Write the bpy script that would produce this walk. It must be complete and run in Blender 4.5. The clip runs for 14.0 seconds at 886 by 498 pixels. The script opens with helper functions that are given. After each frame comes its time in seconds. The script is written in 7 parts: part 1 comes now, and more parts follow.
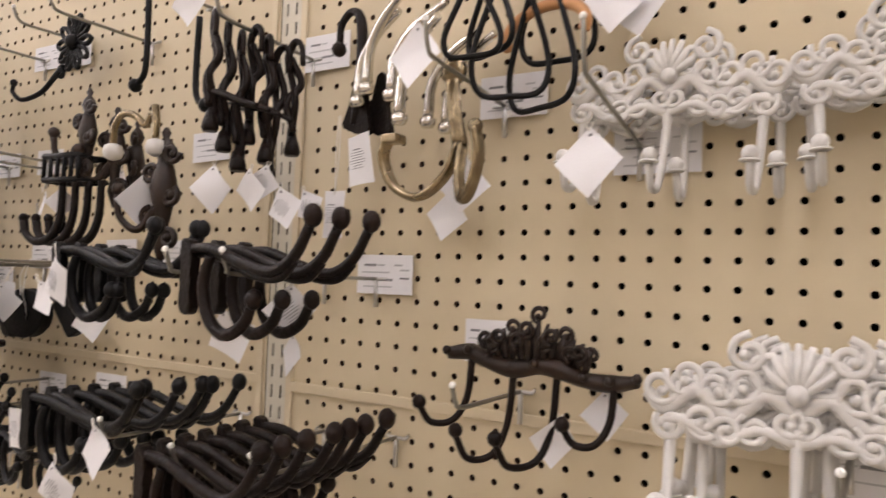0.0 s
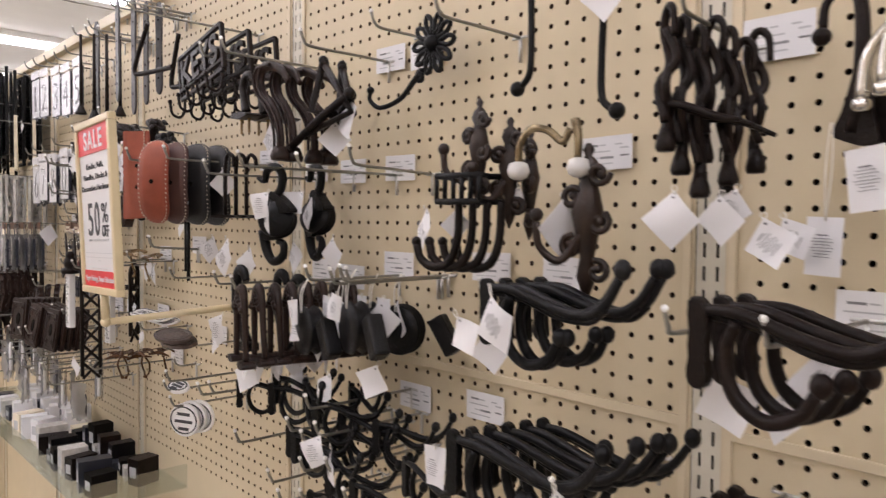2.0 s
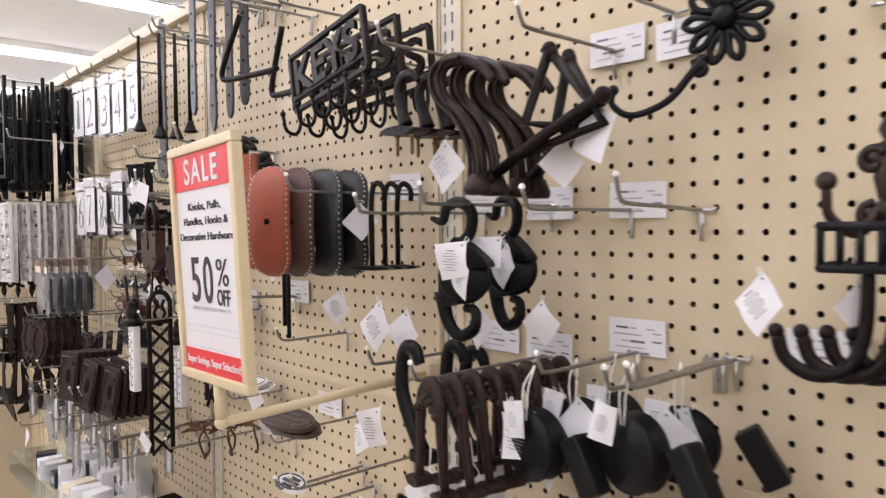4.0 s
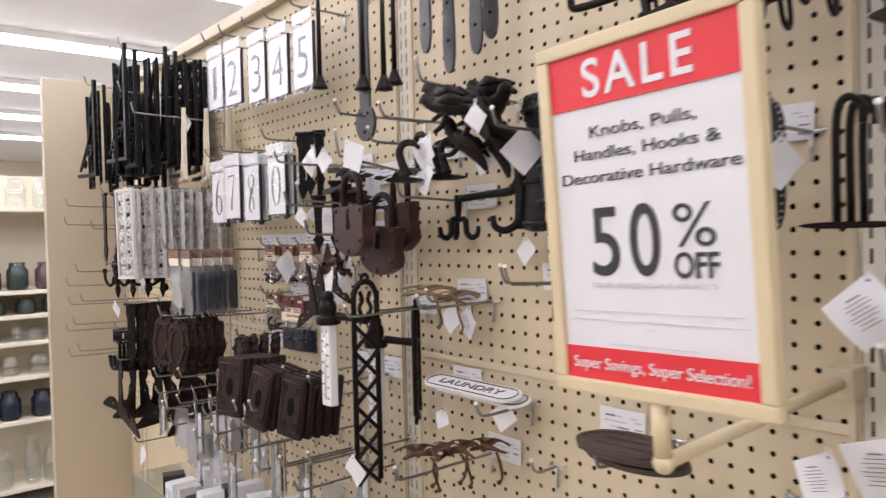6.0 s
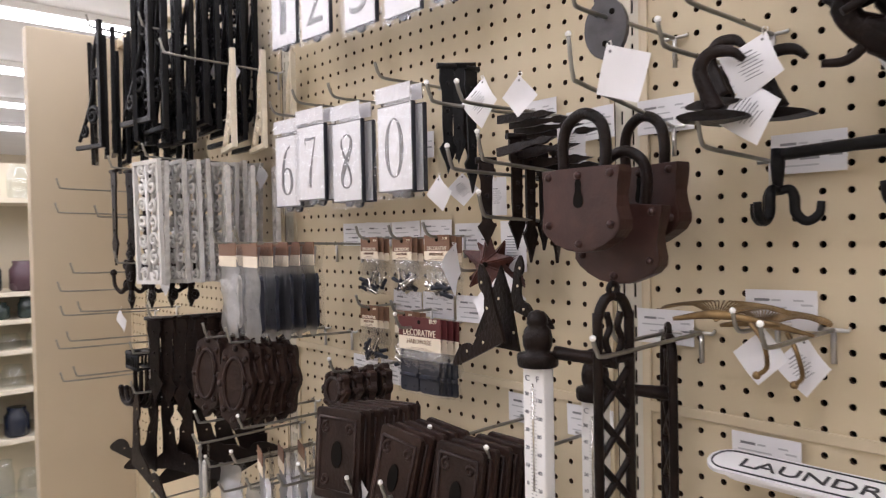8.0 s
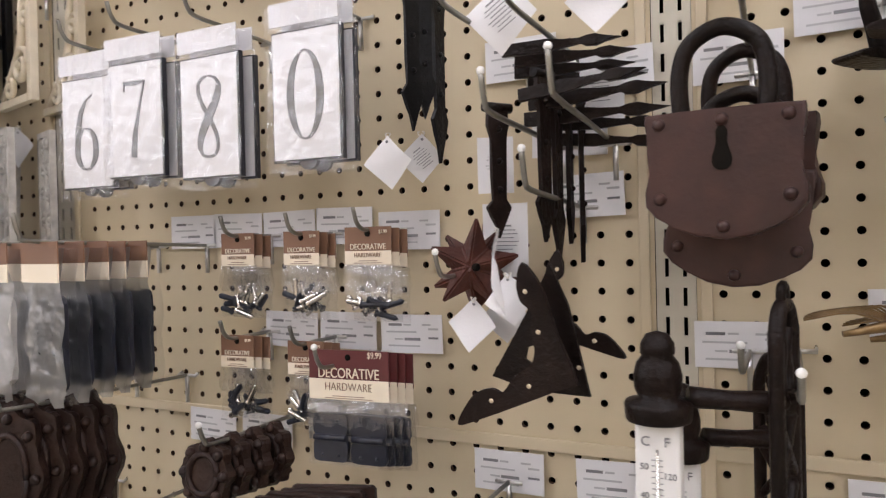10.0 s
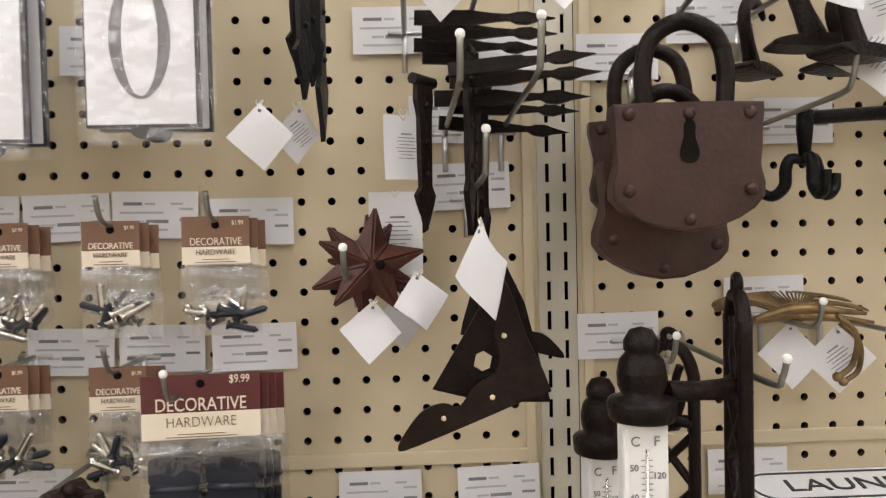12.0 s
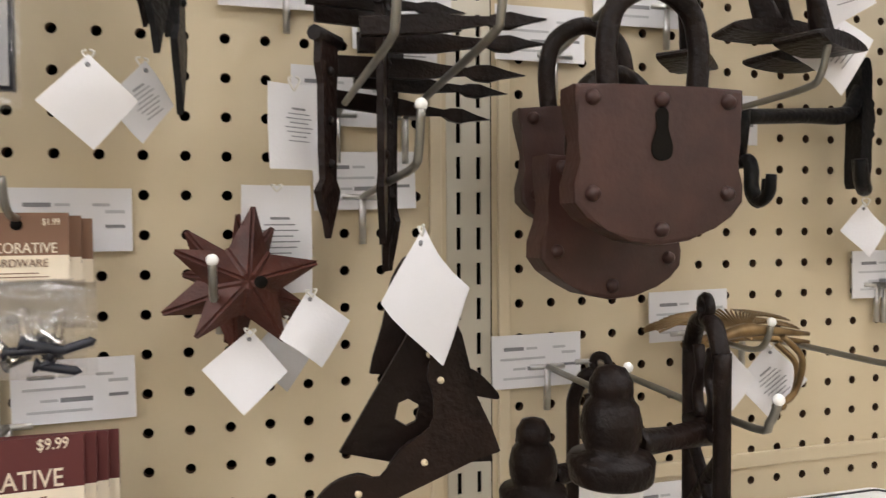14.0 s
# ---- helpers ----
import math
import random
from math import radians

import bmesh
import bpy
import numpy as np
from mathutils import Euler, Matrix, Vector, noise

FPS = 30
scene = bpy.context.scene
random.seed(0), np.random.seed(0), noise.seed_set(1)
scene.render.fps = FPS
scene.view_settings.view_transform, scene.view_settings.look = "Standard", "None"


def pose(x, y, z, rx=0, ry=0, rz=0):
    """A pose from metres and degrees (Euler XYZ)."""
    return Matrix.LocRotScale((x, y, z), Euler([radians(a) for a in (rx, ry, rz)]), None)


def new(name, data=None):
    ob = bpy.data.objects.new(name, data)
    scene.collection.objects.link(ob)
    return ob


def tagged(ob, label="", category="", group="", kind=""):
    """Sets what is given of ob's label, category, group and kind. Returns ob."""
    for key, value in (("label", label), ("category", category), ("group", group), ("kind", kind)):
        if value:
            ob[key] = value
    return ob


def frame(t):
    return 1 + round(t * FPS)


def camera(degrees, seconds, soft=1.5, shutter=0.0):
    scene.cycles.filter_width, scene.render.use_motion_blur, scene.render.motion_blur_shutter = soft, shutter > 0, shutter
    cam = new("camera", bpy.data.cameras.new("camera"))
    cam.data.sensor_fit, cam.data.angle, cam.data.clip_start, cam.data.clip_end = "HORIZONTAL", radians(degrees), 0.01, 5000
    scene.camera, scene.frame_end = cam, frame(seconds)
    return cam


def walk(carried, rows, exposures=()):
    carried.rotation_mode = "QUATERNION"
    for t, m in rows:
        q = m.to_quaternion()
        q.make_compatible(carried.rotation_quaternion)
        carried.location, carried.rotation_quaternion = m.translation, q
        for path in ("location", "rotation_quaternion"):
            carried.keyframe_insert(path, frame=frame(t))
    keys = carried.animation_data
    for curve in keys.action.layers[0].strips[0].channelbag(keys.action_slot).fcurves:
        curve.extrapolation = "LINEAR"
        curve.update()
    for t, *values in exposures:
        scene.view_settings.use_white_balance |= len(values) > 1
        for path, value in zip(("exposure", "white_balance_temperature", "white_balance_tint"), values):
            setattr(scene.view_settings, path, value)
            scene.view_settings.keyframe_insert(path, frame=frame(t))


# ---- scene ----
# ---- camera: seconds, place in metres, yaw, pitch and roll in degrees ----
cam = camera(63.27, 14.0, soft=1.25, shutter=0.4)
ROWS = [
    (0.0, 0.0531, -0.6617, 1.4802, 31.425, 2.387, -1.980),
    (0.5, 0.0046, -0.6728, 1.4929, 35.352, -0.630, -1.440),
    (1.0, -0.0565, -0.6871, 1.5186, 40.139, -1.395, -0.954),
    (1.5, -0.1395, -0.7069, 1.5342, 43.827, -1.898, -1.075),
    (2.0, -0.2254, -0.7361, 1.5646, 46.796, -2.209, -0.640),
    (2.2, -0.2626, -0.7471, 1.5784, 46.830, -2.365, -0.693),
    (4.5, -0.7793, -0.6996, 1.6214, 47.964, -1.532, 0.847),
    (5.0, -0.9020, -0.7470, 1.6124, 48.399, -1.398, 0.693),
    (5.5, -1.0179, -0.7946, 1.5887, 48.727, -1.285, 1.186),
    (6.0, -1.1438, -0.8042, 1.5702, 49.910, -1.265, 1.349),
    (6.5, -1.2810, -0.7686, 1.5538, 50.772, -2.199, 1.715),
    (7.0, -1.4402, -0.7233, 1.5495, 51.343, -2.134, 1.188),
    (7.5, -1.5796, -0.7112, 1.5586, 51.326, -1.931, 1.081),
    (7.7, -1.6372, -0.7348, 1.5588, 50.329, -1.654, 1.069),
    (9.8, -2.0698, -0.6364, 1.5361, 28.736, -0.748, 1.257),
    (10.0, -2.1101, -0.6463, 1.5374, 25.802, -0.487, 1.373),
    (10.5, -2.2121, -0.6808, 1.5381, 15.394, -0.435, 1.122),
    (11.0, -2.2799, -0.6727, 1.5362, 5.775, -0.448, 1.382),
    (11.5, -2.3098, -0.6458, 1.5417, -0.021, -1.024, 1.518),
    (12.0, -2.3264, -0.6119, 1.5402, -2.667, -1.496, 1.265),
    (12.5, -2.3043, -0.5572, 1.5385, -3.109, -1.935, 1.136),
    (13.0, -2.3222, -0.5190, 1.5456, -3.872, -2.049, 0.112),
    (13.5, -2.3541, -0.5096, 1.5563, -10.196, -1.764, 0.115),
    (14.0, -2.3596, -0.4913, 1.5466, -15.914, -1.912, 0.333),
]
# seconds, stops, white balance in kelvin and tint
EXPOSURES = [(0.0, -0.17, 6420, 21), (1.0, -0.21, 6260, 21), (2.0, -0.15, 6100, 21), (4.5, 0.13, 5830, 20), (5.5, 0.10, 5810, 20), (6.5, -0.06, 5850, 20), (7.0, -0.12, 5900, 20), (10.0, -0.08, 5960, 18), (12.5, -0.03, 6150, 13), (14.0, 0.02, 6150, 13)]
walk(cam, [(t, pose(x, y, z, 90 + pitch, roll, yaw)) for t, x, y, z, yaw, pitch, roll in ROWS], EXPOSURES)

# ---- world, lights ----
world = bpy.data.worlds.new("world")
scene.world = world
world.use_nodes = True
world.node_tree.nodes["Background"].inputs[0].default_value = (1.0, 0.99, 0.97, 1)
world.node_tree.nodes["Background"].inputs[1].default_value = 0.05
CEILING = 3.05
STRIPS = [1.85, 0.1, -1.65, -3.4, -5.15, -6.9, -8.65, -10.4, -12.2]


def strip_lamp(x):
    d = bpy.data.lights.new("strip_light_lamp", "AREA")
    d.shape, d.size, d.size_y, d.energy, d.color = "RECTANGLE", 0.16, 6.0, STRIP_WATTS if x > -5 else 42.0, (1.0, 0.985, 0.965)
    ob = new("strip_light_lamp", d)
    ob.matrix_world = pose(x, -1.6, CEILING - 0.12)
    return ob


STRIP_WATTS = 22.0
for sx in STRIPS:
    strip_lamp(sx)


# ---- materials ----
def mat(name, base, rough=0.5, metal=0.0, var=0.12, scale=40.0, bump=0.1, bscale=200.0, spec=0.5, second=None, tint=0.0, sheen=0.0, alpha=1.0):
    """A painted, cast or paper surface: base colour with two scales of variation, fine relief and uneven gloss."""
    m = bpy.data.materials.new(name)
    m.use_nodes = True
    nt = m.node_tree
    n, l = nt.nodes, nt.links
    b = n["Principled BSDF"]
    geo = n.new("ShaderNodeTexCoord")
    n1 = n.new("ShaderNodeTexNoise")
    n1.inputs["Scale"].default_value, n1.inputs["Detail"].default_value = scale, 6
    n2 = n.new("ShaderNodeTexNoise")
    n2.inputs["Scale"].default_value, n2.inputs["Detail"].default_value = scale * 0.17, 3
    l.new(geo.outputs["Object"], n1.inputs["Vector"])
    l.new(geo.outputs["Object"], n2.inputs["Vector"])
    ramp = n.new("ShaderNodeValToRGB")
    lo = tuple(max(0, c * (1 - var)) for c in base)
    hi = second or tuple(min(1, c * (1 + var)) for c in base)
    ramp.color_ramp.elements[0].position, ramp.color_ramp.elements[1].position = 0.35, 0.68
    ramp.color_ramp.elements[0].color, ramp.color_ramp.elements[1].color = (*lo, 1), (*hi, 1)
    add = n.new("ShaderNodeMath")
    add.operation = "ADD"
    half = n.new("ShaderNodeMath")
    half.operation = "MULTIPLY"
    half.inputs[1].default_value = 0.5
    l.new(n1.outputs["Fac"], add.inputs[0])
    l.new(n2.outputs["Fac"], add.inputs[1])
    l.new(add.outputs[0], half.inputs[0])
    l.new(half.outputs[0], ramp.inputs["Fac"])
    last = ramp.outputs["Color"]
    if tint:
        info = n.new("ShaderNodeObjectInfo")
        hsv = n.new("ShaderNodeHueSaturation")
        rng = n.new("ShaderNodeMapRange")
        rng.inputs["To Min"].default_value, rng.inputs["To Max"].default_value = 1 - tint, 1 + tint
        l.new(info.outputs["Random"], rng.inputs["Value"])
        l.new(rng.outputs["Result"], hsv.inputs["Value"])
        l.new(last, hsv.inputs["Color"])
        last = hsv.outputs["Color"]
    l.new(last, b.inputs["Base Color"])
    b.inputs["Metallic"].default_value = metal
    b.inputs["Specular IOR Level"].default_value = spec
    rr = n.new("ShaderNodeMapRange")
    rr.inputs["To Min"].default_value, rr.inputs["To Max"].default_value = max(0.03, rough - 0.12), min(1, rough + 0.12)
    l.new(n2.outputs["Fac"], rr.inputs["Value"])
    l.new(rr.outputs["Result"], b.inputs["Roughness"])
    if bump:
        n3 = n.new("ShaderNodeTexNoise")
        n3.inputs["Scale"].default_value, n3.inputs["Detail"].default_value = bscale, 4
        l.new(geo.outputs["Object"], n3.inputs["Vector"])
        bp = n.new("ShaderNodeBump")
        bp.inputs["Strength"].default_value, bp.inputs["Distance"].default_value = bump, 0.002
        l.new(n3.outputs["Fac"], bp.inputs["Height"])
        l.new(bp.outputs["Normal"], b.inputs["Normal"])
    b.inputs["Alpha"].default_value = alpha
    return m


BOARD = mat("cream pegboard", (0.61, 0.515, 0.35), 0.5, var=0.06, scale=9, bump=0.06, bscale=150, spec=0.35)
EDGE = mat("cream painted trim", (0.63, 0.535, 0.37), 0.42, var=0.05, scale=14, bump=0.04)
UPRIGHT = mat("cream steel upright", (0.60, 0.56, 0.46), 0.38, var=0.05, scale=20, bump=0.02)
# near-black colour for shade inside openings; also on dark rivets and cartons
DARK = mat("near-black hole shade and dark parts", (0.008, 0.0065, 0.005), 0.9, var=0.3, spec=0.1)
FAINT = mat("faint printing ink", (0.63, 0.63, 0.64), 0.7, var=0.05, bump=0.0)
# brown of cut hardboard, darkened to put shade into the hole walls
RAW = mat("raw brown hardboard darkened for hole shade", (0.06, 0.033, 0.019), 0.9, var=0.3, spec=0.2)
WING = mat("tan end panel", (0.50, 0.42, 0.30), 0.5, var=0.05, scale=5, bump=0.03)
IRON = mat("dark brown cast iron", (0.0065, 0.0036, 0.0029), 0.38, 0.0, var=0.45, scale=60, bump=0.55, bscale=260, second=(0.0150, 0.0080, 0.0059), tint=0.3, spec=0.17)
BLACK = mat("black cast iron", (0.0034, 0.0032, 0.0037), 0.38, 0.0, var=0.4, scale=60, bump=0.5, bscale=260, second=(0.0070, 0.0062, 0.0066), tint=0.25, spec=0.2)
BROWN = mat("warm brown cast iron", (0.018, 0.0085, 0.0062), 0.42, var=0.4, scale=60, bump=0.5, bscale=260, second=(0.034, 0.017, 0.012), tint=0.2, spec=0.25)
RUST = mat("rust brown cast iron", (0.033, 0.0120, 0.0090), 0.45, var=0.35, scale=45, bump=0.2, bscale=240, second=(0.056, 0.0215, 0.0155), tint=0.1, spec=0.4)
REDRUST = mat("red rust iron", (0.064, 0.016, 0.011), 0.4, var=0.35, scale=60, bump=0.4, bscale=280, second=(0.105, 0.032, 0.021), tint=0.1, spec=0.4)
BRONZE = mat("antique brass", (0.20, 0.145, 0.08), 0.26, 0.9, var=0.55, scale=50, bump=0.15, second=(0.52, 0.42, 0.27))
GOLD = mat("brass wire", (0.20, 0.125, 0.055), 0.35, 0.7, var=0.4, scale=60, second=(0.36, 0.24, 0.11))
DARKWIRE = mat("dark copper wire", (0.06, 0.028, 0.014), 0.4, 0.6, var=0.4, scale=60, second=(0.16, 0.075, 0.03))
COPPER = mat("rubbed dark bronze", (0.012, 0.008, 0.006), 0.38, 0.1, var=0.5, scale=70, bump=0.4, second=(0.032, 0.015, 0.008), spec=0.4)
WHITE = mat("chalky white cast iron", (0.62, 0.60, 0.57), 0.55, var=0.07, scale=70, bump=0.3, bscale=240, tint=0.04)
CREAM = mat("cream cast iron", (0.76, 0.68, 0.53), 0.55, var=0.1, scale=60, bump=0.3, tint=0.05)
GREYW = mat("grey white distressed iron", (0.52, 0.49, 0.45), 0.6, var=0.3, scale=60, bump=0.4, second=(0.72, 0.70, 0.66), tint=0.1)
STEEL = mat("galvanised steel wire", (0.55, 0.54, 0.52), 0.28, 1.0, var=0.15, scale=60, bump=0.02)
WIRE = mat("dull zinc wire", (0.30, 0.29, 0.26), 0.4, 0.9, var=0.25, scale=50, bump=0.05)
CHROME = mat("polished nickel", (0.72, 0.70, 0.66), 0.16, 1.0, var=0.05, bump=0.0)
TIP = mat("white rubber tip", (0.88, 0.87, 0.84), 0.4, var=0.02, bump=0.0)
PAPER = mat("white card", (0.75, 0.74, 0.75), 0.7, var=0.03, scale=30, bump=0.08, bscale=500, tint=0.05)
CARD = mat("printed price card", (0.74, 0.73, 0.74), 0.6, var=0.03, bump=0.02, tint=0.05)
INK = mat("grey printing ink", (0.24, 0.24, 0.25), 0.7, var=0.2, bump=0.0)
PALEINK = mat("pale printing ink", (0.48, 0.48, 0.49), 0.7, var=0.1, bump=0.0)
STRING = mat("cotton string", (0.74, 0.71, 0.65), 0.8, var=0.1, bump=0.3, bscale=900)
RED = mat("sign red", (0.72, 0.035, 0.045), 0.4, var=0.03, bump=0.0)
SIGNW = mat("sign white", (0.74, 0.73, 0.74), 0.4, var=0.015, bump=0.0)
SIGNK = mat("sign black", (0.03, 0.03, 0.035), 0.5, var=0.1, bump=0.0)
FRAME = mat("cream plastic frame", (0.66, 0.55, 0.34), 0.38, var=0.04, bump=0.02)
LEATHER_R = mat("tan red leather", (0.30, 0.065, 0.03), 0.45, var=0.2, bump=0.4, bscale=420)
LEATHER_B = mat("brown leather", (0.075, 0.030, 0.022), 0.42, var=0.2, bump=0.4, bscale=420)
LEATHER_K = mat("black leather", (0.007, 0.0065, 0.007), 0.34, var=0.3, bump=0.4, bscale=420)
STITCH = mat("cream stitching", (0.60, 0.53, 0.42), 0.8, var=0.1)
SIGNBROWN = mat("dark brown stained plaque", (0.045, 0.028, 0.02), 0.45, var=0.5, scale=50, bump=0.4, second=(0.09, 0.055, 0.04))
HEADER_T = mat("tan header card", (0.20, 0.105, 0.062), 0.5, var=0.05, bump=0.0)
HEADER_M = mat("maroon header card", (0.10, 0.020, 0.020), 0.5, var=0.05, bump=0.0)
CREAMCARD = mat("cream header print", (0.80, 0.71, 0.56), 0.5, var=0.03, bump=0.0)
NUMW = mat("white enamel number plate", (0.80, 0.79, 0.79), 0.3, var=0.03, bump=0.02)
NUMG = mat("grey number print", (0.16, 0.16, 0.165), 0.4, var=0.35, scale=70)
SLATE = mat("black hinge enamel", (0.018, 0.02, 0.03), 0.35, var=0.3)
PLASTIC = mat("translucent thermometer face", (0.78, 0.77, 0.75), 0.35, var=0.03, bump=0.0)
WOODRING = mat("tan wood ring", (0.50, 0.25, 0.10), 0.5, var=0.25, scale=40)
CEIL = mat("white ceiling tile", (0.87, 0.86, 0.84), 0.8, var=0.03, scale=6, bump=0.1)
FLOORM = mat("grey vinyl floor", (0.42, 0.40, 0.37), 0.35, var=0.1, scale=5, bump=0.02)
STOREWALL = mat("cream store wall", (0.68, 0.60, 0.46), 0.6, var=0.05, scale=4)
SHELFM = mat("cream shelf", (0.70, 0.63, 0.49), 0.5, var=0.05, scale=8)
GLAZE = [mat("dark blue glaze", (0.012, 0.016, 0.028), 0.2), mat("green glaze", (0.03, 0.045, 0.04), 0.2), mat("plum glaze", (0.09, 0.05, 0.06), 0.25), mat("blue green glaze", (0.06, 0.10, 0.11), 0.25)]


def clear_mat(name, colour, rough, mix, bumps=0.0, bscale=60.0):
    """Thin clear film or glass: mostly see-through, with a glossy skin."""
    m = bpy.data.materials.new(name)
    m.use_nodes = True
    nt = m.node_tree
    n, l = nt.nodes, nt.links
    n.remove(n["Principled BSDF"])
    tr, gl, mx = n.new("ShaderNodeBsdfTransparent"), n.new("ShaderNodeBsdfGlossy"), n.new("ShaderNodeMixShader")
    tr.inputs[0].default_value = (*colour, 1)
    gl.inputs["Roughness"].default_value = rough
    noise_tex = n.new("ShaderNodeTexNoise")
    noise_tex.inputs["Scale"].default_value = bscale
    co = n.new("ShaderNodeTexCoord")
    l.new(co.outputs["Object"], noise_tex.inputs["Vector"])
    bp = n.new("ShaderNodeBump")
    bp.inputs["Strength"].default_value, bp.inputs["Distance"].default_value = bumps, 0.01
    l.new(noise_tex.outputs["Fac"], bp.inputs["Height"])
    l.new(bp.outputs["Normal"], gl.inputs["Normal"])
    mx.inputs[0].default_value = mix
    l.new(tr.outputs[0], mx.inputs[1])
    l.new(gl.outputs[0], mx.inputs[2])
    l.new(mx.outputs[0], n["Material Output"].inputs["Surface"])
    return m


FROST = clear_mat("milky plastic bag", (0.80, 0.81, 0.84), 0.42, 0.34, 0.7, 45)
BAG = clear_mat("clear plastic bag", (0.95, 0.95, 0.96), 0.2, 0.13, 0.5, 55)
GLASS = clear_mat("clear glass", (0.93, 0.96, 0.95), 0.05, 0.16)


def lamp_mat():
    m = bpy.data.materials.new("fluorescent diffuser")
    m.use_nodes = True
    b = m.node_tree.nodes["Principled BSDF"]
    b.inputs["Emission Color"].default_value = (1, 0.97, 0.92, 1)
    b.inputs["Emission Strength"].default_value = 9.0
    return m


LAMP = lamp_mat()


# ---- building kit ----
def part(name, bm, material, parent=None, label="", smooth=None):
    me = bpy.data.meshes.new(name)
    if smooth is not None:
        for f in bm.faces:
            f.smooth = smooth
    bm.to_mesh(me)
    bm.free()
    me.materials.append(material)
    ob = new(name, me)
    if parent is not None:
        ob.parent = parent
    if label:
        ob["label"] = label
    return ob


def empty(name, x, y, z, rx=0, ry=0, rz=0, label="", category="", group=""):
    ob = new(name)
    ob.empty_display_size = 0.02
    ob.matrix_basis = pose(x, y, z, rx, ry, rz)
    return tagged(ob, label, category, group)


def box(bm, lo, hi, bevel=0.0, m=None):
    vs = [bm.verts.new((x, y, z)) for x in (lo[0], hi[0]) for y in (lo[1], hi[1]) for z in (lo[2], hi[2])]
    fs = [bm.faces.new([vs[i] for i in f]) for f in ((0, 1, 3, 2), (4, 6, 7, 5), (0, 4, 5, 1), (2, 3, 7, 6), (0, 2, 6, 4), (1, 5, 7, 3))]
    if bevel:
        es = list({e for f in fs for e in f.edges})
        r = bmesh.ops.bevel(bm, geom=es, offset=bevel, segments=2, affect="EDGES", profile=0.6)
        vs = list({v for v in r["verts"]} | {v for v in vs if v.is_valid})
    if m is not None:
        bmesh.ops.transform(bm, matrix=m, verts=[v for v in vs if v.is_valid])
    return bm


def spline(pts, n=6):
    """A smooth line through the points (Catmull-Rom)."""
    p = [Vector(q) for q in pts]
    p = [p[0] * 2 - p[1]] + p + [p[-1] * 2 - p[-2]]
    out = []
    for i in range(1, len(p) - 2):
        for k in range(n):
            t = k / n
            a, b, c, d = p[i - 1], p[i], p[i + 1], p[i + 2]
            out.append(0.5 * (2 * b + (c - a) * t + (2 * a - 5 * b + 4 * c - d) * t * t + (3 * b - a - 3 * c + d) * t * t * t))
    out.append(p[-2].copy())
    return out


def tube(bm, pts, r, seg=8, n=5, smooth=True, flat=1.0):
    """A rod along the points; r is a radius or a list of radii; flat squeezes it across y."""
    line = spline(pts, n) if smooth and len(pts) > 2 else [Vector(q) for q in pts]
    m = len(line)
    rs = [r] * m if not isinstance(r, (list, tuple)) else [float(np.interp(i / max(1, m - 1), np.linspace(0, 1, len(r)), r)) for i in range(m)]
    rings, up = [], None
    for i, q in enumerate(line):
        d = (line[min(i + 1, m - 1)] - line[max(i - 1, 0)])
        d = d.normalized() if d.length > 1e-9 else Vector((0, 0, 1))
        if up is None:
            up = Vector((0, 1, 0)) if abs(d.y) < 0.9 else Vector((1, 0, 0))
        u = up - d * up.dot(d)
        u = u.normalized() if u.length > 1e-6 else d.orthogonal().normalized()
        up = u
        w = d.cross(u)
        ring = []
        for k in range(seg):
            a = 2 * math.pi * k / seg
            ring.append(bm.verts.new(q + rs[i] * (math.cos(a) * u * flat + math.sin(a) * w)))
        rings.append(ring)
    for a, b in zip(rings, rings[1:]):
        for k in range(seg):
            f = bm.faces.new((a[k], a[(k + 1) % seg], b[(k + 1) % seg], b[k]))
            f.smooth = True
    bm.faces.new(rings[0][::-1])
    bm.faces.new(rings[-1])
    return bm


def ball(bm, c, r, seg=12, sz=1.0):
    m = Matrix.Translation(c) @ Matrix.Diagonal((r, r, r * sz, 1))
    res = bmesh.ops.create_uvsphere(bm, u_segments=seg, v_segments=max(6, seg * 2 // 3), radius=1, matrix=m)
    for v in res["verts"]:
        for f in v.link_faces:
            f.smooth = True
    return bm


def lathe(bm, profile, seg=20, m=None):
    """A turned shape about z: (radius, height) pairs."""
    rings = []
    for r, z in profile:
        rings.append([bm.verts.new((max(r, 1e-4) * math.cos(2 * math.pi * k / seg), max(r, 1e-4) * math.sin(2 * math.pi * k / seg), z)) for k in range(seg)])
    for a, b in zip(rings, rings[1:]):
        for k in range(seg):
            bm.faces.new((a[k], a[(k + 1) % seg], b[(k + 1) % seg], b[k])).smooth = True
    bm.faces.new(rings[0][::-1])
    bm.faces.new(rings[-1])
    if m is not None:
        bmesh.ops.transform(bm, matrix=m, verts=[v for ring in rings for v in ring])
    return bm


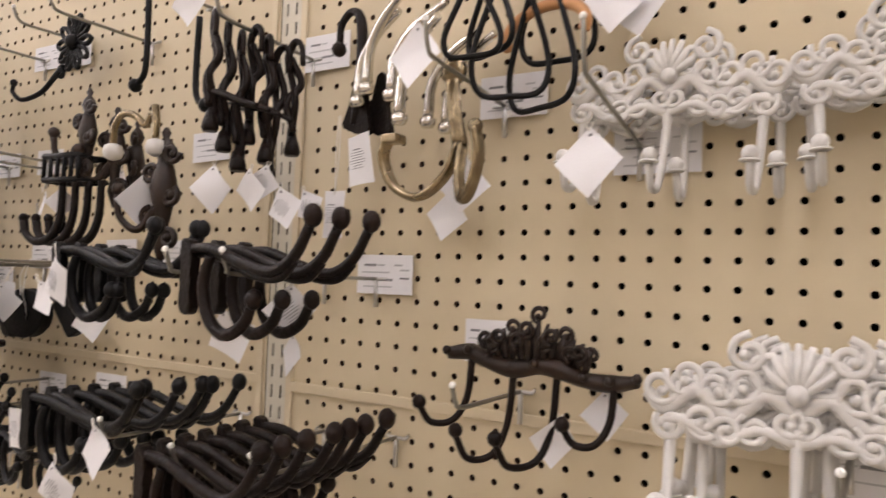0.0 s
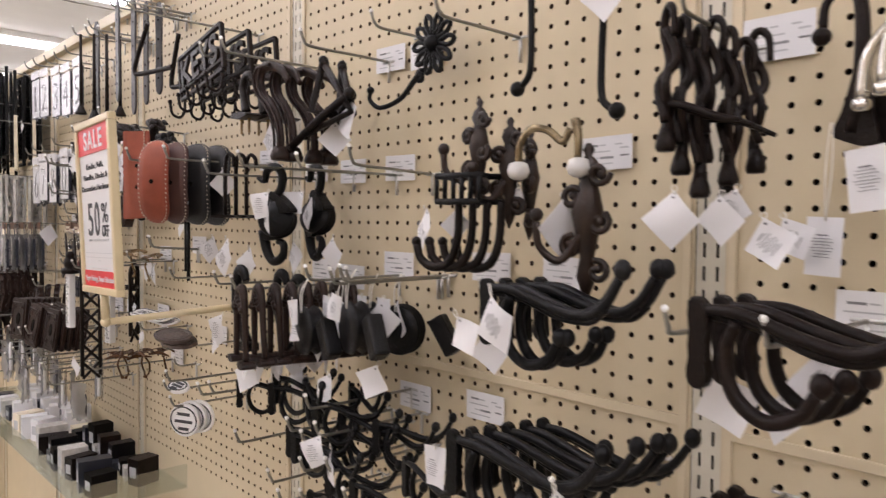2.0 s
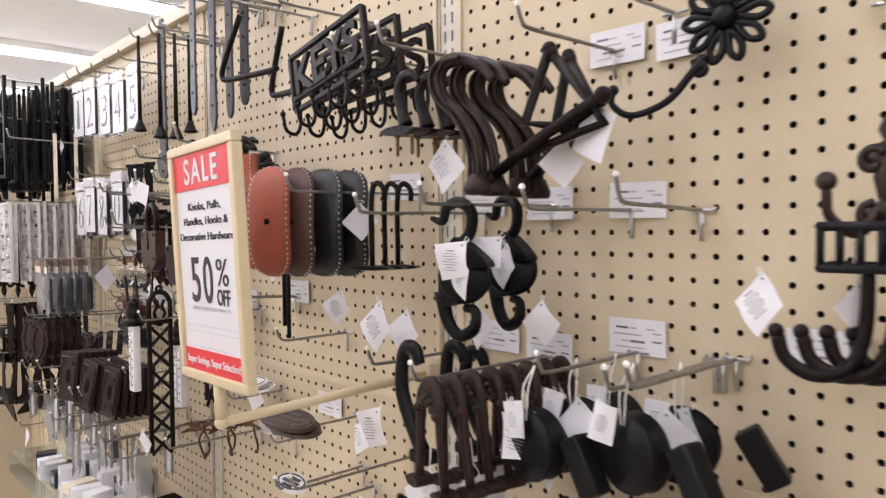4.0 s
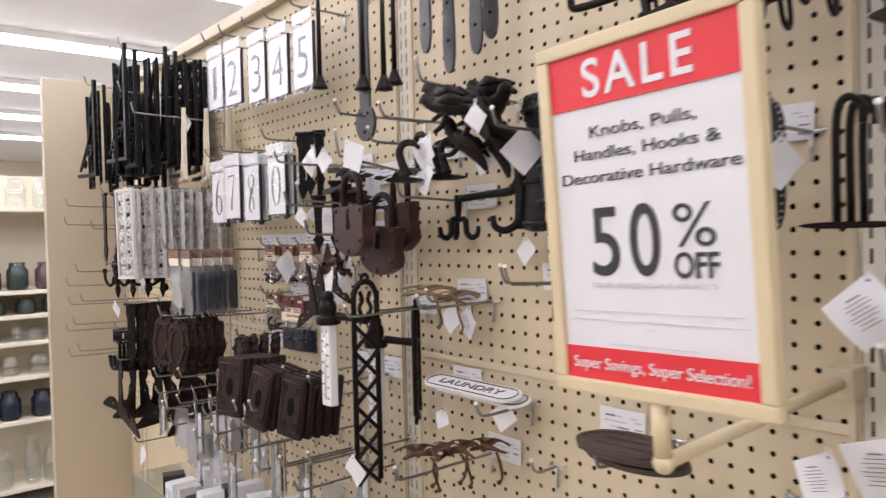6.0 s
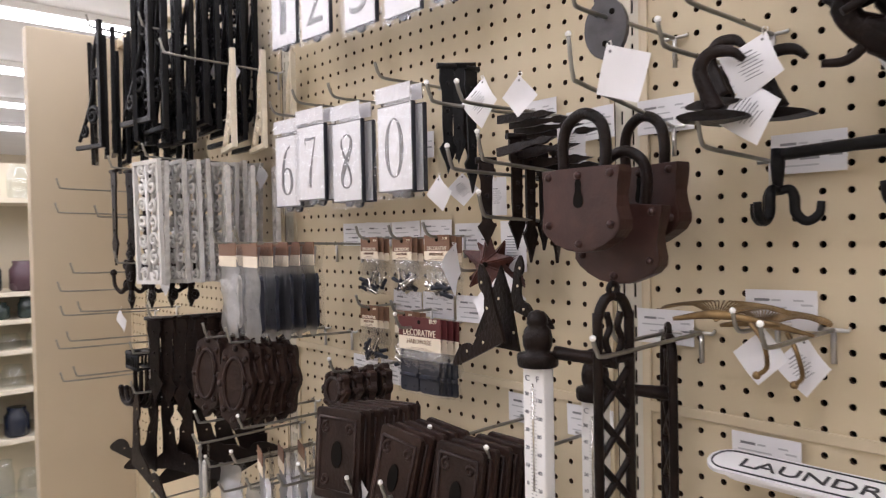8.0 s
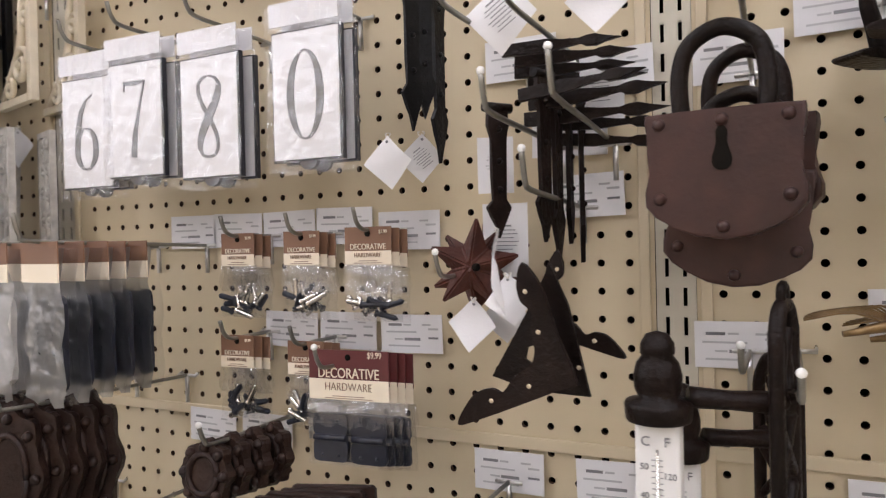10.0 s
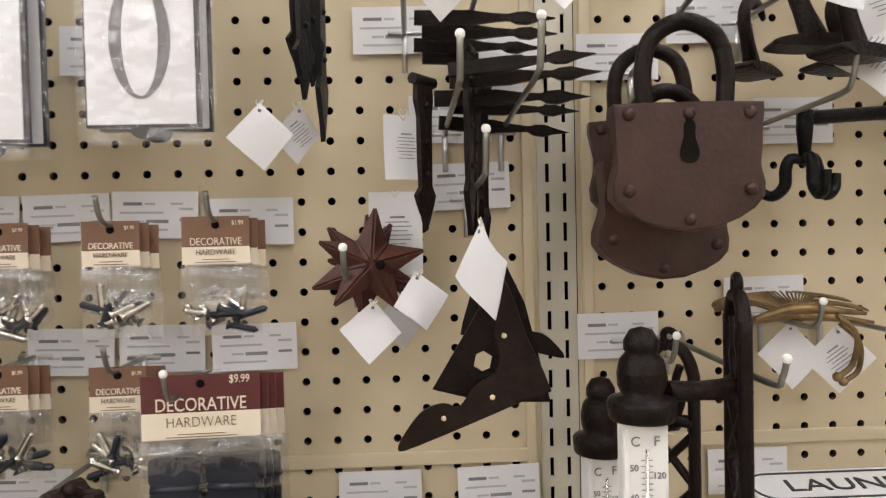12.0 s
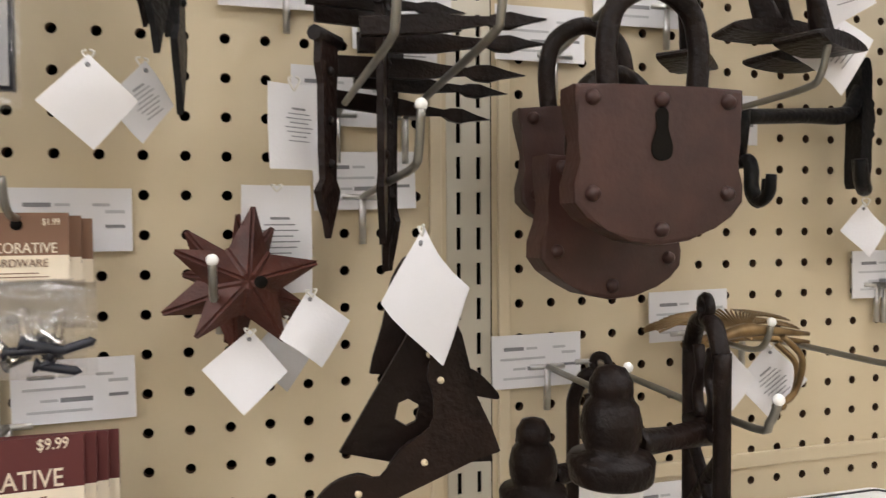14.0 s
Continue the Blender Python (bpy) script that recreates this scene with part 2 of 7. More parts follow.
def plate(bm, outline, y0, y1, bevel=0.0, m=None):
    """A flat shape in x and z, from y0 (front) to y1 (back), its front edge rounded."""
    fr = [bm.verts.new((x, y0, z)) for x, z in outline]
    bk = [bm.verts.new((x, y1, z)) for x, z in outline]
    f0 = bm.faces.new(fr)
    f1 = bm.faces.new(bk[::-1])
    n = len(fr)
    for k in range(n):
        bm.faces.new((fr[(k + 1) % n], fr[k], bk[k], bk[(k + 1) % n]))
    vs = fr + bk
    if bevel:
        r = bmesh.ops.bevel(bm, geom=list(f0.edges), offset=bevel, segments=2, affect="EDGES", profile=0.6)
        vs = list(set(vs) | set(r["verts"]))
    bmesh.ops.recalc_face_normals(bm, faces=list({f for v in vs if v.is_valid for f in v.link_faces}))
    if m is not None:
        bmesh.ops.transform(bm, matrix=m, verts=[v for v in vs if v.is_valid])
    return bm


def smooth_outline(pts, n=4):
    """A closed smooth outline through the points."""
    q = [Vector((a, b, 0)) for a, b in pts]
    k, out = len(q), []
    for i in range(k):
        a, b, c, d = q[i - 1], q[i], q[(i + 1) % k], q[(i + 2) % k]
        for j in range(n):
            t = j / n
            v = 0.5 * (2 * b + (c - a) * t + (2 * a - 5 * b + 4 * c - d) * t * t + (3 * b - a - 3 * c + d) * t ** 3)
            out.append((v.x, v.y))
    return out


def oval(w, h, n=28, cx=0.0, cz=0.0):
    return [(cx + w / 2 * math.cos(2 * math.pi * k / n), cz + h / 2 * math.sin(2 * math.pi * k / n)) for k in range(n)]


def text(name, body, size, x, y, z, material, parent, width=None, wide=1.0, spacing=1.0, align="CENTER", rz=0, label="", bold=0.0, deep=0.0004):
    """Lettering as a thin mesh facing -y in its parent's space, centred on x with its baseline at z."""
    cu = bpy.data.curves.new(name, "FONT")
    cu.body, cu.size, cu.align_x, cu.extrude, cu.space_character, cu.offset = body, size, align, deep, spacing, bold
    tmp = new("lettering_source", cu)
    dg = bpy.context.evaluated_depsgraph_get()
    me = bpy.data.meshes.new_from_object(tmp.evaluated_get(dg))
    bpy.data.objects.remove(tmp)
    bpy.data.curves.remove(cu)
    sx = wide
    if width:
        xs = [v.co.x for v in me.vertices]
        sx = width / max(1e-6, max(xs) - min(xs))
    me.transform(Matrix.Diagonal((sx, 1, 1, 1)))
    me.materials.clear()
    me.materials.append(material)
    ob = new(name, me)
    ob.parent = parent
    ob.matrix_basis = pose(x, y, z, 90, 0, rz)
    if label:
        ob["label"] = label
    return ob


# ---- large structure ----
UPRIGHTS = [0.193, -0.590, -1.416, -2.200, -2.980, -3.760]
PHASE = [(0.048, 1.53), (-0.989, 1.612), (-1.857, 1.5395), (-2.493, 1.592), (-3.30, 1.59), (-3.835, 1.59)]
RAILZ = [1.343, 1.347, 1.354, 1.346, 1.346, 1.346]
PITCH, HOLE = 0.0254, 0.0034
BOTTOM, TOP = 0.30, 2.11
LOW = 0.95


def peg_panel(name, x0, x1, phase, z0, z1):
    """Hardboard with drilled holes between x0 and x1."""
    bm = bmesh.new()
    px, pz = phase
    ni0, ni1 = math.ceil((x0 + 0.013 - px) / PITCH), math.floor((x1 - 0.013 - px) / PITCH)
    nj0, nj1 = math.ceil((z0 + 0.013 - pz) / PITCH), math.floor((z1 - 0.013 - pz) / PITCH)
    xs = [x0] + [px + (i - 0.5) * PITCH for i in range(ni0, ni1 + 2)] + [x1]
    zs = [z0] + [pz + (j - 0.5) * PITCH for j in range(nj0, nj1 + 2)] + [z1]
    grid = [[bm.verts.new((x, 0, z)) for z in zs] for x in xs]
    N = 12
    for a in range(len(xs) - 1):
        for b in range(len(zs) - 1):
            c = [grid[a][b], grid[a + 1][b], grid[a + 1][b + 1], grid[a][b + 1]]
            if a in (0, len(xs) - 2) or b in (0, len(zs) - 2):
                if xs[a + 1] - xs[a] > 1e-4 and zs[b + 1] - zs[b] > 1e-4:
                    bm.faces.new(c)
                continue
            cx, cz = px + (ni0 + a - 1) * PITCH, pz + (nj0 + b - 1) * PITCH
            ang = [math.radians(-135 + 30 * k) for k in range(N)]
            front = [bm.verts.new((cx + HOLE * math.cos(t), 0, cz + HOLE * math.sin(t))) for t in ang]
            back = [bm.verts.new((v.co.x, 0.006, v.co.z)) for v in front]
            for s in range(4):
                k = s * 3
                bm.faces.new((c[s], c[(s + 1) % 4], front[(k + 3) % N], front[(k + 2) % N], front[(k + 1) % N], front[k]))
            for k in range(N):
                rim = bm.faces.new((front[k], front[(k + 1) % N], back[(k + 1) % N], back[k]))
                rim.smooth, rim.material_index = True, 1
    ob = part(name, bm, BOARD)
    ob.data.materials.append(RAW)
    return tagged(ob, "cream painted pegboard panel with rows of round holes", "pegboard", "wall panels", "structure")


def build_wall():
    bays = [(UPRIGHTS[i + 1], UPRIGHTS[i], PHASE[i], RAILZ[i]) for i in range(5)] + [(-3.9, UPRIGHTS[5], PHASE[5], 1.346)]
    for k, (a, b, ph, rz) in enumerate(bays):
        x0, x1 = a + 0.017, b - 0.017
        if k == 5:
            x0 = -3.9
        peg_panel("wall_panel_%d" % (k + 1), x0, x1, ph, LOW, TOP)
        bm = bmesh.new()
        box(bm, (x0, 0, BOTTOM), (x1, 0.006, LOW))
        tagged(part("wall_base_%d" % (k + 1), bm, BOARD), "cream hardboard below the pegboard", "wall", "", "structure")
        bm = bmesh.new()
        box(bm, (x0 + 0.012, -0.004, rz - 0.006), (x1 - 0.012, -0.0002, rz + 0.006), 0.0015)
        tagged(part("trim_joint_%d" % (k + 1), bm, EDGE), "cream joint strip across the pegboard", "trim", "", "structure")
        for s, xe in enumerate((x0 + 0.004, x1 - 0.013)):
            bm = bmesh.new()
            box(bm, (xe, -0.004, BOTTOM), (xe + 0.009, -0.0002, TOP), 0.0012)
            tagged(part("trim_edge_%d_%d" % (k + 1, s + 1), bm, EDGE), "cream edge strip of a pegboard panel", "trim", "", "structure")
    for k, ux in enumerate(UPRIGHTS):
        bm = bmesh.new()
        # slotted steel channel: strips between two columns of slots
        w, s = 0.0165, 0.0075
        for xa, xb in ((-w, -s - 0.0017), (-s + 0.0017, s - 0.0017), (s + 0.0017, w)):
            box(bm, (ux + xa, 0.001, BOTTOM), (ux + xb, 0.003, TOP))
        z = BOTTOM
        while z < TOP:
            for sx in (-s, s):
                box(bm, (ux + sx - 0.0017, 0.001, z), (ux + sx + 0.0017, 0.003, z + 0.0095))
            z += 0.0254
        tagged(part("upright_%d" % (k + 1), bm, UPRIGHT), "cream steel upright with two columns of slots", "upright", "shelving uprights", "structure")
    # near-black sheet supplies the shade seen through peg holes and upright slots
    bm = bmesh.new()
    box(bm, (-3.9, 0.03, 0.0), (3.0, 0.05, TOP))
    tagged(part("wall_back_shade", bm, DARK), "near-black sheet standing in for the shade behind the pegboard", "wall", "", "structure")
    bm = bmesh.new()
    box(bm, (0.211, 0.0, BOTTOM), (3.0, 0.006, TOP))
    tagged(part("wall_east", bm, BOARD), "cream hardboard wall", "wall", "", "structure")
    bm = bmesh.new()
    box(bm, (-3.9, -0.02, TOP), (3.0, 0.05, TOP + 0.03), 0.003)
    tagged(part("trim_top", bm, EDGE), "cream top rail of the display wall", "trim", "", "structure")
    bm = bmesh.new()
    box(bm, (-3.9, -0.45, 0), (3.0, 0.03, BOTTOM), 0.004)
    tagged(part("base_deck", bm, SHELFM), "cream base deck under the pegboard", "base", "", "structure")
    bm = bmesh.new()
    box(bm, (-3.94, -0.255, 0), (-3.901, 0.06, 2.135), 0.004)
    tagged(part("wall_end_wing", bm, WING), "plain tan end panel closing the display wall", "wall", "", "structure")
    bm = bmesh.new()
    box(bm, (-16, -6, -0.05), (5, 6, 0))
    tagged(part("floor", bm, FLOORM), "grey vinyl store floor", "floor", "", "structure")
    bm = bmesh.new()
    box(bm, (-16, -6, CEILING), (5, 6, CEILING + 0.05))
    tagged(part("ceiling", bm, CEIL), "white store ceiling", "ceiling", "", "structure")
    for nm, lo, hi in (("wall_north", (-16, 6, 0), (5, 6.1, CEILING)), ("wall_south", (-16, -6.1, 0), (5, -6, CEILING)), ("wall_west", (-16.1, -6, 0), (-16, 6, CEILING)), ("wall_east_end", (5, -6, 0), (5.1, 6, CEILING))):
        bm = bmesh.new()
        box(bm, lo, hi)
        tagged(part(nm, bm, STOREWALL), "plain cream store wall", "wall", "", "structure")
    bm = bmesh.new()
    box(bm, (-3.5, -2.4, 0), (3.0, -2.3, 2.1))
    tagged(part("wall_aisle_opposite", bm, STOREWALL), "plain cream back of the opposite aisle", "wall", "", "structure")
    for sx in STRIPS:
        e = empty("ceiling_light", sx, 0, CEILING, label="long white fluorescent strip light on the ceiling", category="ceiling light", group="strip lights")
        bm = bmesh.new()
        box(bm, (-0.1, -5.8, -0.05), (0.1, 5.8, 0), 0.006)
        part("housing", bm, CEIL, e)
        bm = bmesh.new()
        box(bm, (-0.075, -5.75, -0.085), (0.075, 5.75, -0.0502), 0.01)
        part("diffuser", bm, LAMP, e, "glowing white diffuser")


build_wall()


# ---- small hardware of the display ----
rnd = random.Random(7)


def display_hook(x, z, length=0.2, lift=0.012, double=False, tip=True, drop=0.032, y=0.0):
    """A zinc peg hook: cross bar in two holes, a prong below and a long wire with an upturned end."""
    e = empty("display_hook", x, y, z, label="zinc wire display hook pushed into the pegboard", category="display hook", group="pegboard hooks")
    bm = bmesh.new()
    tube(bm, [(-0.0127, 0.008, 0.006), (-0.0127, -0.006, 0), (0.0127, -0.006, 0), (0.0127, 0.008, 0.006)], 0.0021, 6, smooth=False)
    tube(bm, [(0, -0.006, 0.0), (0, -0.0055, -drop)], 0.0026, 6, smooth=False)
    part("cross_bar", bm, STEEL, e)
    bm = bmesh.new()
    tube(bm, [(0, -0.006, 0), (0, -length * 0.5, lift * 0.3), (0, -length + 0.018, lift * 0.55), (0, -length + 0.006, lift * 0.55 + 0.006), (0, -length, lift + 0.02)], 0.0022, 6, n=4)
    wire = part("wire", bm, WIRE, e)
    if tip:
        bm = bmesh.new()
        ball(bm, (0, -length, lift + 0.021), 0.0031, 8)
        part("tip", bm, TIP, e, "bright rounded tip")
    return e


BARS = [(0.26, 0.0095, 0.22, 0.0026, 1), (-0.25, 0.0095, 0.14, 0.0018, 0), (0.06, 0.0095, 0.12, 0.0018, 0), (0.16, 0.002, 0.5, 0.0017, 0), (0.2, -0.0055, 0.14, 0.0017, 0), (-0.02, -0.0055, 0.26, 0.0028, 1), (0.12, -0.0125, 0.52, 0.0017, 0)]


CARDS = []


def price_card(x, z, w=0.072, h=0.04, roll=0.0, y=-0.0055):
    """A printed shelf card held flat on the pegboard behind a hook."""
    if any(abs(x - a) < 0.06 and abs(z - b) < 0.034 for a, b in CARDS):
        return None
    CARDS.append((x, z))
    e = empty("price_card", x, y, z, 0, roll, 0, "white printed price card lying on the pegboard", "price card", "price cards")
    bm = bmesh.new()
    box(bm, (-w / 2, -0.0004, -h / 2), (w / 2, 0.0004, h / 2))
    part("card", bm, CARD, e)
    lines = [(-cx * w, cz * h / 0.04, bw * w / 2, bh / 2, k) for cx, cz, bw, bh, k in BARS]
    lines += [(w * 0.36, 0.005 - 0.009 * dark, w * 0.08, 0.001, dark) for dark in (1, 0)]
    for cx, cz, hw, hh, dark in lines:
        bm = bmesh.new()
        box(bm, (cx - hw, -0.0007, cz - hh), (cx + hw, -0.0005, cz + hh))
        part("print_line", bm, INK if dark else PALEINK, e, "dark printed line" if dark else "pale printed line")
    return e


def price_tag(x, y, z, size=0.036, yaw=0.0, lean=0.0, string=0.03, printed=False, tilt=0.0, shape="diamond"):
    """A white paper tag that hangs by a thread from (x, y, z)."""
    e = empty("price_tag", x, y, z, 0, lean, yaw, "white paper price tag on a thread, printed with small lines" if printed else "blank white paper price tag on a thread", "price tag", "price tags")
    size *= 0.9
    bm = bmesh.new()
    d = size * 0.72
    c = -string - d
    if shape == "diamond":
        pts = [(0, d), (d * 0.96, 0.05 * d), (0.04 * d, -d), (-d, -0.03 * d)]
    else:
        pts = [(-size * 0.45, d), (size * 0.45, d), (size * 0.45, -d), (-size * 0.45, -d)]
    k = 5
    grid = []
    for a in range(k):
        row = []
        for b in range(k):
            u, v = a / (k - 1), b / (k - 1)
            qx = (pts[0][0] * (1 - u) + pts[1][0] * u) * (1 - v) + (pts[3][0] * (1 - u) + pts[2][0] * u) * v
            qz = (pts[0][1] * (1 - u) + pts[1][1] * u) * (1 - v) + (pts[3][1] * (1 - u) + pts[2][1] * u) * v
            row.append((qx, 0.10 * size * math.sin(3 * u + 1.5 * v + x * 40) + tilt * (qz - d), c + qz))
        grid.append(row)
    for off in (0.0, 0.0005):
        vs = [[bm.verts.new((q[0], q[1] + off, q[2])) for q in row] for row in grid]
        for a in range(k - 1):
            for b in range(k - 1):
                f = (vs[a][b], vs[a + 1][b], vs[a + 1][b + 1], vs[a][b + 1])
                bm.faces.new(f if off else f[::-1]).smooth = True
    part("paper", bm, PAPER, e)
    bm = bmesh.new()
    tube(bm, [(0.001, 0, 0), (0.003, -0.001, -string * 0.5), (0, 0, -string - 0.004)], 0.0006, 5, n=3)
    tube(bm, [(-0.001, 0, 0), (-0.003, 0.001, -string * 0.5), (0, 0, -string - 0.004)], 0.0006, 5, n=3)
    part("thread", bm, STRING, e, "white cotton thread")
    if shape == "diamond":
        # grey disc drawn in place of a cut hole
        bm = bmesh.new()
        lathe(bm, [(0.0001, -0.0005), (0.0013, -0.0005), (0.0013, 0.0005), (0.0001, 0.0005)], 10, pose(0, 0.10 * size * math.sin(0.54 + x * 40) - tilt * 0.24 * d, c + d * 0.76, 90))
        part("punched_hole", bm, INK, e, "dark disc standing in for a punched hole")
    if printed:
        bm = bmesh.new()
        for j in range(8):
            w = size * (0.26, 0.42, 0.5, 0.36, 0.54, 0.46, 0.3, 0.4)[j]
            zz = c + size * (0.26 - 0.075 * j)
            box(bm, (-w / 2, -0.0010 - 0.10 * size, zz), (w / 2, -0.0008 - 0.10 * size, zz + size * (0.034 if j == 0 else 0.017)))
        bmesh.ops.transform(bm, matrix=Matrix.Rotation(radians(-38 if shape == "diamond" else 0), 4, "Y"), verts=bm.verts, space=Matrix.Translation((0, 0, -c)))
        part("print", bm, INK, e, "small printed lines")["kind"] = "stuff"
    return e


def thing(name, x, y, z, label, category, group="", rx=0, ry=0, rz=0):
    return empty(name, x, y, z, rx, ry, rz, label, category, group)


def coat_hook(x, y, z, material=None, s=1.0, rz=0.0, upper=1.0, label="dark brown cast iron double coat hook with ball ends"):
    """Double coat hook with a back plate, a long upper arm and a curled lower arm, seen from its side."""
    m = material or IRON
    e = thing("coat_hook", x, y, z, label, "coat hook", "double coat hooks", rz=rz)
    bm = bmesh.new()
    plate(bm, smooth_outline([(-0.008 * s, 0.006 * s), (0.003 * s, 0.007 * s), (0.008 * s, -0.008 * s), (0.006 * s, -0.03 * s), (0.008 * s, -0.052 * s), (0.0, -0.058 * s), (-0.008 * s, -0.05 * s), (-0.005 * s, -0.026 * s)], 3), -0.005 * s, 0.005 * s, 0.002 * s)
    part("back_plate", bm, m, e)
    u = upper
    bm = bmesh.new()
    tube(bm, [(-0.006 * s, 0, 0), (0.03 * s, -0.001, 0.0), (0.07 * s * u, 0, -0.012 * s), (0.105 * s * u, 0, -0.018 * s), (0.13 * s * u, 0, -0.006 * s), (0.146 * s * u, 0, 0.018 * s)], [0.004 * s, 0.0048 * s, 0.0052 * s, 0.005 * s, 0.0048 * s, 0.0042 * s], 9)
    tube(bm, [(0.0, 0.004, -0.004 * s), (0.04 * s, 0.004, -0.008 * s), (0.08 * s * u, 0.003, -0.021 * s), (0.112 * s * u, 0.002, -0.023 * s), (0.132 * s * u, 0, -0.010 * s)], [0.003 * s, 0.0038 * s, 0.004 * s, 0.0036 * s, 0.0025 * s], 7)
    arm = part("upper_arm", bm, m, e)
    bm = bmesh.new()
    ball(bm, (0.149 * s * u, 0, 0.026 * s), 0.0079 * s, 12, 1.2)
    part("knob", bm, m, arm)
    bm = bmesh.new()
    tube(bm, [(0.028 * s, 0, -0.006 * s), (0.02 * s, 0, -0.03 * s), (0.028 * s, 0, -0.058 * s), (0.05 * s, 0, -0.072 * s), (0.073 * s, 0, -0.063 * s), (0.083 * s, 0, -0.047 * s)], [0.0046 * s, 0.0052 * s, 0.0056 * s, 0.0056 * s, 0.0052 * s, 0.0045 * s], 9)
    arm = part("lower_arm", bm, m, e)
    bm = bmesh.new()
    ball(bm, (0.086 * s, 0, -0.041 * s), 0.0076 * s, 12, 1.15)
    part("knob", bm, m, arm)
    return e


def scroll(bm, cx, cz, r, turns, start, hand=1, y=0.0, wire=0.004, grow=0.25):
    """A spiral of cast bar in x and z."""
    pts = []
    n = max(6, int(turns * 9))
    for i in range(n + 1):
        f = i / n
        a = start + hand * 2 * math.pi * turns * f
        rr = r * (1 - (1 - grow) * f)
        pts.append((cx + rr * math.cos(a), y, cz + rr * math.sin(a)))
    tube(bm, pts, [wire, wire * 1.15, wire * 0.9], 7, n=2)
    ball(bm, pts[-1], wire * 1.5, 8)


def ornate_rack(x, y, z, width=0.3, material=None, hooks=4, rz=0, ry=0, rx=0, s=1.0):
    """Scrolled cast iron rack with a palmette crest and ball-ended hooks below."""
    m = material or WHITE
    e = thing("hook_rack", x, y, z, "chalky white scrolled cast iron hook rack on a wire hook", "hook rack", "white hook racks", rx, ry, rz)
    w = width / 2
    bm = bmesh.new()
    for sgn in (-1, 1):
        tube(bm, [(0, 0, 0.0), (sgn * 0.2 * w, -0.002, 0.010), (sgn * 0.42 * w, 0, -0.006), (sgn * 0.65 * w, -0.002, 0.010), (sgn * 0.86 * w, 0, -0.004), (sgn * w, 0, 0.006)], [0.0062, 0.005, 0.0056, 0.005, 0.0055, 0.0045], 8, flat=0.8)
        tube(bm, [(0, 0, -0.018), (sgn * 0.25 * w, -0.003, -0.012), (sgn * 0.5 * w, 0, -0.022), (sgn * 0.75 * w, -0.003, -0.010), (sgn * 0.95 * w, 0, -0.016)], [0.0045, 0.0038, 0.0045, 0.0038, 0.003], 7)
        for cx, cz, r, hd, st in ((0.17, 0.026, 0.016, 1, 3.2), (0.34, 0.016, 0.014, -1, 0.0), (0.52, 0.012, 0.013, 1, 2.6), (0.72, 0.018, 0.014, -1, 0.3), (0.9, 0.010, 0.013, 1, 2.8), (0.06, -0.006, 0.010, 1, 2.0), (0.44, -0.016, 0.010, 1, 0.4), (0.27, -0.012, 0.011, -1, 1.0), (0.6, -0.010, 0.012, 1, 4.0), (0.82, -0.014, 0.011, -1, 0.6)):
            scroll(bm, sgn * cx * w, cz, r * s, 1.25, st if sgn > 0 else math.pi - st, hd * sgn, -0.003, 0.0024)
    part("scrollwork", bm, m, e)
    for k in range(7):
        bm = bmesh.new()
        a = math.radians(30 + 20 * k)
        tube(bm, [(0, -0.003, 0.012), (0.014 * math.cos(a), -0.006, 0.012 + 0.016 * math.sin(a)), (0.024 * math.cos(a), -0.002, 0.014 + 0.030 * math.sin(a))], [0.0024, 0.0038, 0.0022], 7, n=4)
        part("petal", bm, m, e)
    bm = bmesh.new()
    ball(bm, (0, -0.006, 0.012), 0.007, 10)
    part("boss", bm, m, e)
    for sgn in (-1, 1):
        bm = bmesh.new()
        scroll(bm, sgn * 0.028, 0.036, 0.013, 1.3, 1.57, -sgn, -0.003, 0.0027)
        part("crest_scroll", bm, m, e)
    for k in range(hooks):
        hx = (-0.82 + 1.64 * k / max(1, hooks - 1)) * w
        bm = bmesh.new()
        tube(bm, [(hx, 0, -0.012), (hx, -0.004, -0.05), (hx, -0.014, -0.082), (hx, -0.030, -0.084), (hx, -0.038, -0.066)], [0.0042, 0.0036, 0.0034, 0.0034, 0.0032], 8)
        ho = part("hook", bm, m, e)
        bm = bmesh.new()
        ball(bm, (hx, -0.039, -0.060), 0.0066, 10)
        lathe(bm, [(0.007, 0), (0.008, 0.001), (0.007, 0.002)], 12, pose(hx, -0.039, -0.066))
        part("knob", bm, m, ho)
    return e


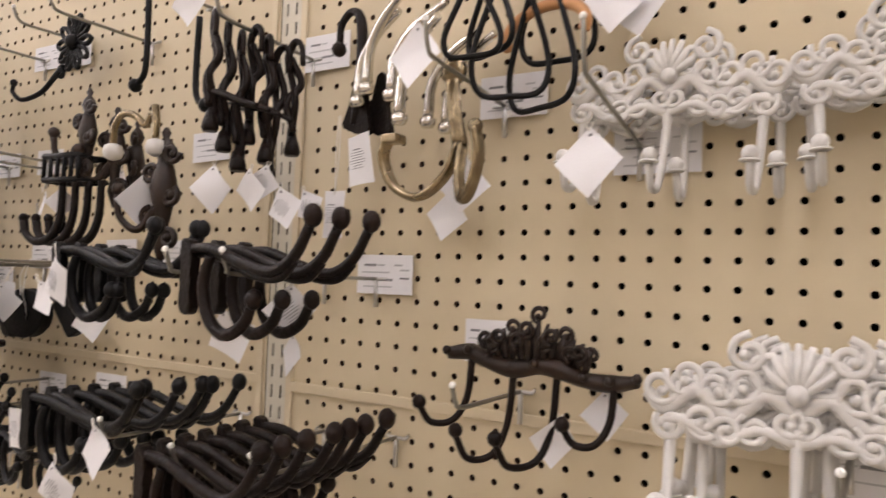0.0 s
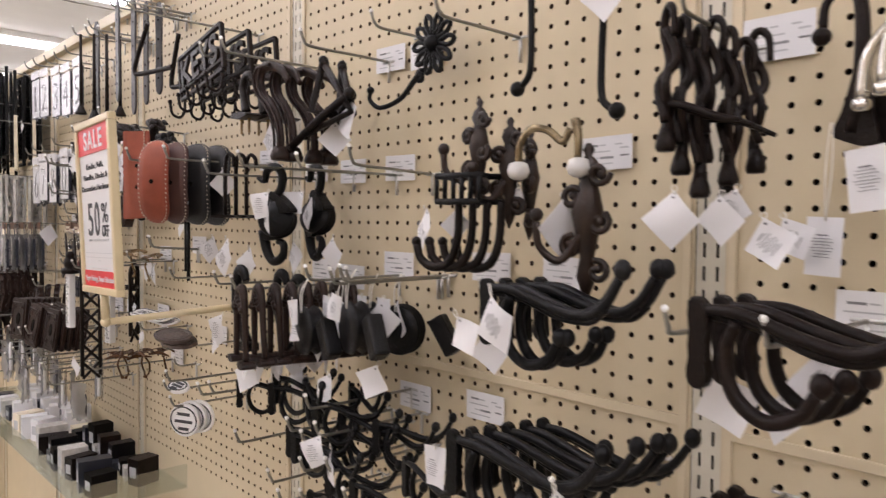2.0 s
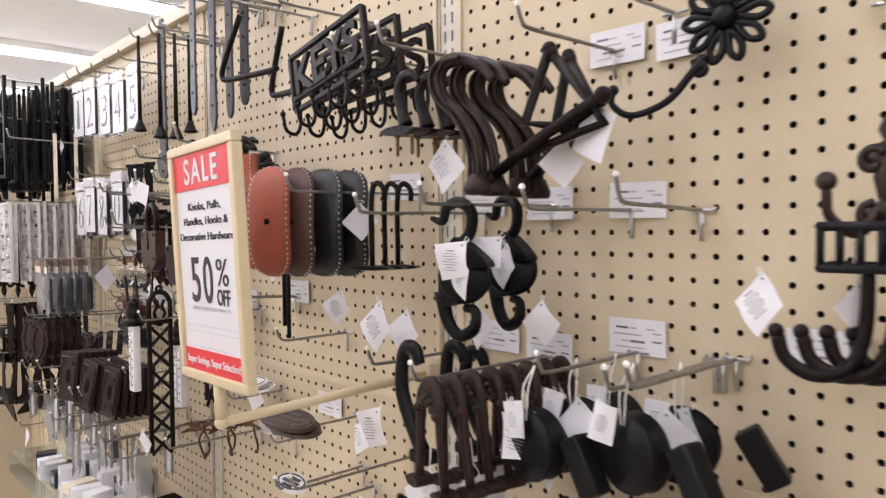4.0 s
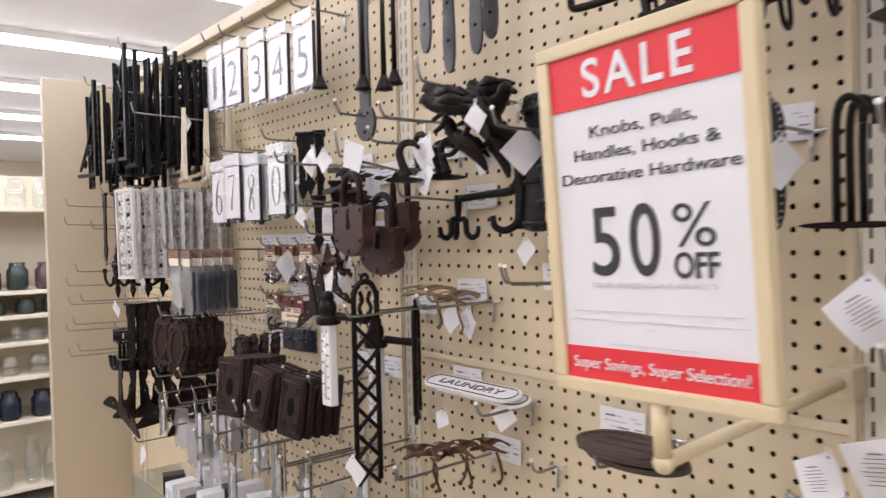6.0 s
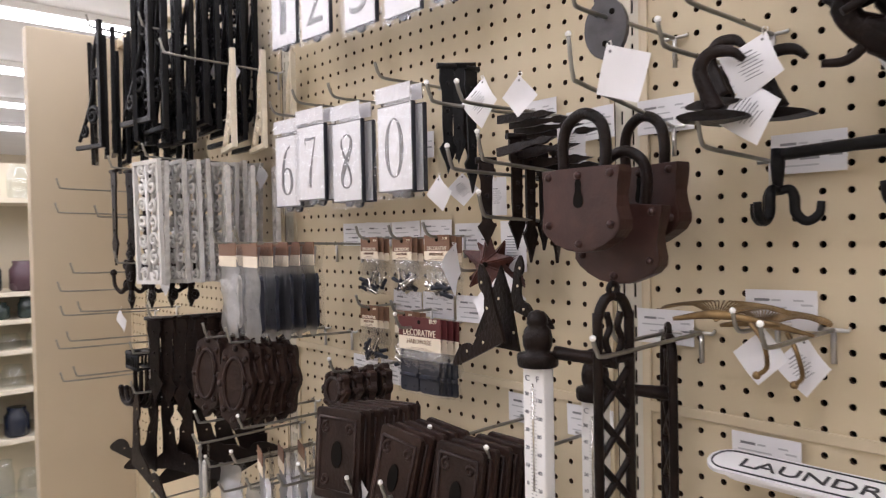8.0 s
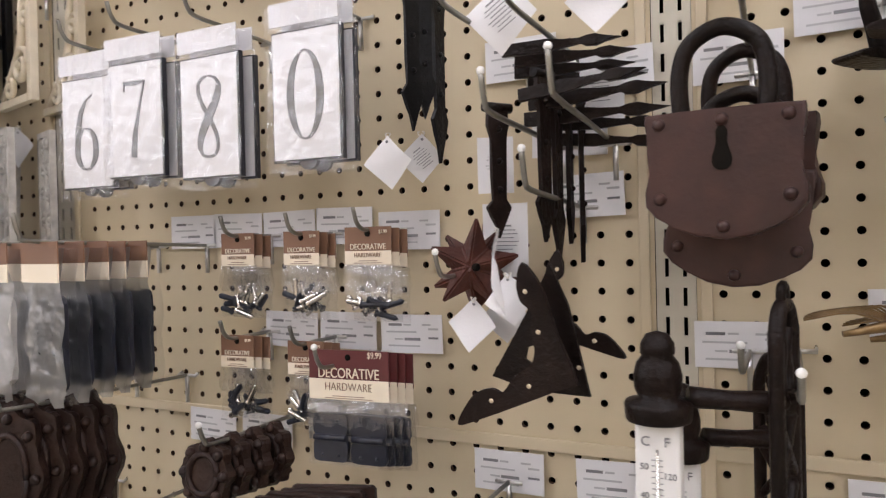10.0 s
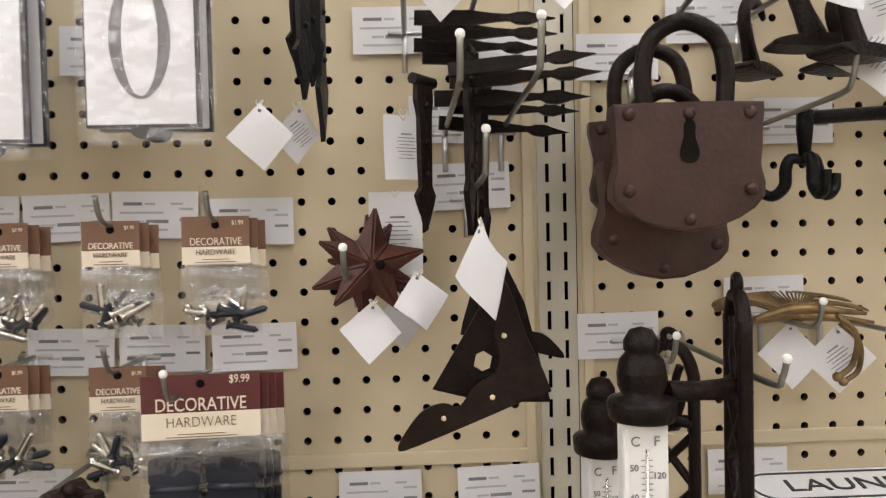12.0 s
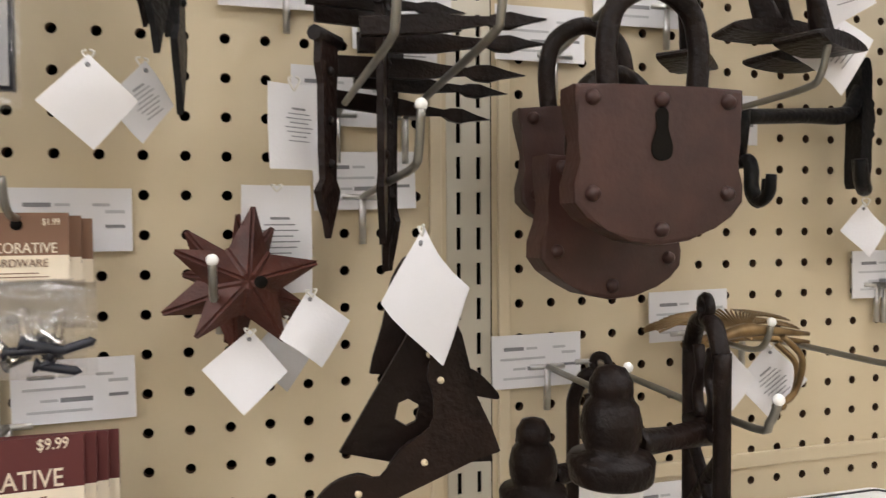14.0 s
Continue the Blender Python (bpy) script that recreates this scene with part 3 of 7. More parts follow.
def branch_rack(x, y, z, width=0.2, ry=0.0, rz=0.0):
    """A dark twig bar with curled leaves above and four ball-ended hooks."""
    e = thing("branch_hook_rack", x, y, z, "dark rubbed bronze twig hook rack with curled leaves", "hook rack", "", 0, ry, rz)
    w = width / 2
    bm = bmesh.new()
    pts = [(-w + 2 * w * k / 8, 0.003 * math.sin(k * 2.1), 0.004 * math.sin(k * 1.7)) for k in range(9)]
    tube(bm, pts, [0.006, 0.0085, 0.007, 0.0095, 0.008, 0.0095, 0.007, 0.008, 0.005], 9, n=4)
    for k in range(9):
        ball(bm, (pts[k][0], -0.005, pts[k][2] + 0.003), 0.0045, 7)
    part("twig_bar", bm, COPPER, e)
    for k in range(13):
        f = -0.62 + 1.24 * k / 12
        bm = bmesh.new()
        scroll(bm, f * w * 0.9, 0.012 + 0.036 * (1 - abs(f) * 1.3) * (1, 0.4, 0.7)[k % 3], 0.0082, 1.1, 4.7, 1 if k % 2 else -1, -0.004 - 0.004 * (k % 3), 0.0020, 0.3)
        tube(bm, [(f * w * 0.8, 0, 0.002), (f * w * 0.85, -0.006, 0.014 + 0.01 * (1 - abs(f))), (f * w * 0.9, -0.003, 0.022 + 0.022 * (1 - abs(f) * 1.4))], [0.003, 0.0052, 0.0015], 7, flat=0.6)
        part("leaf", bm, COPPER, e)
    for hx, d, hy in ((-0.72, 0.062, -0.03), (-0.24, 0.085, -0.035), (0.22, 0.082, -0.04), (0.78, 0.055, -0.02)):
        bm = bmesh.new()
        tube(bm, [(hx * w, 0, 0), (hx * w, -0.003, -d * 0.6), (hx * w - 0.008, -0.012, -d * 0.95), (hx * w - 0.024, hy * 0.8, -d), (hx * w - 0.034, hy, -d * 0.78)], [0.0036, 0.0034, 0.0033, 0.0033, 0.003], 8)
        ho = part("hook", bm, IRON, e)
        bm = bmesh.new()
        ball(bm, (hx * w - 0.035, hy, -d * 0.72), 0.0068, 10)
        part("knob", bm, IRON, ho)
    return e


def double_hook_brass(x, y, z):
    e = thing("brass_hook", x, y, z, "antique brass double hook hanging by its eye", "hook")
    bm = bmesh.new()
    lathe(bm, [(0.006, -0.004), (0.0125, -0.004), (0.0125, 0.004), (0.006, 0.004)], 18, pose(0, 0, 0, 90))
    tube(bm, [(0, 0, -0.008), (0.004, -0.002, -0.035), (0.010, 0, -0.070)], [0.005, 0.006, 0.0075], 9, flat=0.6)
    for dx in (-0.0045, 0.0045):
        tube(bm, [(dx, -0.003, -0.008), (0.004 + dx, -0.004, -0.035), (0.010 + dx, -0.003, -0.07)], 0.0028, 7)
    part("shank", bm, BRONZE, e)
    for nm, pts in (("wide_prong", [(0.008, 0, -0.068), (-0.004, -0.002, -0.098), (-0.030, -0.006, -0.118), (-0.055, -0.012, -0.108), (-0.066, -0.016, -0.082), (-0.061, -0.018, -0.064)]), ("side_prong", [(0.012, 0, -0.068), (0.014, -0.008, -0.10), (0.026, -0.022, -0.124), (0.040, -0.030, -0.112), (0.047, -0.032, -0.085), (0.044, -0.034, -0.062)])):
        bm = bmesh.new()
        for dy in (-0.0042, 0.0042):
            tube(bm, [(p[0], p[1] + dy, p[2]) for p in pts], [0.0030, 0.0034, 0.0036, 0.0036, 0.0036, 0.0034], 8)
        tube(bm, [(p[0], p[1], p[2] - 0.001) for p in pts], [0.0026, 0.0032, 0.0034, 0.0034, 0.0032, 0.003], 8)
        q = pts[-1]
        box(bm, (q[0] - 0.002, q[1] - 0.009, q[2] - 0.004), (q[0] + 0.016 * (1 if nm == "wide_prong" else -0.6), q[1] + 0.009, q[2] + 0.005), 0.002) if nm == "wide_prong" else ball(bm, q, 0.007, 10)
        part(nm, bm, BRONZE, e)
    return e


def nickel_hook(x, y, z, rz=0, s=1.0):
    e = thing("nickel_hook", x, y, z, "polished nickel curved hook with flared end", "hook", "nickel hooks", 0, 0, rz)
    bm = bmesh.new()
    tube(bm, [(0.05 * s, 0, 0.03 * s), (0.02 * s, 0, 0.012 * s), (0.0, 0, -0.012 * s), (-0.004 * s, 0, -0.045 * s)], [0.0042, 0.005, 0.0055, 0.006], 10)
    part("stem", bm, CHROME, e)
    bm = bmesh.new()
    lathe(bm, [(0.006, 0), (0.0082, -0.001), (0.0085, -0.006), (0.0065, -0.010), (0.003, -0.011)], 14, pose(-0.004 * s, 0, -0.045 * s))
    part("end_cap", bm, CHROME, e)
    return e


def stirrup(x, y, z, w, h, rz=0, material=None, ring=False):
    """A bent wire loop with rounded corners."""
    e = thing("wire_loop", x, y, z, "tan wooden ring handle on a black wire loop" if ring else "bent black wire loop hook", "wire hook", "wire loops", 0, 0, rz)
    bm = bmesh.new()
    tube(bm, [(-0.004, 0, 0.0), (-w * 0.2, 0, -h * 0.3), (-w * 0.5, 0, -h * 0.75), (-w * 0.4, 0, -h * 0.98), (0, 0, -h), (w * 0.42, 0, -h * 0.96), (w * 0.5, 0, -h * 0.75), (w * 0.2, 0, -h * 0.3), (0.004, 0, 0.0)], 0.0030, 7)
    part("loop", bm, material or BLACK, e)
    if ring:
        bm = bmesh.new()
        tube(bm, [(w * 0.62 * math.cos(a), 0.004, -h * 0.55 + w * 0.32 * math.sin(a)) for a in [math.radians(200 - 22 * k) for k in range(11)]], 0.0055, 8)
        part("ring", bm, WOODRING, e, "tan wooden ring")
    return e


def twig_hook(x, y, z, h=0.17, rz=0, m=None, cross=False):
    """A wrought twisted drop hook: hangs by its bent top, flared foot."""
    e = thing("twisted_hook", x, y, z, "dark brown wrought iron twisted hook in a hanging bunch", "hook", "bunch of twisted hooks", 0, rnd.uniform(-5, 5), rz)
    mm = m or IRON
    bm = bmesh.new()
    tube(bm, [(0.012, 0, -0.02), (0.010, 0, 0.002), (0, 0, 0.008), (-0.008, 0, -0.01), (-0.004, 0.004, -h * 0.35), (0.006, -0.004, -h * 0.55), (-0.003, 0.003, -h * 0.8), (0, 0, -h)], [0.003, 0.0034, 0.004, 0.0045, 0.0042, 0.0042, 0.0048, 0.007], 8)
    tube(bm, [(-0.004, 0, -0.01), (0.006, 0.006, -h * 0.35), (-0.005, -0.005, -h * 0.55), (0.004, -0.003, -h * 0.85)], [0.004, 0.0045, 0.0045, 0.004], 7)
    part("shaft", bm, mm, e)
    bm = bmesh.new()
    lathe(bm, [(0.005, 0.012), (0.0085, 0.0), (0.0095, -0.006), (0.0075, -0.010)], 12, pose(0, 0, -h))
    part("foot", bm, mm, e)
    return e


def single_hook(x, y, z, h=0.12, sgn=-1, rz=0):
    e = thing("ball_hook", x, y, z, "black iron rod hook ending in a ball", "hook", "ball hooks", 0, 0, rz)
    bm = bmesh.new()
    tube(bm, [(0, 0, 0), (0.002 * -sgn, 0, -h * 0.55), (0, 0, -h * 0.86), (sgn * 0.012, 0, -h * 0.98)], 0.0042, 9)
    part("rod", bm, BLACK, e)
    bm = bmesh.new()
    ball(bm, (sgn * 0.019, 0, -h), 0.0095, 12)
    part("ball", bm, BLACK, e)
    return e


def rosette_hook(x, y, z, r=0.042):
    e = thing("rosette_hook", x, y, z, "black iron flower rosette hook with a long curved prong", "hook")
    bm = bmesh.new()
    ball(bm, (0, -0.002, 0), 0.012, 10)
    part("boss", bm, BLACK, e)
    for k in range(10):
        bm = bmesh.new()
        a = 2 * math.pi * k / 10
        pts = [(0.25 * r * math.cos(a), 0, 0.25 * r * math.sin(a)), (0.75 * r * math.cos(a - 0.2), 0, 0.75 * r * math.sin(a - 0.2)), (r * math.cos(a), 0, r * math.sin(a)), (0.75 * r * math.cos(a + 0.2), 0, 0.75 * r * math.sin(a + 0.2)), (0.25 * r * math.cos(a), 0, 0.25 * r * math.sin(a))]
        tube(bm, pts, 0.0036, 6, n=4)
        part("petal", bm, BLACK, e)
    bm = bmesh.new()
    tube(bm, [(-0.02, -0.004, -r * 0.9), (-0.03, -0.008, -r * 1.15), (-0.052, -0.016, -r * 1.75), (-0.085, -0.026, -r * 2.0), (-0.105, -0.03, -r * 1.7), (-0.104, -0.03, -r * 1.4)], [0.005, 0.0042, 0.0038, 0.0036, 0.0034, 0.003], 8)
    ball(bm, (-0.104, -0.03, -r * 1.35), 0.0058, 8)
    scroll(bm, -0.022, -r * 1.05, 0.010, 1.0, 1.0, 1, -0.004, 0.0034)
    part("prong", bm, BLACK, e)
    return e


def anvil_hook(x, y, z):
    e = thing("fishtail_hook", x, y, z, "dark brown iron hook with a forked fishtail plate", "hook")
    bm = bmesh.new()
    tube(bm, [(-0.032, 0, -0.012), (-0.03, 0, 0.010), (-0.015, 0, 0.022), (-0.002, 0, 0.006), (0.0, 0, -0.06), (-0.006, 0, -0.105)], [0.004, 0.004, 0.0045, 0.006, 0.007, 0.006], 8)
    ball(bm, (-0.033, 0, -0.018), 0.0085, 10)
    part("hook", bm, IRON, e)
    for k, (yy, dx) in enumerate(((0.0, 0.0), (0.016, 0.028))):
        bm = bmesh.new()
        dx *= 0.6
        plate(bm, smooth_outline([(dx - 0.005, -0.05), (dx + 0.006, -0.05), (dx + 0.010, -0.085), (dx + 0.016, -0.112), (dx + 0.008, -0.118), (dx - 0.012, -0.112), (dx - 0.022, -0.104), (dx - 0.012, -0.086)], 2), yy - 0.004, yy + 0.004, 0.0015)
        part("fishtail", bm, IRON, e)
    return e


def bird_bracket(x, y, z, m=None, s=1.0, rz=0):
    """Antique figured drop hook: finial, scrolled body, curved prong with ball."""
    mm = m or COPPER
    e = thing("figured_hook", x, y, z, "dark bronze ornamental hook with finial and curled prong", "hook", "figured hooks", 0, 0, rz)
    bm = bmesh.new()
    lathe(bm, [(0.002, 0.045), (0.005, 0.04), (0.003, 0.035), (0.008, 0.03), (0.011, 0.022), (0.007, 0.014), (0.010, 0.006), (0.014, -0.012), (0.010, -0.03), (0.006, -0.05), (0.009, -0.065), (0.004, -0.078), (0.001, -0.085)], 14, Matrix.Diagonal((s, s * 0.8, s, 1)))
    for k in range(5):
        scroll(bm, 0.012 * s * (-1) ** k, (0.02 - 0.02 * k) * s, 0.010 * s, 1.1, 0.5 * k, 1 if k % 2 else -1, -0.006, 0.0034)
    part("body", bm, mm, e)
    bm = bmesh.new()
    tube(bm, [(-0.004 * s, -0.004, -0.03 * s), (-0.02 * s, -0.012, -0.052 * s), (-0.036 * s, -0.02, -0.040 * s), (-0.038 * s, -0.022, -0.02 * s)], [0.005, 0.0045, 0.004, 0.004], 8)
    ball(bm, (-0.038 * s, -0.022, -0.014 * s), 0.0075, 9)
    part("prong", bm, mm, e)
    return e


def porcelain_hook(x, y, z, rz=0):
    e = thing("porcelain_hook", x, y, z, "antique brass hook arm with white porcelain knobs", "hook", "", 0, 0, rz)
    bm = bmesh.new()
    tube(bm, [(-0.04, 0, -0.012), (-0.036, -0.002, 0.012), (-0.018, -0.004, 0.026), (0.004, -0.002, 0.022), (0.02, 0, 0.010), (0.03, 0, 0.022)], 0.0042, 9)
    tube(bm, [(0.036, 0, 0.032), (0.040, 0, 0.012), (0.040, 0, -0.008)], [0.005, 0.0045, 0.004], 9)
    part("arm", bm, BRONZE, e)
    for kx in (-0.04, 0.041):
        bm = bmesh.new()
        lathe(bm, [(0.005, 0.010), (0.010, 0.008), (0.0125, 0.0), (0.010, -0.007), (0.004, -0.010)], 16, pose(kx, 0, -0.018))
        part("knob", bm, WHITE, e, "white porcelain knob")
    return e


def cage_hook(x, y, z, rz=0):
    """A square cage bracket with long drops curling into hooks at the bottom."""
    e = thing("cage_bracket", x, y, z, "black iron bracket with square cage and four curled drops", "bracket", "", 0, 0, rz)
    bm = bmesh.new()
    for zz in (0.0, -0.03):
        bm = bmesh.new()
        tube(bm, [(-0.03, -0.02, zz), (0.035, -0.02, zz), (0.035, 0.02, zz), (-0.03, 0.02, zz), (-0.03, -0.02, zz)], 0.004, 6, smooth=False)
        part("hoop", bm, BLACK, e)
    for k in range(6):
        xx = -0.03 + 0.013 * k
        bm = bmesh.new()
        tube(bm, [(xx, -0.02, 0), (xx, -0.02, -0.03)], 0.003, 6, smooth=False)
        part("cage_bar", bm, BLACK, e)
    for k in range(4):
        xx = 0.0 + 0.016 * k
        bm = bmesh.new()
        tube(bm, [(xx, 0.006 * k - 0.014, -0.03), (xx - 0.002, 0.006 * k - 0.014, -0.075), (xx - 0.012, 0.006 * k - 0.018, -0.102), (xx - 0.034, 0.006 * k - 0.022, -0.108), (xx - 0.052, 0.006 * k - 0.024, -0.098), (xx - 0.058, 0.006 * k - 0.024, -0.082)], [0.0045, 0.005, 0.0055, 0.0055, 0.005, 0.0055], 8)
        ball(bm, (xx - 0.059, 0.006 * k - 0.024, -0.078), 0.0062, 8)
        part("drop_hook", bm, IRON, e)
    return e


# ---- first bay: racks and coat hooks ----
display_hook(-0.139, 1.609, 0.16, lift=0.05)
display_hook(-0.280, 1.660, 0.16, lift=0.02)
display_hook(0.033, 1.355, 0.18, lift=0.0)
display_hook(-0.253, 1.371, 0.14, lift=0.0)
display_hook(-0.512, 1.478, 0.23, lift=0.0)
display_hook(-0.436, 1.478, 0.23, lift=0.0)
display_hook(-0.503, 1.298, 0.22, lift=0.0)
display_hook(-0.401, 1.305, 0.22, lift=0.0)
display_hook(-0.642, 1.301, 0.2, lift=0.0)
display_hook(-0.857, 1.808, 0.16, lift=0.0)
display_hook(-0.544, 1.742, 0.16)
display_hook(-0.729, 1.838, 0.1, lift=0.0)
display_hook(-1.058, 1.844, 0.1, lift=0.0)
display_hook(-0.152, 1.775, 0.1, lift=0.0)
display_hook(-0.305, 1.812, 0.12, lift=0.0)
display_hook(-0.249, 1.832, 0.12, lift=0.0)
for k in range(2):
    ornate_rack(-0.102 + 0.006 * k, -0.05 + 0.03 * k, 1.645 - 0.004 * k, 0.185, rz=-3 + 5 * k, ry=3 - 4 * k, hooks=3)
    ornate_rack(0.085 - 0.008 * k, -0.05 + 0.03 * k, 1.650, 0.185, rz=3 - 4 * k, ry=-3, hooks=3)
for k in range(6):
    ornate_rack(0.014 + 0.01 * math.sin(k * 2.0), -0.04 - 0.024 * k, 1.388 + 0.003 * k, 0.185, rz=4 * math.sin(k * 1.7), rx=-6, ry=2 * math.cos(k * 2.2), hooks=3)
branch_rack(-0.208, -0.07, 1.404, 0.182, ry=4)
double_hook_brass(-0.292, -0.090, 1.675)
for px_, py_, pz_ in ((-0.426, -0.060, 1.721), (-0.408, -0.070, 1.731), (-0.367, -0.080, 1.717), (-0.350, -0.090, 1.690), (-0.341, -0.050, 1.694), (-0.326, -0.040, 1.689)):
    nickel_hook(px_ + 0.0, py_, pz_, rz=rnd.uniform(-25, 20), s=1.1)
stirrup(-0.274, -0.090, 1.772, 0.055, 0.085, rz=10)
stirrup(-0.266, -0.070, 1.784, 0.06, 0.09, rz=-20)
stirrup(-0.244, -0.070, 1.806, 0.07, 0.155, rz=25)
stirrup(-0.217, -0.060, 1.800, 0.075, 0.16, rz=-15, ring=True)
stirrup(-0.210, -0.040, 1.818, 0.07, 0.13, rz=5)
anvil_hook(-0.434, -0.050, 1.750)
for k in range(7):
    twig_hook(-0.566 + 0.0082 * k, -0.14 + 0.012 * k, 1.752 - 0.006 * (k % 3) - 0.003 * k, 0.112 + 0.012 * (k % 3), rz=rnd.uniform(-40, 40))
e = thing("twig_bar", -0.535, -0.120, 1.664, "dark brown wrought iron twig bar lying across the bunch", "bar", "", 0, 8, 0)
for k in range(4):
    bm = bmesh.new()
    tube(bm, [(-0.045 + 0.008 * k, 0.012 * k - 0.02, 0.006 - 0.004 * k), (-0.014, 0.012 * k - 0.022, -0.003 * k + 0.004), (0.018, 0.012 * k - 0.02, -0.004), (0.040 + 0.005 * k, 0.012 * k - 0.02, -0.006 - 0.003 * k)], [0.0022, 0.0034, 0.0034, 0.002], 8)
    part("twig", bm, IRON, e)
rosette_hook(-0.980, -0.050, 1.814)
single_hook(-0.795, -0.060, 1.853, 0.125)
single_hook(-0.690, -0.060, 1.802, 0.115, sgn=1, rz=0)
bird_bracket(-0.820, -0.120, 1.665)
bird_bracket(-0.789, -0.100, 1.642, rz=20)
bird_bracket(-0.775, -0.080, 1.628, rz=-25)
porcelain_hook(-0.710, -0.130, 1.639)
cage_hook(-0.830, -0.130, 1.618, rz=5)
e = bird_bracket(-0.664, -0.120, 1.590, s=1.25, rz=10)
for k in range(4):
    coat_hook(-0.723 + 0.006 * k, -0.205 + 0.021 * k, 1.498, BLACK, 1.0, rz=rnd.uniform(-7, 5), label="black cast iron double coat hook with ball ends")
for k in range(3):
    coat_hook(-0.487 + 0.006 * k, -0.222 + 0.028 * k, 1.500, IRON, 1.04, rz=rnd.uniform(-5, 5))
for k in range(6):
    coat_hook(-0.775 + 0.007 * k, -0.20 + 0.022 * k, 1.330, BLACK, 1.05, rz=rnd.uniform(-9, 9), upper=1.15, label="black cast iron double coat hook with ball ends")
for k in range(7):
    coat_hook(-0.538 + 0.005 * k, -0.222 + 0.02 * k, 1.306 + 0.002 * k, IRON, 1.08, rz=rnd.uniform(-4, 4))
for a in ((-0.271, 0.000, 1.670, 0.076, 0.044), (-0.425, 0.000, 1.483, 0.076, 0.044), (-0.124, 0.000, 1.605, 0.08, 0.044), (-0.523, 0.000, 1.750, 0.07, 0.044), (-0.293, 0.000, 1.418, 0.05, 0.044), (0.049, 0.000, 1.355, 0.09, 0.07)):
    price_card(a[0], a[2], a[3], a[4])
price_tag(-0.132, -0.160, 1.599, 0.042, 4, 0, 0.002)
price_tag(-0.315, -0.120, 1.720, 0.05, -6, 6, 0.002)
price_tag(-0.556, -0.140, 1.599, 0.042, 10, 4, 0.004)
price_tag(-0.521, -0.120, 1.595, 0.036, -8, 3, 0.004)
price_tag(-0.516, -0.100, 1.601, 0.03, 15, 15, 0.004, True)
price_tag(-0.489, -0.110, 1.575, 0.036, 5, -14, 0.004, True)
price_tag(-0.485, -0.080, 1.575, 0.032, 0, -25, 0.004, True)
price_tag(-0.427, -0.060, 1.631, 0.042, 0, -8, 0.0, True, shape="slip")
price_tag(-0.453, -0.060, 1.654, 0.04, 0, 2, 0.082, True, shape="slip")
price_tag(-0.708, -0.220, 1.504, 0.046, -12, -20, 0.012, True)
price_tag(-0.778, -0.200, 1.470, 0.036, 10, -30, 0.008)
price_tag(-0.506, -0.170, 1.463, 0.044, 10, -20, 0.02)
price_tag(-0.420, -0.160, 1.480, 0.04, 35, 0, 0.008, True)
price_tag(-0.472, -0.100, 1.435, 0.036, -20, 5, 0.016)
price_tag(-0.817, -0.120, 1.498, 0.042, 20, -10, 0.062)
price_tag(-0.293, -0.060, 1.601, 0.044, 30, 5, 0.0)
price_tag(-0.327, -0.030, 1.575, 0.04, 0, 10, 0.005)
price_tag(-0.837, -0.140, 1.610, 0.03, 55, 0, 0.03)
price_tag(-0.688, -0.130, 1.596, 0.05, 72, 0, 0.004)
price_tag(-0.774, -0.100, 1.610, 0.026, 0, 20, 0.004)
price_tag(-0.624, -0.220, 1.328, 0.042, 0, -10, 0.006)
price_tag(-0.686, -0.220, 1.284, 0.046, 0, -10, 0.008, True)
price_tag(-0.816, -0.190, 1.310, 0.036, 0, 0, 0.0, True, shape="slip")
price_tag(-0.151, -0.050, 1.389, 0.034, 40, 0, 0.0)
price_tag(-0.185, -0.070, 1.366, 0.036, 45, 10, 0.0)
price_tag(-0.147, -0.050, 1.766, 0.05, 0, 8, 0.0)
price_tag(-0.137, -0.040, 1.763, 0.05, 0, -4, 0.0)
price_tag(-0.664, -0.100, 1.832, 0.046, 0, 0, 0.0)


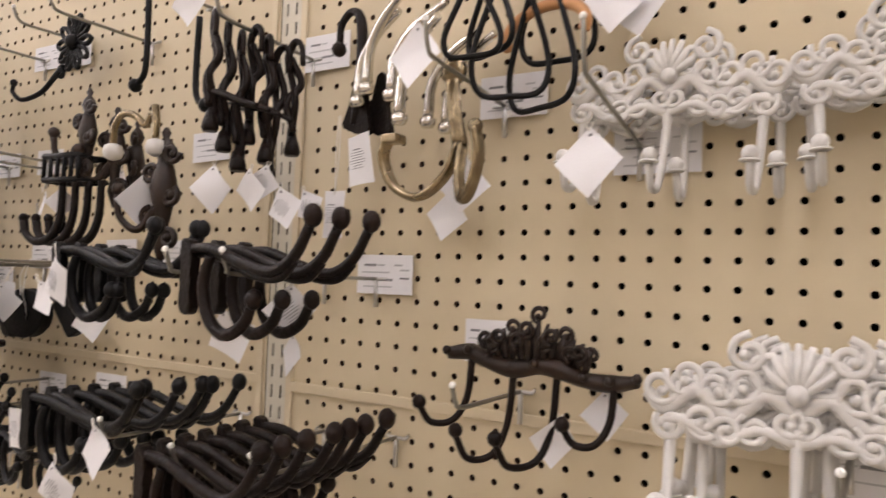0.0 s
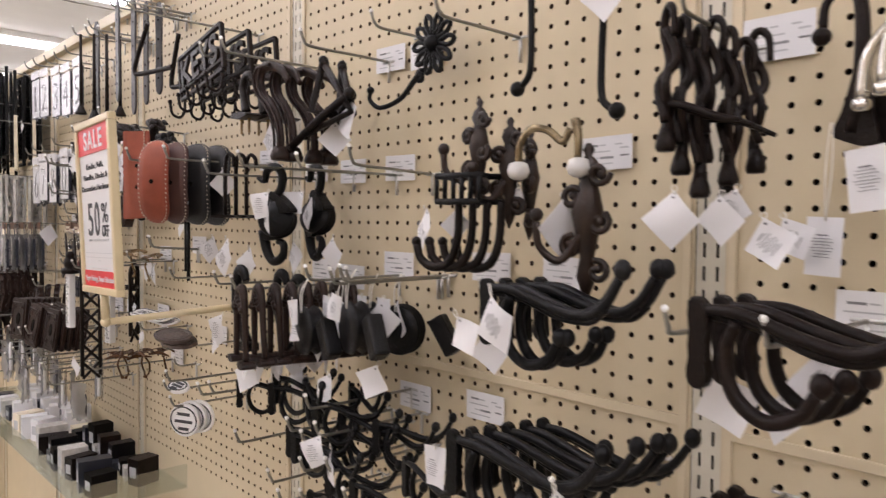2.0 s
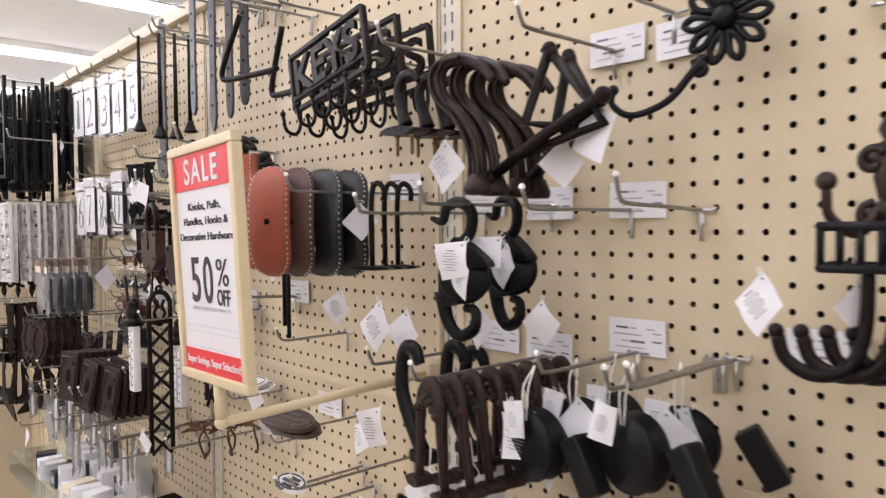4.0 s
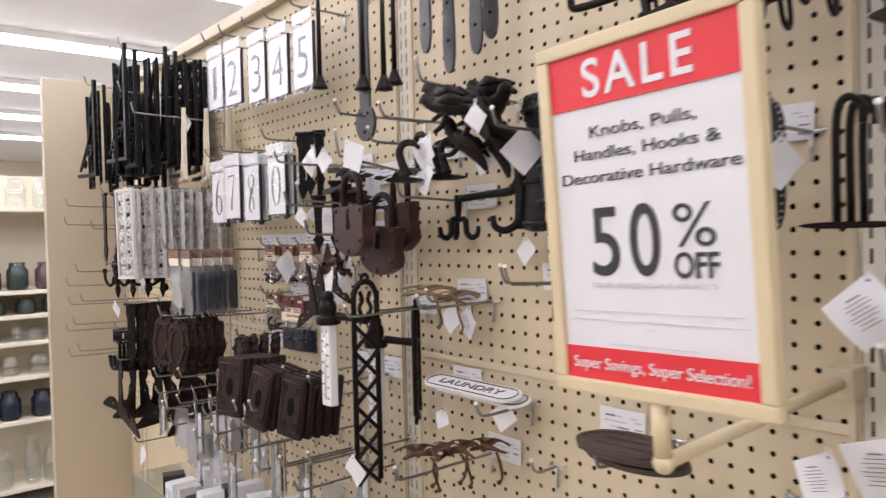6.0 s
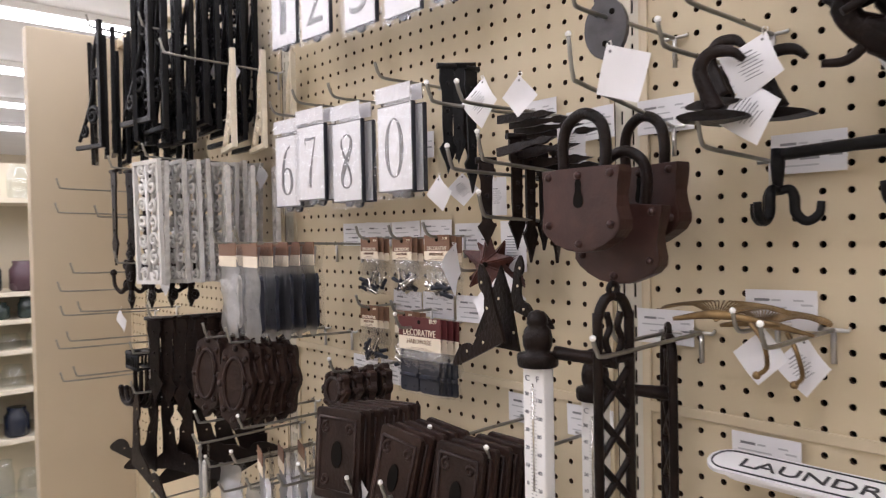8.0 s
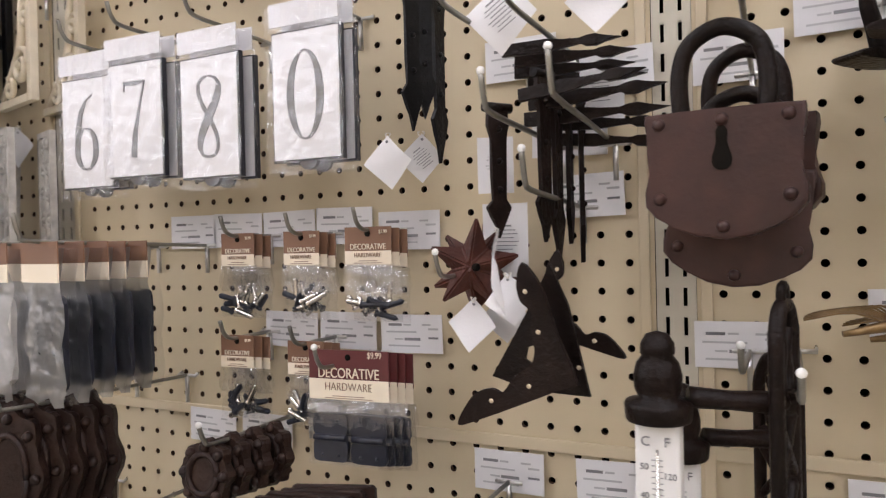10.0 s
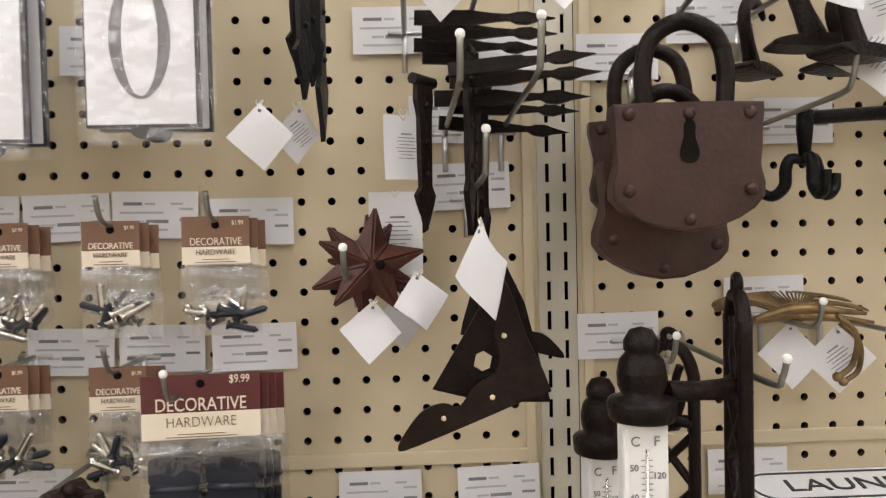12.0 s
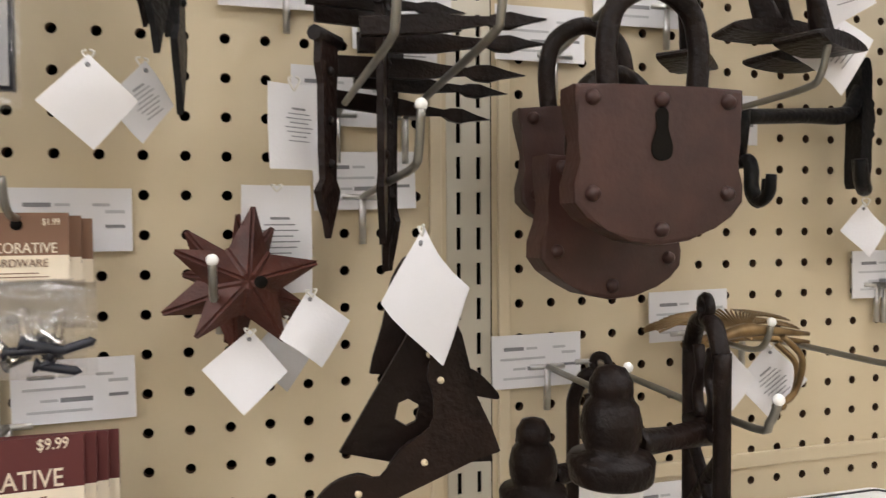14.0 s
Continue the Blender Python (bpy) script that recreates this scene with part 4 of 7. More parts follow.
# ---- sale sign on its arm ----
def sale_sign():
    x0, x1, z0, z1, y = -1.5455, -1.3545, 1.4405, 1.7225, -0.343
    cx = (x0 + x1) / 2
    e = thing("sale_sign", cx, y, z0, "cream framed sale sign in red, white and black on an arm", "sign", rx=2, ry=-1.7, rz=-2.3)
    w, h, f = (x1 - x0) / 2, z1 - z0, 0.0115
    for nm, lo, hi in (("frame_rail", (-w, -0.005, 0), (w, 0.008, f)), ("frame_rail", (-w, -0.005, h - f), (w, 0.008, h)), ("frame_stile", (-w, -0.005, f), (-w + f, 0.008, h - f)), ("frame_stile", (w - f, -0.005, f), (w, 0.008, h - f))):
        bm = bmesh.new()
        box(bm, lo, hi, 0.002)
        part(nm, bm, FRAME, e)
    iw = w - f
    bm = bmesh.new()
    box(bm, (-iw, 0.0, f), (iw, 0.004, h - f))
    part("poster", bm, SIGNW, e, "white printed poster")
    for nm, a, b in (("top_band", h - f - 0.0425, h - f), ("bottom_band", f, f + 0.026)):
        bm = bmesh.new()
        box(bm, (-iw, -0.0012, a), (iw, -0.0002, b))
        part(nm, bm, RED, e, "red printed band")
    text("lettering", "SALE", 0.0415, -0.001, -0.0017, 0.2355, SIGNW, e, 0.098, label="white letters", bold=0.0006, spacing=1.22)
    for body, zz, wd in (("Knobs, Pulls,", 0.2035, 0.094), ("Handles, Hooks &", 0.1862, 0.128), ("Decorative Hardware", 0.168, 0.156)):
        text("lettering", body, 0.0130, 0, -0.0006, zz, SIGNK, e, wd, label="dark letters")
    for digit, dx in (("5", -0.0375), ("0", -0.0010)):
        text("lettering", digit, 0.0765, dx, -0.0006, 0.0955, SIGNK, e, 0.0265, label="large dark numeral", bold=0.0004)
    text("lettering", "%", 0.0445, 0.0405, -0.0006, 0.1155, SIGNK, e, 0.033, bold=-0.0002)
    text("lettering", "OFF", 0.0255, 0.0405, -0.0006, 0.0935, SIGNK, e, 0.035, bold=0.0004)
    text("lettering", "OUR EVERYDAY PRICES", 0.006, 0.0015, -0.0006, 0.0855, FAINT, e, 0.108, spacing=1.2, bold=-0.0001)
    for wd, zz in ((0.150, 0.066), (0.155, 0.0588), (0.011, 0.0535), (0.077, 0.0405)):
        bm = bmesh.new()
        box(bm, (-wd / 2, -0.0006, zz), (wd / 2, -0.0002, zz + 0.0011))
        part("small_print", bm, FAINT, e, "pale printed line")
    text("lettering", "Super Savings, Super Selection!", 0.013, 0, -0.0017, f + 0.009, SIGNW, e, 0.153)
    bm = bmesh.new()
    tube(bm, [(0.0, 0.004, 0.002), (0.0, 0.004, -0.046)], 0.007, 10, smooth=False)
    tube(bm, [(0.0, 0.004, -0.046), (-0.008, -y, -0.044)], 0.006, 10, smooth=False)
    ball(bm, (0.0, 0.004, -0.046), 0.0085, 12)
    part("arm", bm, FRAME, e, "cream plastic arm to the wall")
    bm = bmesh.new()
    box(bm, (-0.022, -y - 0.03, -0.062), (0.006, -y + 0.002, -0.028), 0.003)
    part("bracket", bm, EDGE, e)


sale_sign()


# ---- fourth bay: numbers, padlocks, packs, stars ----
def padlock(x, y, z, s=1.0, rz=0.0, rx=0, ry=0):
    """A shield-shaped lock body hanging by its bow; the origin is the top of the bow."""
    e = thing("padlock", x, y, z, "large rust brown cast iron padlock with keyhole and rivets", "padlock", "hanging padlocks", rx, ry, rz)
    bow = 0.042 * s
    bm = bmesh.new()
    tube(bm, [(-0.033 * s, 0.012 * s, -0.062 * s), (-0.0345 * s, 0.012 * s, -0.022 * s), (-0.026 * s, 0.012 * s, 0.005 * s), (0, 0.012 * s, 0.0175 * s), (0.026 * s, 0.012 * s, 0.005 * s), (0.0345 * s, 0.012 * s, -0.022 * s), (0.033 * s, 0.012 * s, -0.062 * s)], 0.0075 * s, 12, n=6)
    part("bow", bm, IRON, e, "dark iron bow")
    out = [(-0.062, -0.052), (-0.03, -0.0515), (0.03, -0.0515), (0.062, -0.052), (0.0625, -0.060), (0.060, -0.075), (0.057, -0.088), (0.0585, -0.102), (0.063, -0.118), (0.0625, -0.130), (0.054, -0.140), (0.040, -0.148), (0.022, -0.156), (0, -0.159), (-0.022, -0.156), (-0.040, -0.148), (-0.054, -0.140), (-0.0625, -0.130), (-0.063, -0.118), (-0.0585, -0.102), (-0.057, -0.088), (-0.060, -0.075), (-0.0625, -0.060)]
    bm = bmesh.new()
    plate(bm, [(a * s, b * s) for a, b in out], 0.0, 0.026 * s, 0.003 * s)
    part("body", bm, RUST, e)
    # flat near-black inlay colours in the keyhole's shade; no recess is cut
    bm = bmesh.new()
    plate(bm, smooth_outline([(c * s, d * s) for c, d in ((-0.0046, -0.070), (0, -0.0655), (0.0046, -0.070), (0.0044, -0.080), (0.0078, -0.092), (0.0062, -0.0995), (0, -0.102), (-0.0062, -0.0995), (-0.0078, -0.092), (-0.0044, -0.080))], 3), -0.0008, 0.0004)
    part("keyhole", bm, DARK, e, "keyhole inlay coloured near black for its shade")
    for rx_, rz_ in ((-0.05, -0.061), (0, -0.061), (0.05, -0.061), (-0.05, -0.124), (0.05, -0.124), (0, -0.148)):
        bm = bmesh.new()
        ball(bm, (rx_ * s, 0, rz_ * s), 0.0054 * s, 12)
        part("rivet", bm, RUST, e)
    return e


def ring_stroke(cx, cz, rx, rz, thin, thick, tilt=0.0, a0=0.0, a1=360.0):
    """Points and half widths of an oval stroke, thick at its sides and thin at top and bottom."""
    out = []
    n = 36
    for k in range(n + 1):
        t = radians(a0 + (a1 - a0) * k / n)
        out.append((cx + rx * math.cos(t), cz + rz * math.sin(t), thin + (thick - thin) * abs(math.cos(t + tilt)) ** 1.5))
    return out


NUMERALS = {
    "0": [ring_stroke(0, 0, 0.86, 0.97, 0.0009, 0.0041)],
    "8": [[(0.62 * math.sin(t) * (1.0 if math.cos(t / 2) < 0 else 1.12), 0.95 * math.cos(t / 2), 0.0012 + 0.0040 * max(0.0, math.sin(t / 2 + 0.0) ** 2 if 0.6 < t / 2 % (2 * math.pi) < 2.6 else 0.25 * abs(math.sin(t / 2)))) for t in [4 * math.pi * k / 64 for k in range(65)]]],
    "6": [ring_stroke(0.0, -0.42, 0.74, 0.53, 0.0010, 0.0040), [(-0.70, -0.42, 0.0038), (-0.66, 0.05, 0.0040), (-0.42, 0.52, 0.0032), (0.0, 0.85, 0.0014), (0.5, 0.97, 0.0008)]],
    "7": [[(-0.72, 0.72, 0.0008), (-0.70, 0.92, 0.0022), (0.0, 0.90, 0.0024), (0.78, 0.94, 0.0012)], [(0.78, 0.94, 0.0008), (0.35, 0.25, 0.0014), (0.02, -0.4, 0.0032), (-0.1, -0.95, 0.0042)]],
}


def ribbon(bm, pts, half, y):
    """A flat stroke along pts in x and z with its own half width at each point."""
    rows_ = []
    for k, (px, pz) in enumerate(pts):
        a_, b_ = pts[max(0, k - 1)], pts[min(len(pts) - 1, k + 1)]
        dx, dz = b_[0] - a_[0], b_[1] - a_[1]
        ln = math.hypot(dx, dz) or 1.0
        nx, nz = -dz / ln * half[k], dx / ln * half[k]
        rows_.append((bm.verts.new((px + nx, y, pz + nz)), bm.verts.new((px - nx, y, pz - nz))))
    for p, q in zip(rows_, rows_[1:]):
        bm.faces.new((p[0], p[1], q[1], q[0]))
    grown = bmesh.ops.extrude_face_region(bm, geom=bm.faces[-(len(rows_) - 1):])
    bmesh.ops.translate(bm, vec=(0, 0.0006, 0), verts=[v for v in grown["geom"] if isinstance(v, bmesh.types.BMVert)])


def number_plate(x, y, z, digit, w=0.078, h=0.122, rz=0):
    """A white house number in a clear bag; the origin is the top of its bag on the hook."""
    e = thing("number_plate", x, y, z, "white enamel house number plate in a clear plastic bag", "number plate", "house numbers", rz=rz)
    bm = bmesh.new()
    plate(bm, [(-w / 2, -0.03), (w / 2, -0.03), (w / 2, -0.03 - h), (-w / 2, -0.03 - h)], -0.003, 0.003, 0.001)
    plate(bm, oval(0.02, 0.016, 16, 0, -0.03 - h), -0.002, 0.002)
    part("rim", bm, SLATE, e, "dark grey rim and tab")
    bm = bmesh.new()
    plate(bm, [(-w / 2 + 0.002, -0.032), (w / 2 - 0.002, -0.032), (w / 2 - 0.002, -0.028 - h), (-w / 2 + 0.002, -0.028 - h)], -0.0042, -0.0032)
    part("face", bm, NUMW, e)
    if digit in NUMERALS:
        bm = bmesh.new()
        for stroke in NUMERALS[digit]:
            ribbon(bm, [(px * 0.0195, -0.03 - h / 2 + pz * 0.042) for px, pz, _ in stroke], [q for _, _, q in stroke], -0.0050)
        part("numeral", bm, NUMG, e, "grey numeral with thick and thin strokes")
    else:
        text("numeral", digit, 0.118, 0, -0.0048, -0.03 - h / 2 - 0.041, NUMG, e, 0.018 if digit == "1" else 0.045, label="grey slender numeral", bold=-0.0016)
    bm = bmesh.new()
    k = 9
    vs = [[bm.verts.new(((-0.5 + a / (k - 1)) * (w + 0.008), -0.0065 - 0.0012 * math.sin(a * 2.1 + b * 1.3), -0.006 - b / (k - 1) * (h + 0.034))) for b in range(k)] for a in range(k)]
    for a in range(k - 1):
        for b in range(k - 1):
            bm.faces.new((vs[a][b], vs[a + 1][b], vs[a + 1][b + 1], vs[a][b + 1])).smooth = True
    bag = part("bag", bm, BAG, e, "clear plastic bag")
    bag.visible_shadow = False
    bm = bmesh.new()
    box(bm, (-w / 2, -0.0062, -0.026), (w / 2, -0.0052, -0.004))
    part("bag_header", bm, SIGNW, e, "white bag header")
    return e


def star(x, y, z, R=0.047, rz=0, ry=0):
    e = thing("barn_star", x, y, z, "rust red cast iron five-pointed barn star on a hook", "star", "barn stars", 0, ry, rz)
    bm = bmesh.new()
    c = bm.verts.new((0, -0.014, 0))
    b0 = bm.verts.new((0, 0.004, 0))
    ring = []
    for k in range(10):
        a = math.pi / 2 + k * math.pi / 5
        r = R if k % 2 == 0 else R * 0.43
        ring.append(bm.verts.new((r * math.cos(a), -0.003 if k % 2 == 0 else 0.001, r * math.sin(a))))
    for k in range(10):
        bm.faces.new((c, ring[k], ring[(k + 1) % 10]))
        bm.faces.new((b0, ring[(k + 1) % 10], ring[k]))
    bmesh.ops.bevel(bm, geom=list(bm.edges), offset=0.0016, segments=2, affect="EDGES")
    part("body", bm, REDRUST, e)
    # near-black disc colours in the shade of an uncut hole
    bm = bmesh.new()
    lathe(bm, [(0.0, -0.002), (0.0034, -0.002), (0.0034, 0.002), (0.0, 0.002)], 12, pose(0.006, -0.0145, 0.0, 90))
    part("hole", bm, DARK, e, "near-black disc for the shade in the hanging hole")
    return e


def screw(bm, x, y, z, L, ang, r=0.0018):
    m = pose(x, y, z, 0, ang, 0)
    pr = [(0.0042, 0.0), (0.0042, 0.001), (0.002, 0.0028)]
    zz = 0.003
    while zz < L:
        pr += [(r, zz), (r * 1.5, zz + 0.0009)]
        zz += 0.0018
    pr.append((0.0003, L + 0.003))
    lathe(bm, pr, 8, m)


def screw_pack(x, y, z, w=0.044, header=0.031, bag=0.045, big=False, kind="screws", behind=2, rz=0, price="$1.99"):
    """Hang-packs of hardware on one hook: printed header card over a clear bag, more packs behind."""
    lab = "maroon and cream header card over a clear bag of black hinges" if big else "tan and cream header card over a clear bag of screws"
    made = None
    for k in range(behind, -1, -1):
        e = thing("hardware_pack", x + 0.0045 * k, y + 0.008 * k, z - 0.0015 * k, lab, "hardware pack", "packs of decorative hardware", rz=rz - 1.5 * k)
        bm = bmesh.new()
        box(bm, (-w / 2, -0.0006, -header * 0.5), (w / 2, 0.0006, 0.0085))
        hd = part("header_card", bm, HEADER_M if big else HEADER_T, e)
        bm = bmesh.new()
        box(bm, (-w / 2, -0.0011, -header + 0.0085), (w / 2, -0.0007, -header * 0.40))
        part("cream_band", bm, CREAMCARD, hd, "cream printed band")
        # punched hole drawn as a disc, its shade in the near-black colour
        bm = bmesh.new()
        lathe(bm, [(0.0001, -0.0002), (0.003, -0.0002), (0.003, 0.0002), (0.0001, 0.0002)], 12, pose(0, -0.0009, 0.002, 90))
        part("hang_hole", bm, DARK, hd, "dark disc standing in for a punched hole")
        if k == 0:
            fs = w * 0.16
            text("lettering", "DECORATIVE", fs, 0, -0.0010, -header * 0.40 + 0.0013, CREAMCARD, hd, w * 0.76)
            text("lettering", "HARDWARE", fs * 0.8, 0, -0.0015, -header * 0.40 - fs * 0.78, HEADER_T, hd, w * 0.58, bold=-0.00025 if big else -0.0001)
            text("lettering", price, fs * 0.62, w * 0.33, -0.0010, 0.002, CREAMCARD, hd, w * 0.17)
            bm = bmesh.new()
            for b, ww in ((0.0012, 0.6), (0.0032, 0.4)):
                box(bm, (-w * ww / 2, -0.0014, -header + 0.0085 + b), (w * ww / 2, -0.0012, -header + 0.0085 + b + 0.0006))
            part("small_print", bm, HEADER_T, hd)
        n = 7
        for yy in (-0.004, 0.004):
            bm = bmesh.new()
            vs = [[bm.verts.new(((-0.5 + a / (n - 1)) * w * 1.06, yy * math.sin(math.pi * min(1, b / 3.0)) + 0.0014 * math.sin(a * 2.3 + b * 1.9 + k), -header + 0.009 - b / (n - 1) * bag)) for b in range(n)] for a in range(n)]
            for a in range(n - 1):
                for b in range(n - 1):
                    bm.faces.new((vs[a][b], vs[a + 1][b], vs[a + 1][b + 1], vs[a][b + 1])).smooth = True
            bg = part("bag", bm, BAG, e, "clear plastic bag")
            bg.visible_shadow = False
        zb = -header + 0.009 - bag
        if big:
            for cx in (-w * 0.24, w * 0.24):
                bm = bmesh.new()
                for cz in (zb + bag * 0.62, zb + bag * 0.22):
                    plate(bm, smooth_outline([(cx - w * 0.2, cz + bag * 0.15), (cx, cz + bag * 0.17), (cx + w * 0.2, cz + bag * 0.15), (cx + w * 0.21, cz), (cx + w * 0.2, cz - bag * 0.15), (cx, cz - bag * 0.16), (cx - w * 0.2, cz - bag * 0.15), (cx - w * 0.21, cz)], 3), -0.002, 0.001, 0.0006)
                tube(bm, [(cx - w * 0.2, -0.002, zb + bag * 0.42), (cx + w * 0.2, -0.002, zb + bag * 0.42)], 0.0032, 8, smooth=False)
                for sx in (-0.1, 0.1):
                    for cz in (zb + bag * 0.68, zb + bag * 0.16):
                        ball(bm, (cx + sx * w, -0.0022, cz), 0.0016, 6)
                part("hinge", bm, SLATE, e, "black butterfly hinge")
        elif k < 2:
            for j in range(8):
                bm = bmesh.new()
                screw(bm, rnd.uniform(-0.3, 0.3) * w, rnd.uniform(-0.003, 0.003), zb + rnd.uniform(0.005, 0.020), rnd.uniform(0.013, 0.022), rnd.uniform(-110, 110), 0.0021)
                part("screw", bm, SLATE if rnd.random() < 0.35 else CHROME, e, "small steel screw")
        made = e
    return made


def strap_hinge(x, y, z, h=0.17, rz=0, ry=0, m=None, w=0.018):
    """A long wrought strap with spear end, hanging by its top."""
    e = thing("gate_strap", x, y, z, "dark wrought iron gate strap with a pointed end", "gate strap", "gate straps", 0, ry, rz)
    bm = bmesh.new()
    o = [(-0.5, 0), (0.5, 0), (0.55, -0.12), (0.36, -0.22), (0.36, -0.55), (0.3, -0.7), (0.62, -0.76), (0.4, -0.84), (0.18, -0.9), (0.0, -1.0), (-0.18, -0.9), (-0.4, -0.84), (-0.62, -0.76), (-0.3, -0.7), (-0.36, -0.55), (-0.36, -0.22), (-0.55, -0.12)]
    plate(bm, [(a * w, b * h) for a, b in o], -0.002, 0.002, 0.0008)
    part("strap", bm, m or IRON, e)
    bm = bmesh.new()
    tube(bm, [(-w * 0.7, 0, 0.002), (w * 0.7, 0, 0.002)], 0.004, 8, smooth=False)
    part("pin", bm, m or IRON, e)
    for b in (-0.15, -0.4, -0.62):
        bm = bmesh.new()
        ball(bm, (0, -0.002, b * h), 0.0026, 7)
        part("rivet", bm, m or IRON, e)
    return e


def spear_bar(x, y, z, L=0.085, rz=0, ry=0):
    e = thing("spear_brace", x, y, z, "dark wrought iron spear-ended brace lying across a hook", "brace", "spear braces", 0, ry, rz)
    bm = bmesh.new()
    o = [(-1, 0.10), (-0.2, 0.10), (0.1, 0.06), (0.35, 0.03), (0.45, 0.08), (0.6, 0.09), (0.75, 0.045), (1.0, 0.0), (0.75, -0.045), (0.6, -0.09), (0.45, -0.08), (0.35, -0.03), (0.1, -0.06), (-0.2, -0.10), (-1, -0.10)]
    plate(bm, [(a * L, b * L) for a, b in o], -0.0022, 0.0022, 0.0008)
    part("strap", bm, IRON, e)
    return e


def corner_bracket(x, y, z, s=1.0, rz=0, ry=0, mirror=False):
    """A flat corner iron with two leaf-ended arms, hung by one tip."""
    e = thing("corner_bracket", x, y, z, "dark brown flat iron corner bracket with leaf-shaped ends", "bracket", "corner brackets", 0, ry, rz)
    o = [(-0.004, 0.004), (0.007, -0.010), (0.010, -0.026), (0.003, -0.038), (0.010, -0.05), (0.012, -0.064), (0.020, -0.078), (0.040, -0.082), (0.056, -0.092), (0.066, -0.085), (0.082, -0.084), (0.098, -0.092), (0.112, -0.104), (0.094, -0.107), (0.0, -0.105), (-0.012, -0.103), (-0.011, -0.062), (-0.013, -0.03), (-0.011, -0.012)]
    g = -1 if mirror else 1
    bm = bmesh.new()
    plate(bm, smooth_outline([(g * a * s, b * s) for a, b in o], 3), -0.0018, 0.0018, 0.0006)
    part("plate", bm, IRON, e)
    for hx, hz in ((0.002, -0.02), (0.004, -0.055), (0.03, -0.094), (0.07, -0.095)):
        bm = bmesh.new()
        lathe(bm, [(0.0001, -0.0003), (0.0017, -0.0003), (0.0017, 0.0003), (0.0001, 0.0003)], 10, pose(g * hx * s, -0.0021, hz * s, 90))
        part("screw_hole", bm, BOARD, e, "countersunk screw hole")
    return e


def brace_plate(x, y, z, rz=0, ry=0):
    """A three-cornered flat corner iron with a square hole, hung by its tip."""
    e = thing("corner_plate", x, y, z, "dark brown three-cornered flat iron plate with a square hole", "bracket", "corner brackets", 0, ry, rz)
    bm = bmesh.new()
    cx, cz, q = -0.026, -0.062, 0.0055
    outer = [bm.verts.new((a_, 0, b_)) for a_, b_ in ((0.0, 0.0), (0.008, -0.030), (0.012, -0.096), (-0.030, -0.088), (-0.062, -0.074), (-0.022, -0.028))]
    inner = [bm.verts.new((cx + a_ * q, 0, cz + b_ * q)) for a_, b_ in ((0.3, 1.2), (1.2, 0.4), (0.6, -1.0), (-0.3, -1.2), (-1.2, -0.4), (-0.6, 1.0))]
    for k in range(6):
        bm.faces.new((outer[k], outer[(k + 1) % 6], inner[(k + 1) % 6], inner[k]))
    grown = bmesh.ops.extrude_face_region(bm, geom=list(bm.faces))
    bmesh.ops.translate(bm, vec=(0, 0.003, 0), verts=[v for v in grown["geom"] if isinstance(v, bmesh.types.BMVert)])
    bmesh.ops.recalc_face_normals(bm, faces=bm.faces)
    part("plate", bm, IRON, e)
    for hx, hz in ((-0.010, -0.036), (0.008, -0.075)):
        bm = bmesh.new()
        lathe(bm, [(0.0001, -0.0003), (0.0017, -0.0003), (0.0017, 0.0003), (0.0001, 0.0003)], 10, pose(hx, -0.0004, hz, 90))
        part("screw_hole", bm, BOARD, e, "countersunk screw hole")
    return e


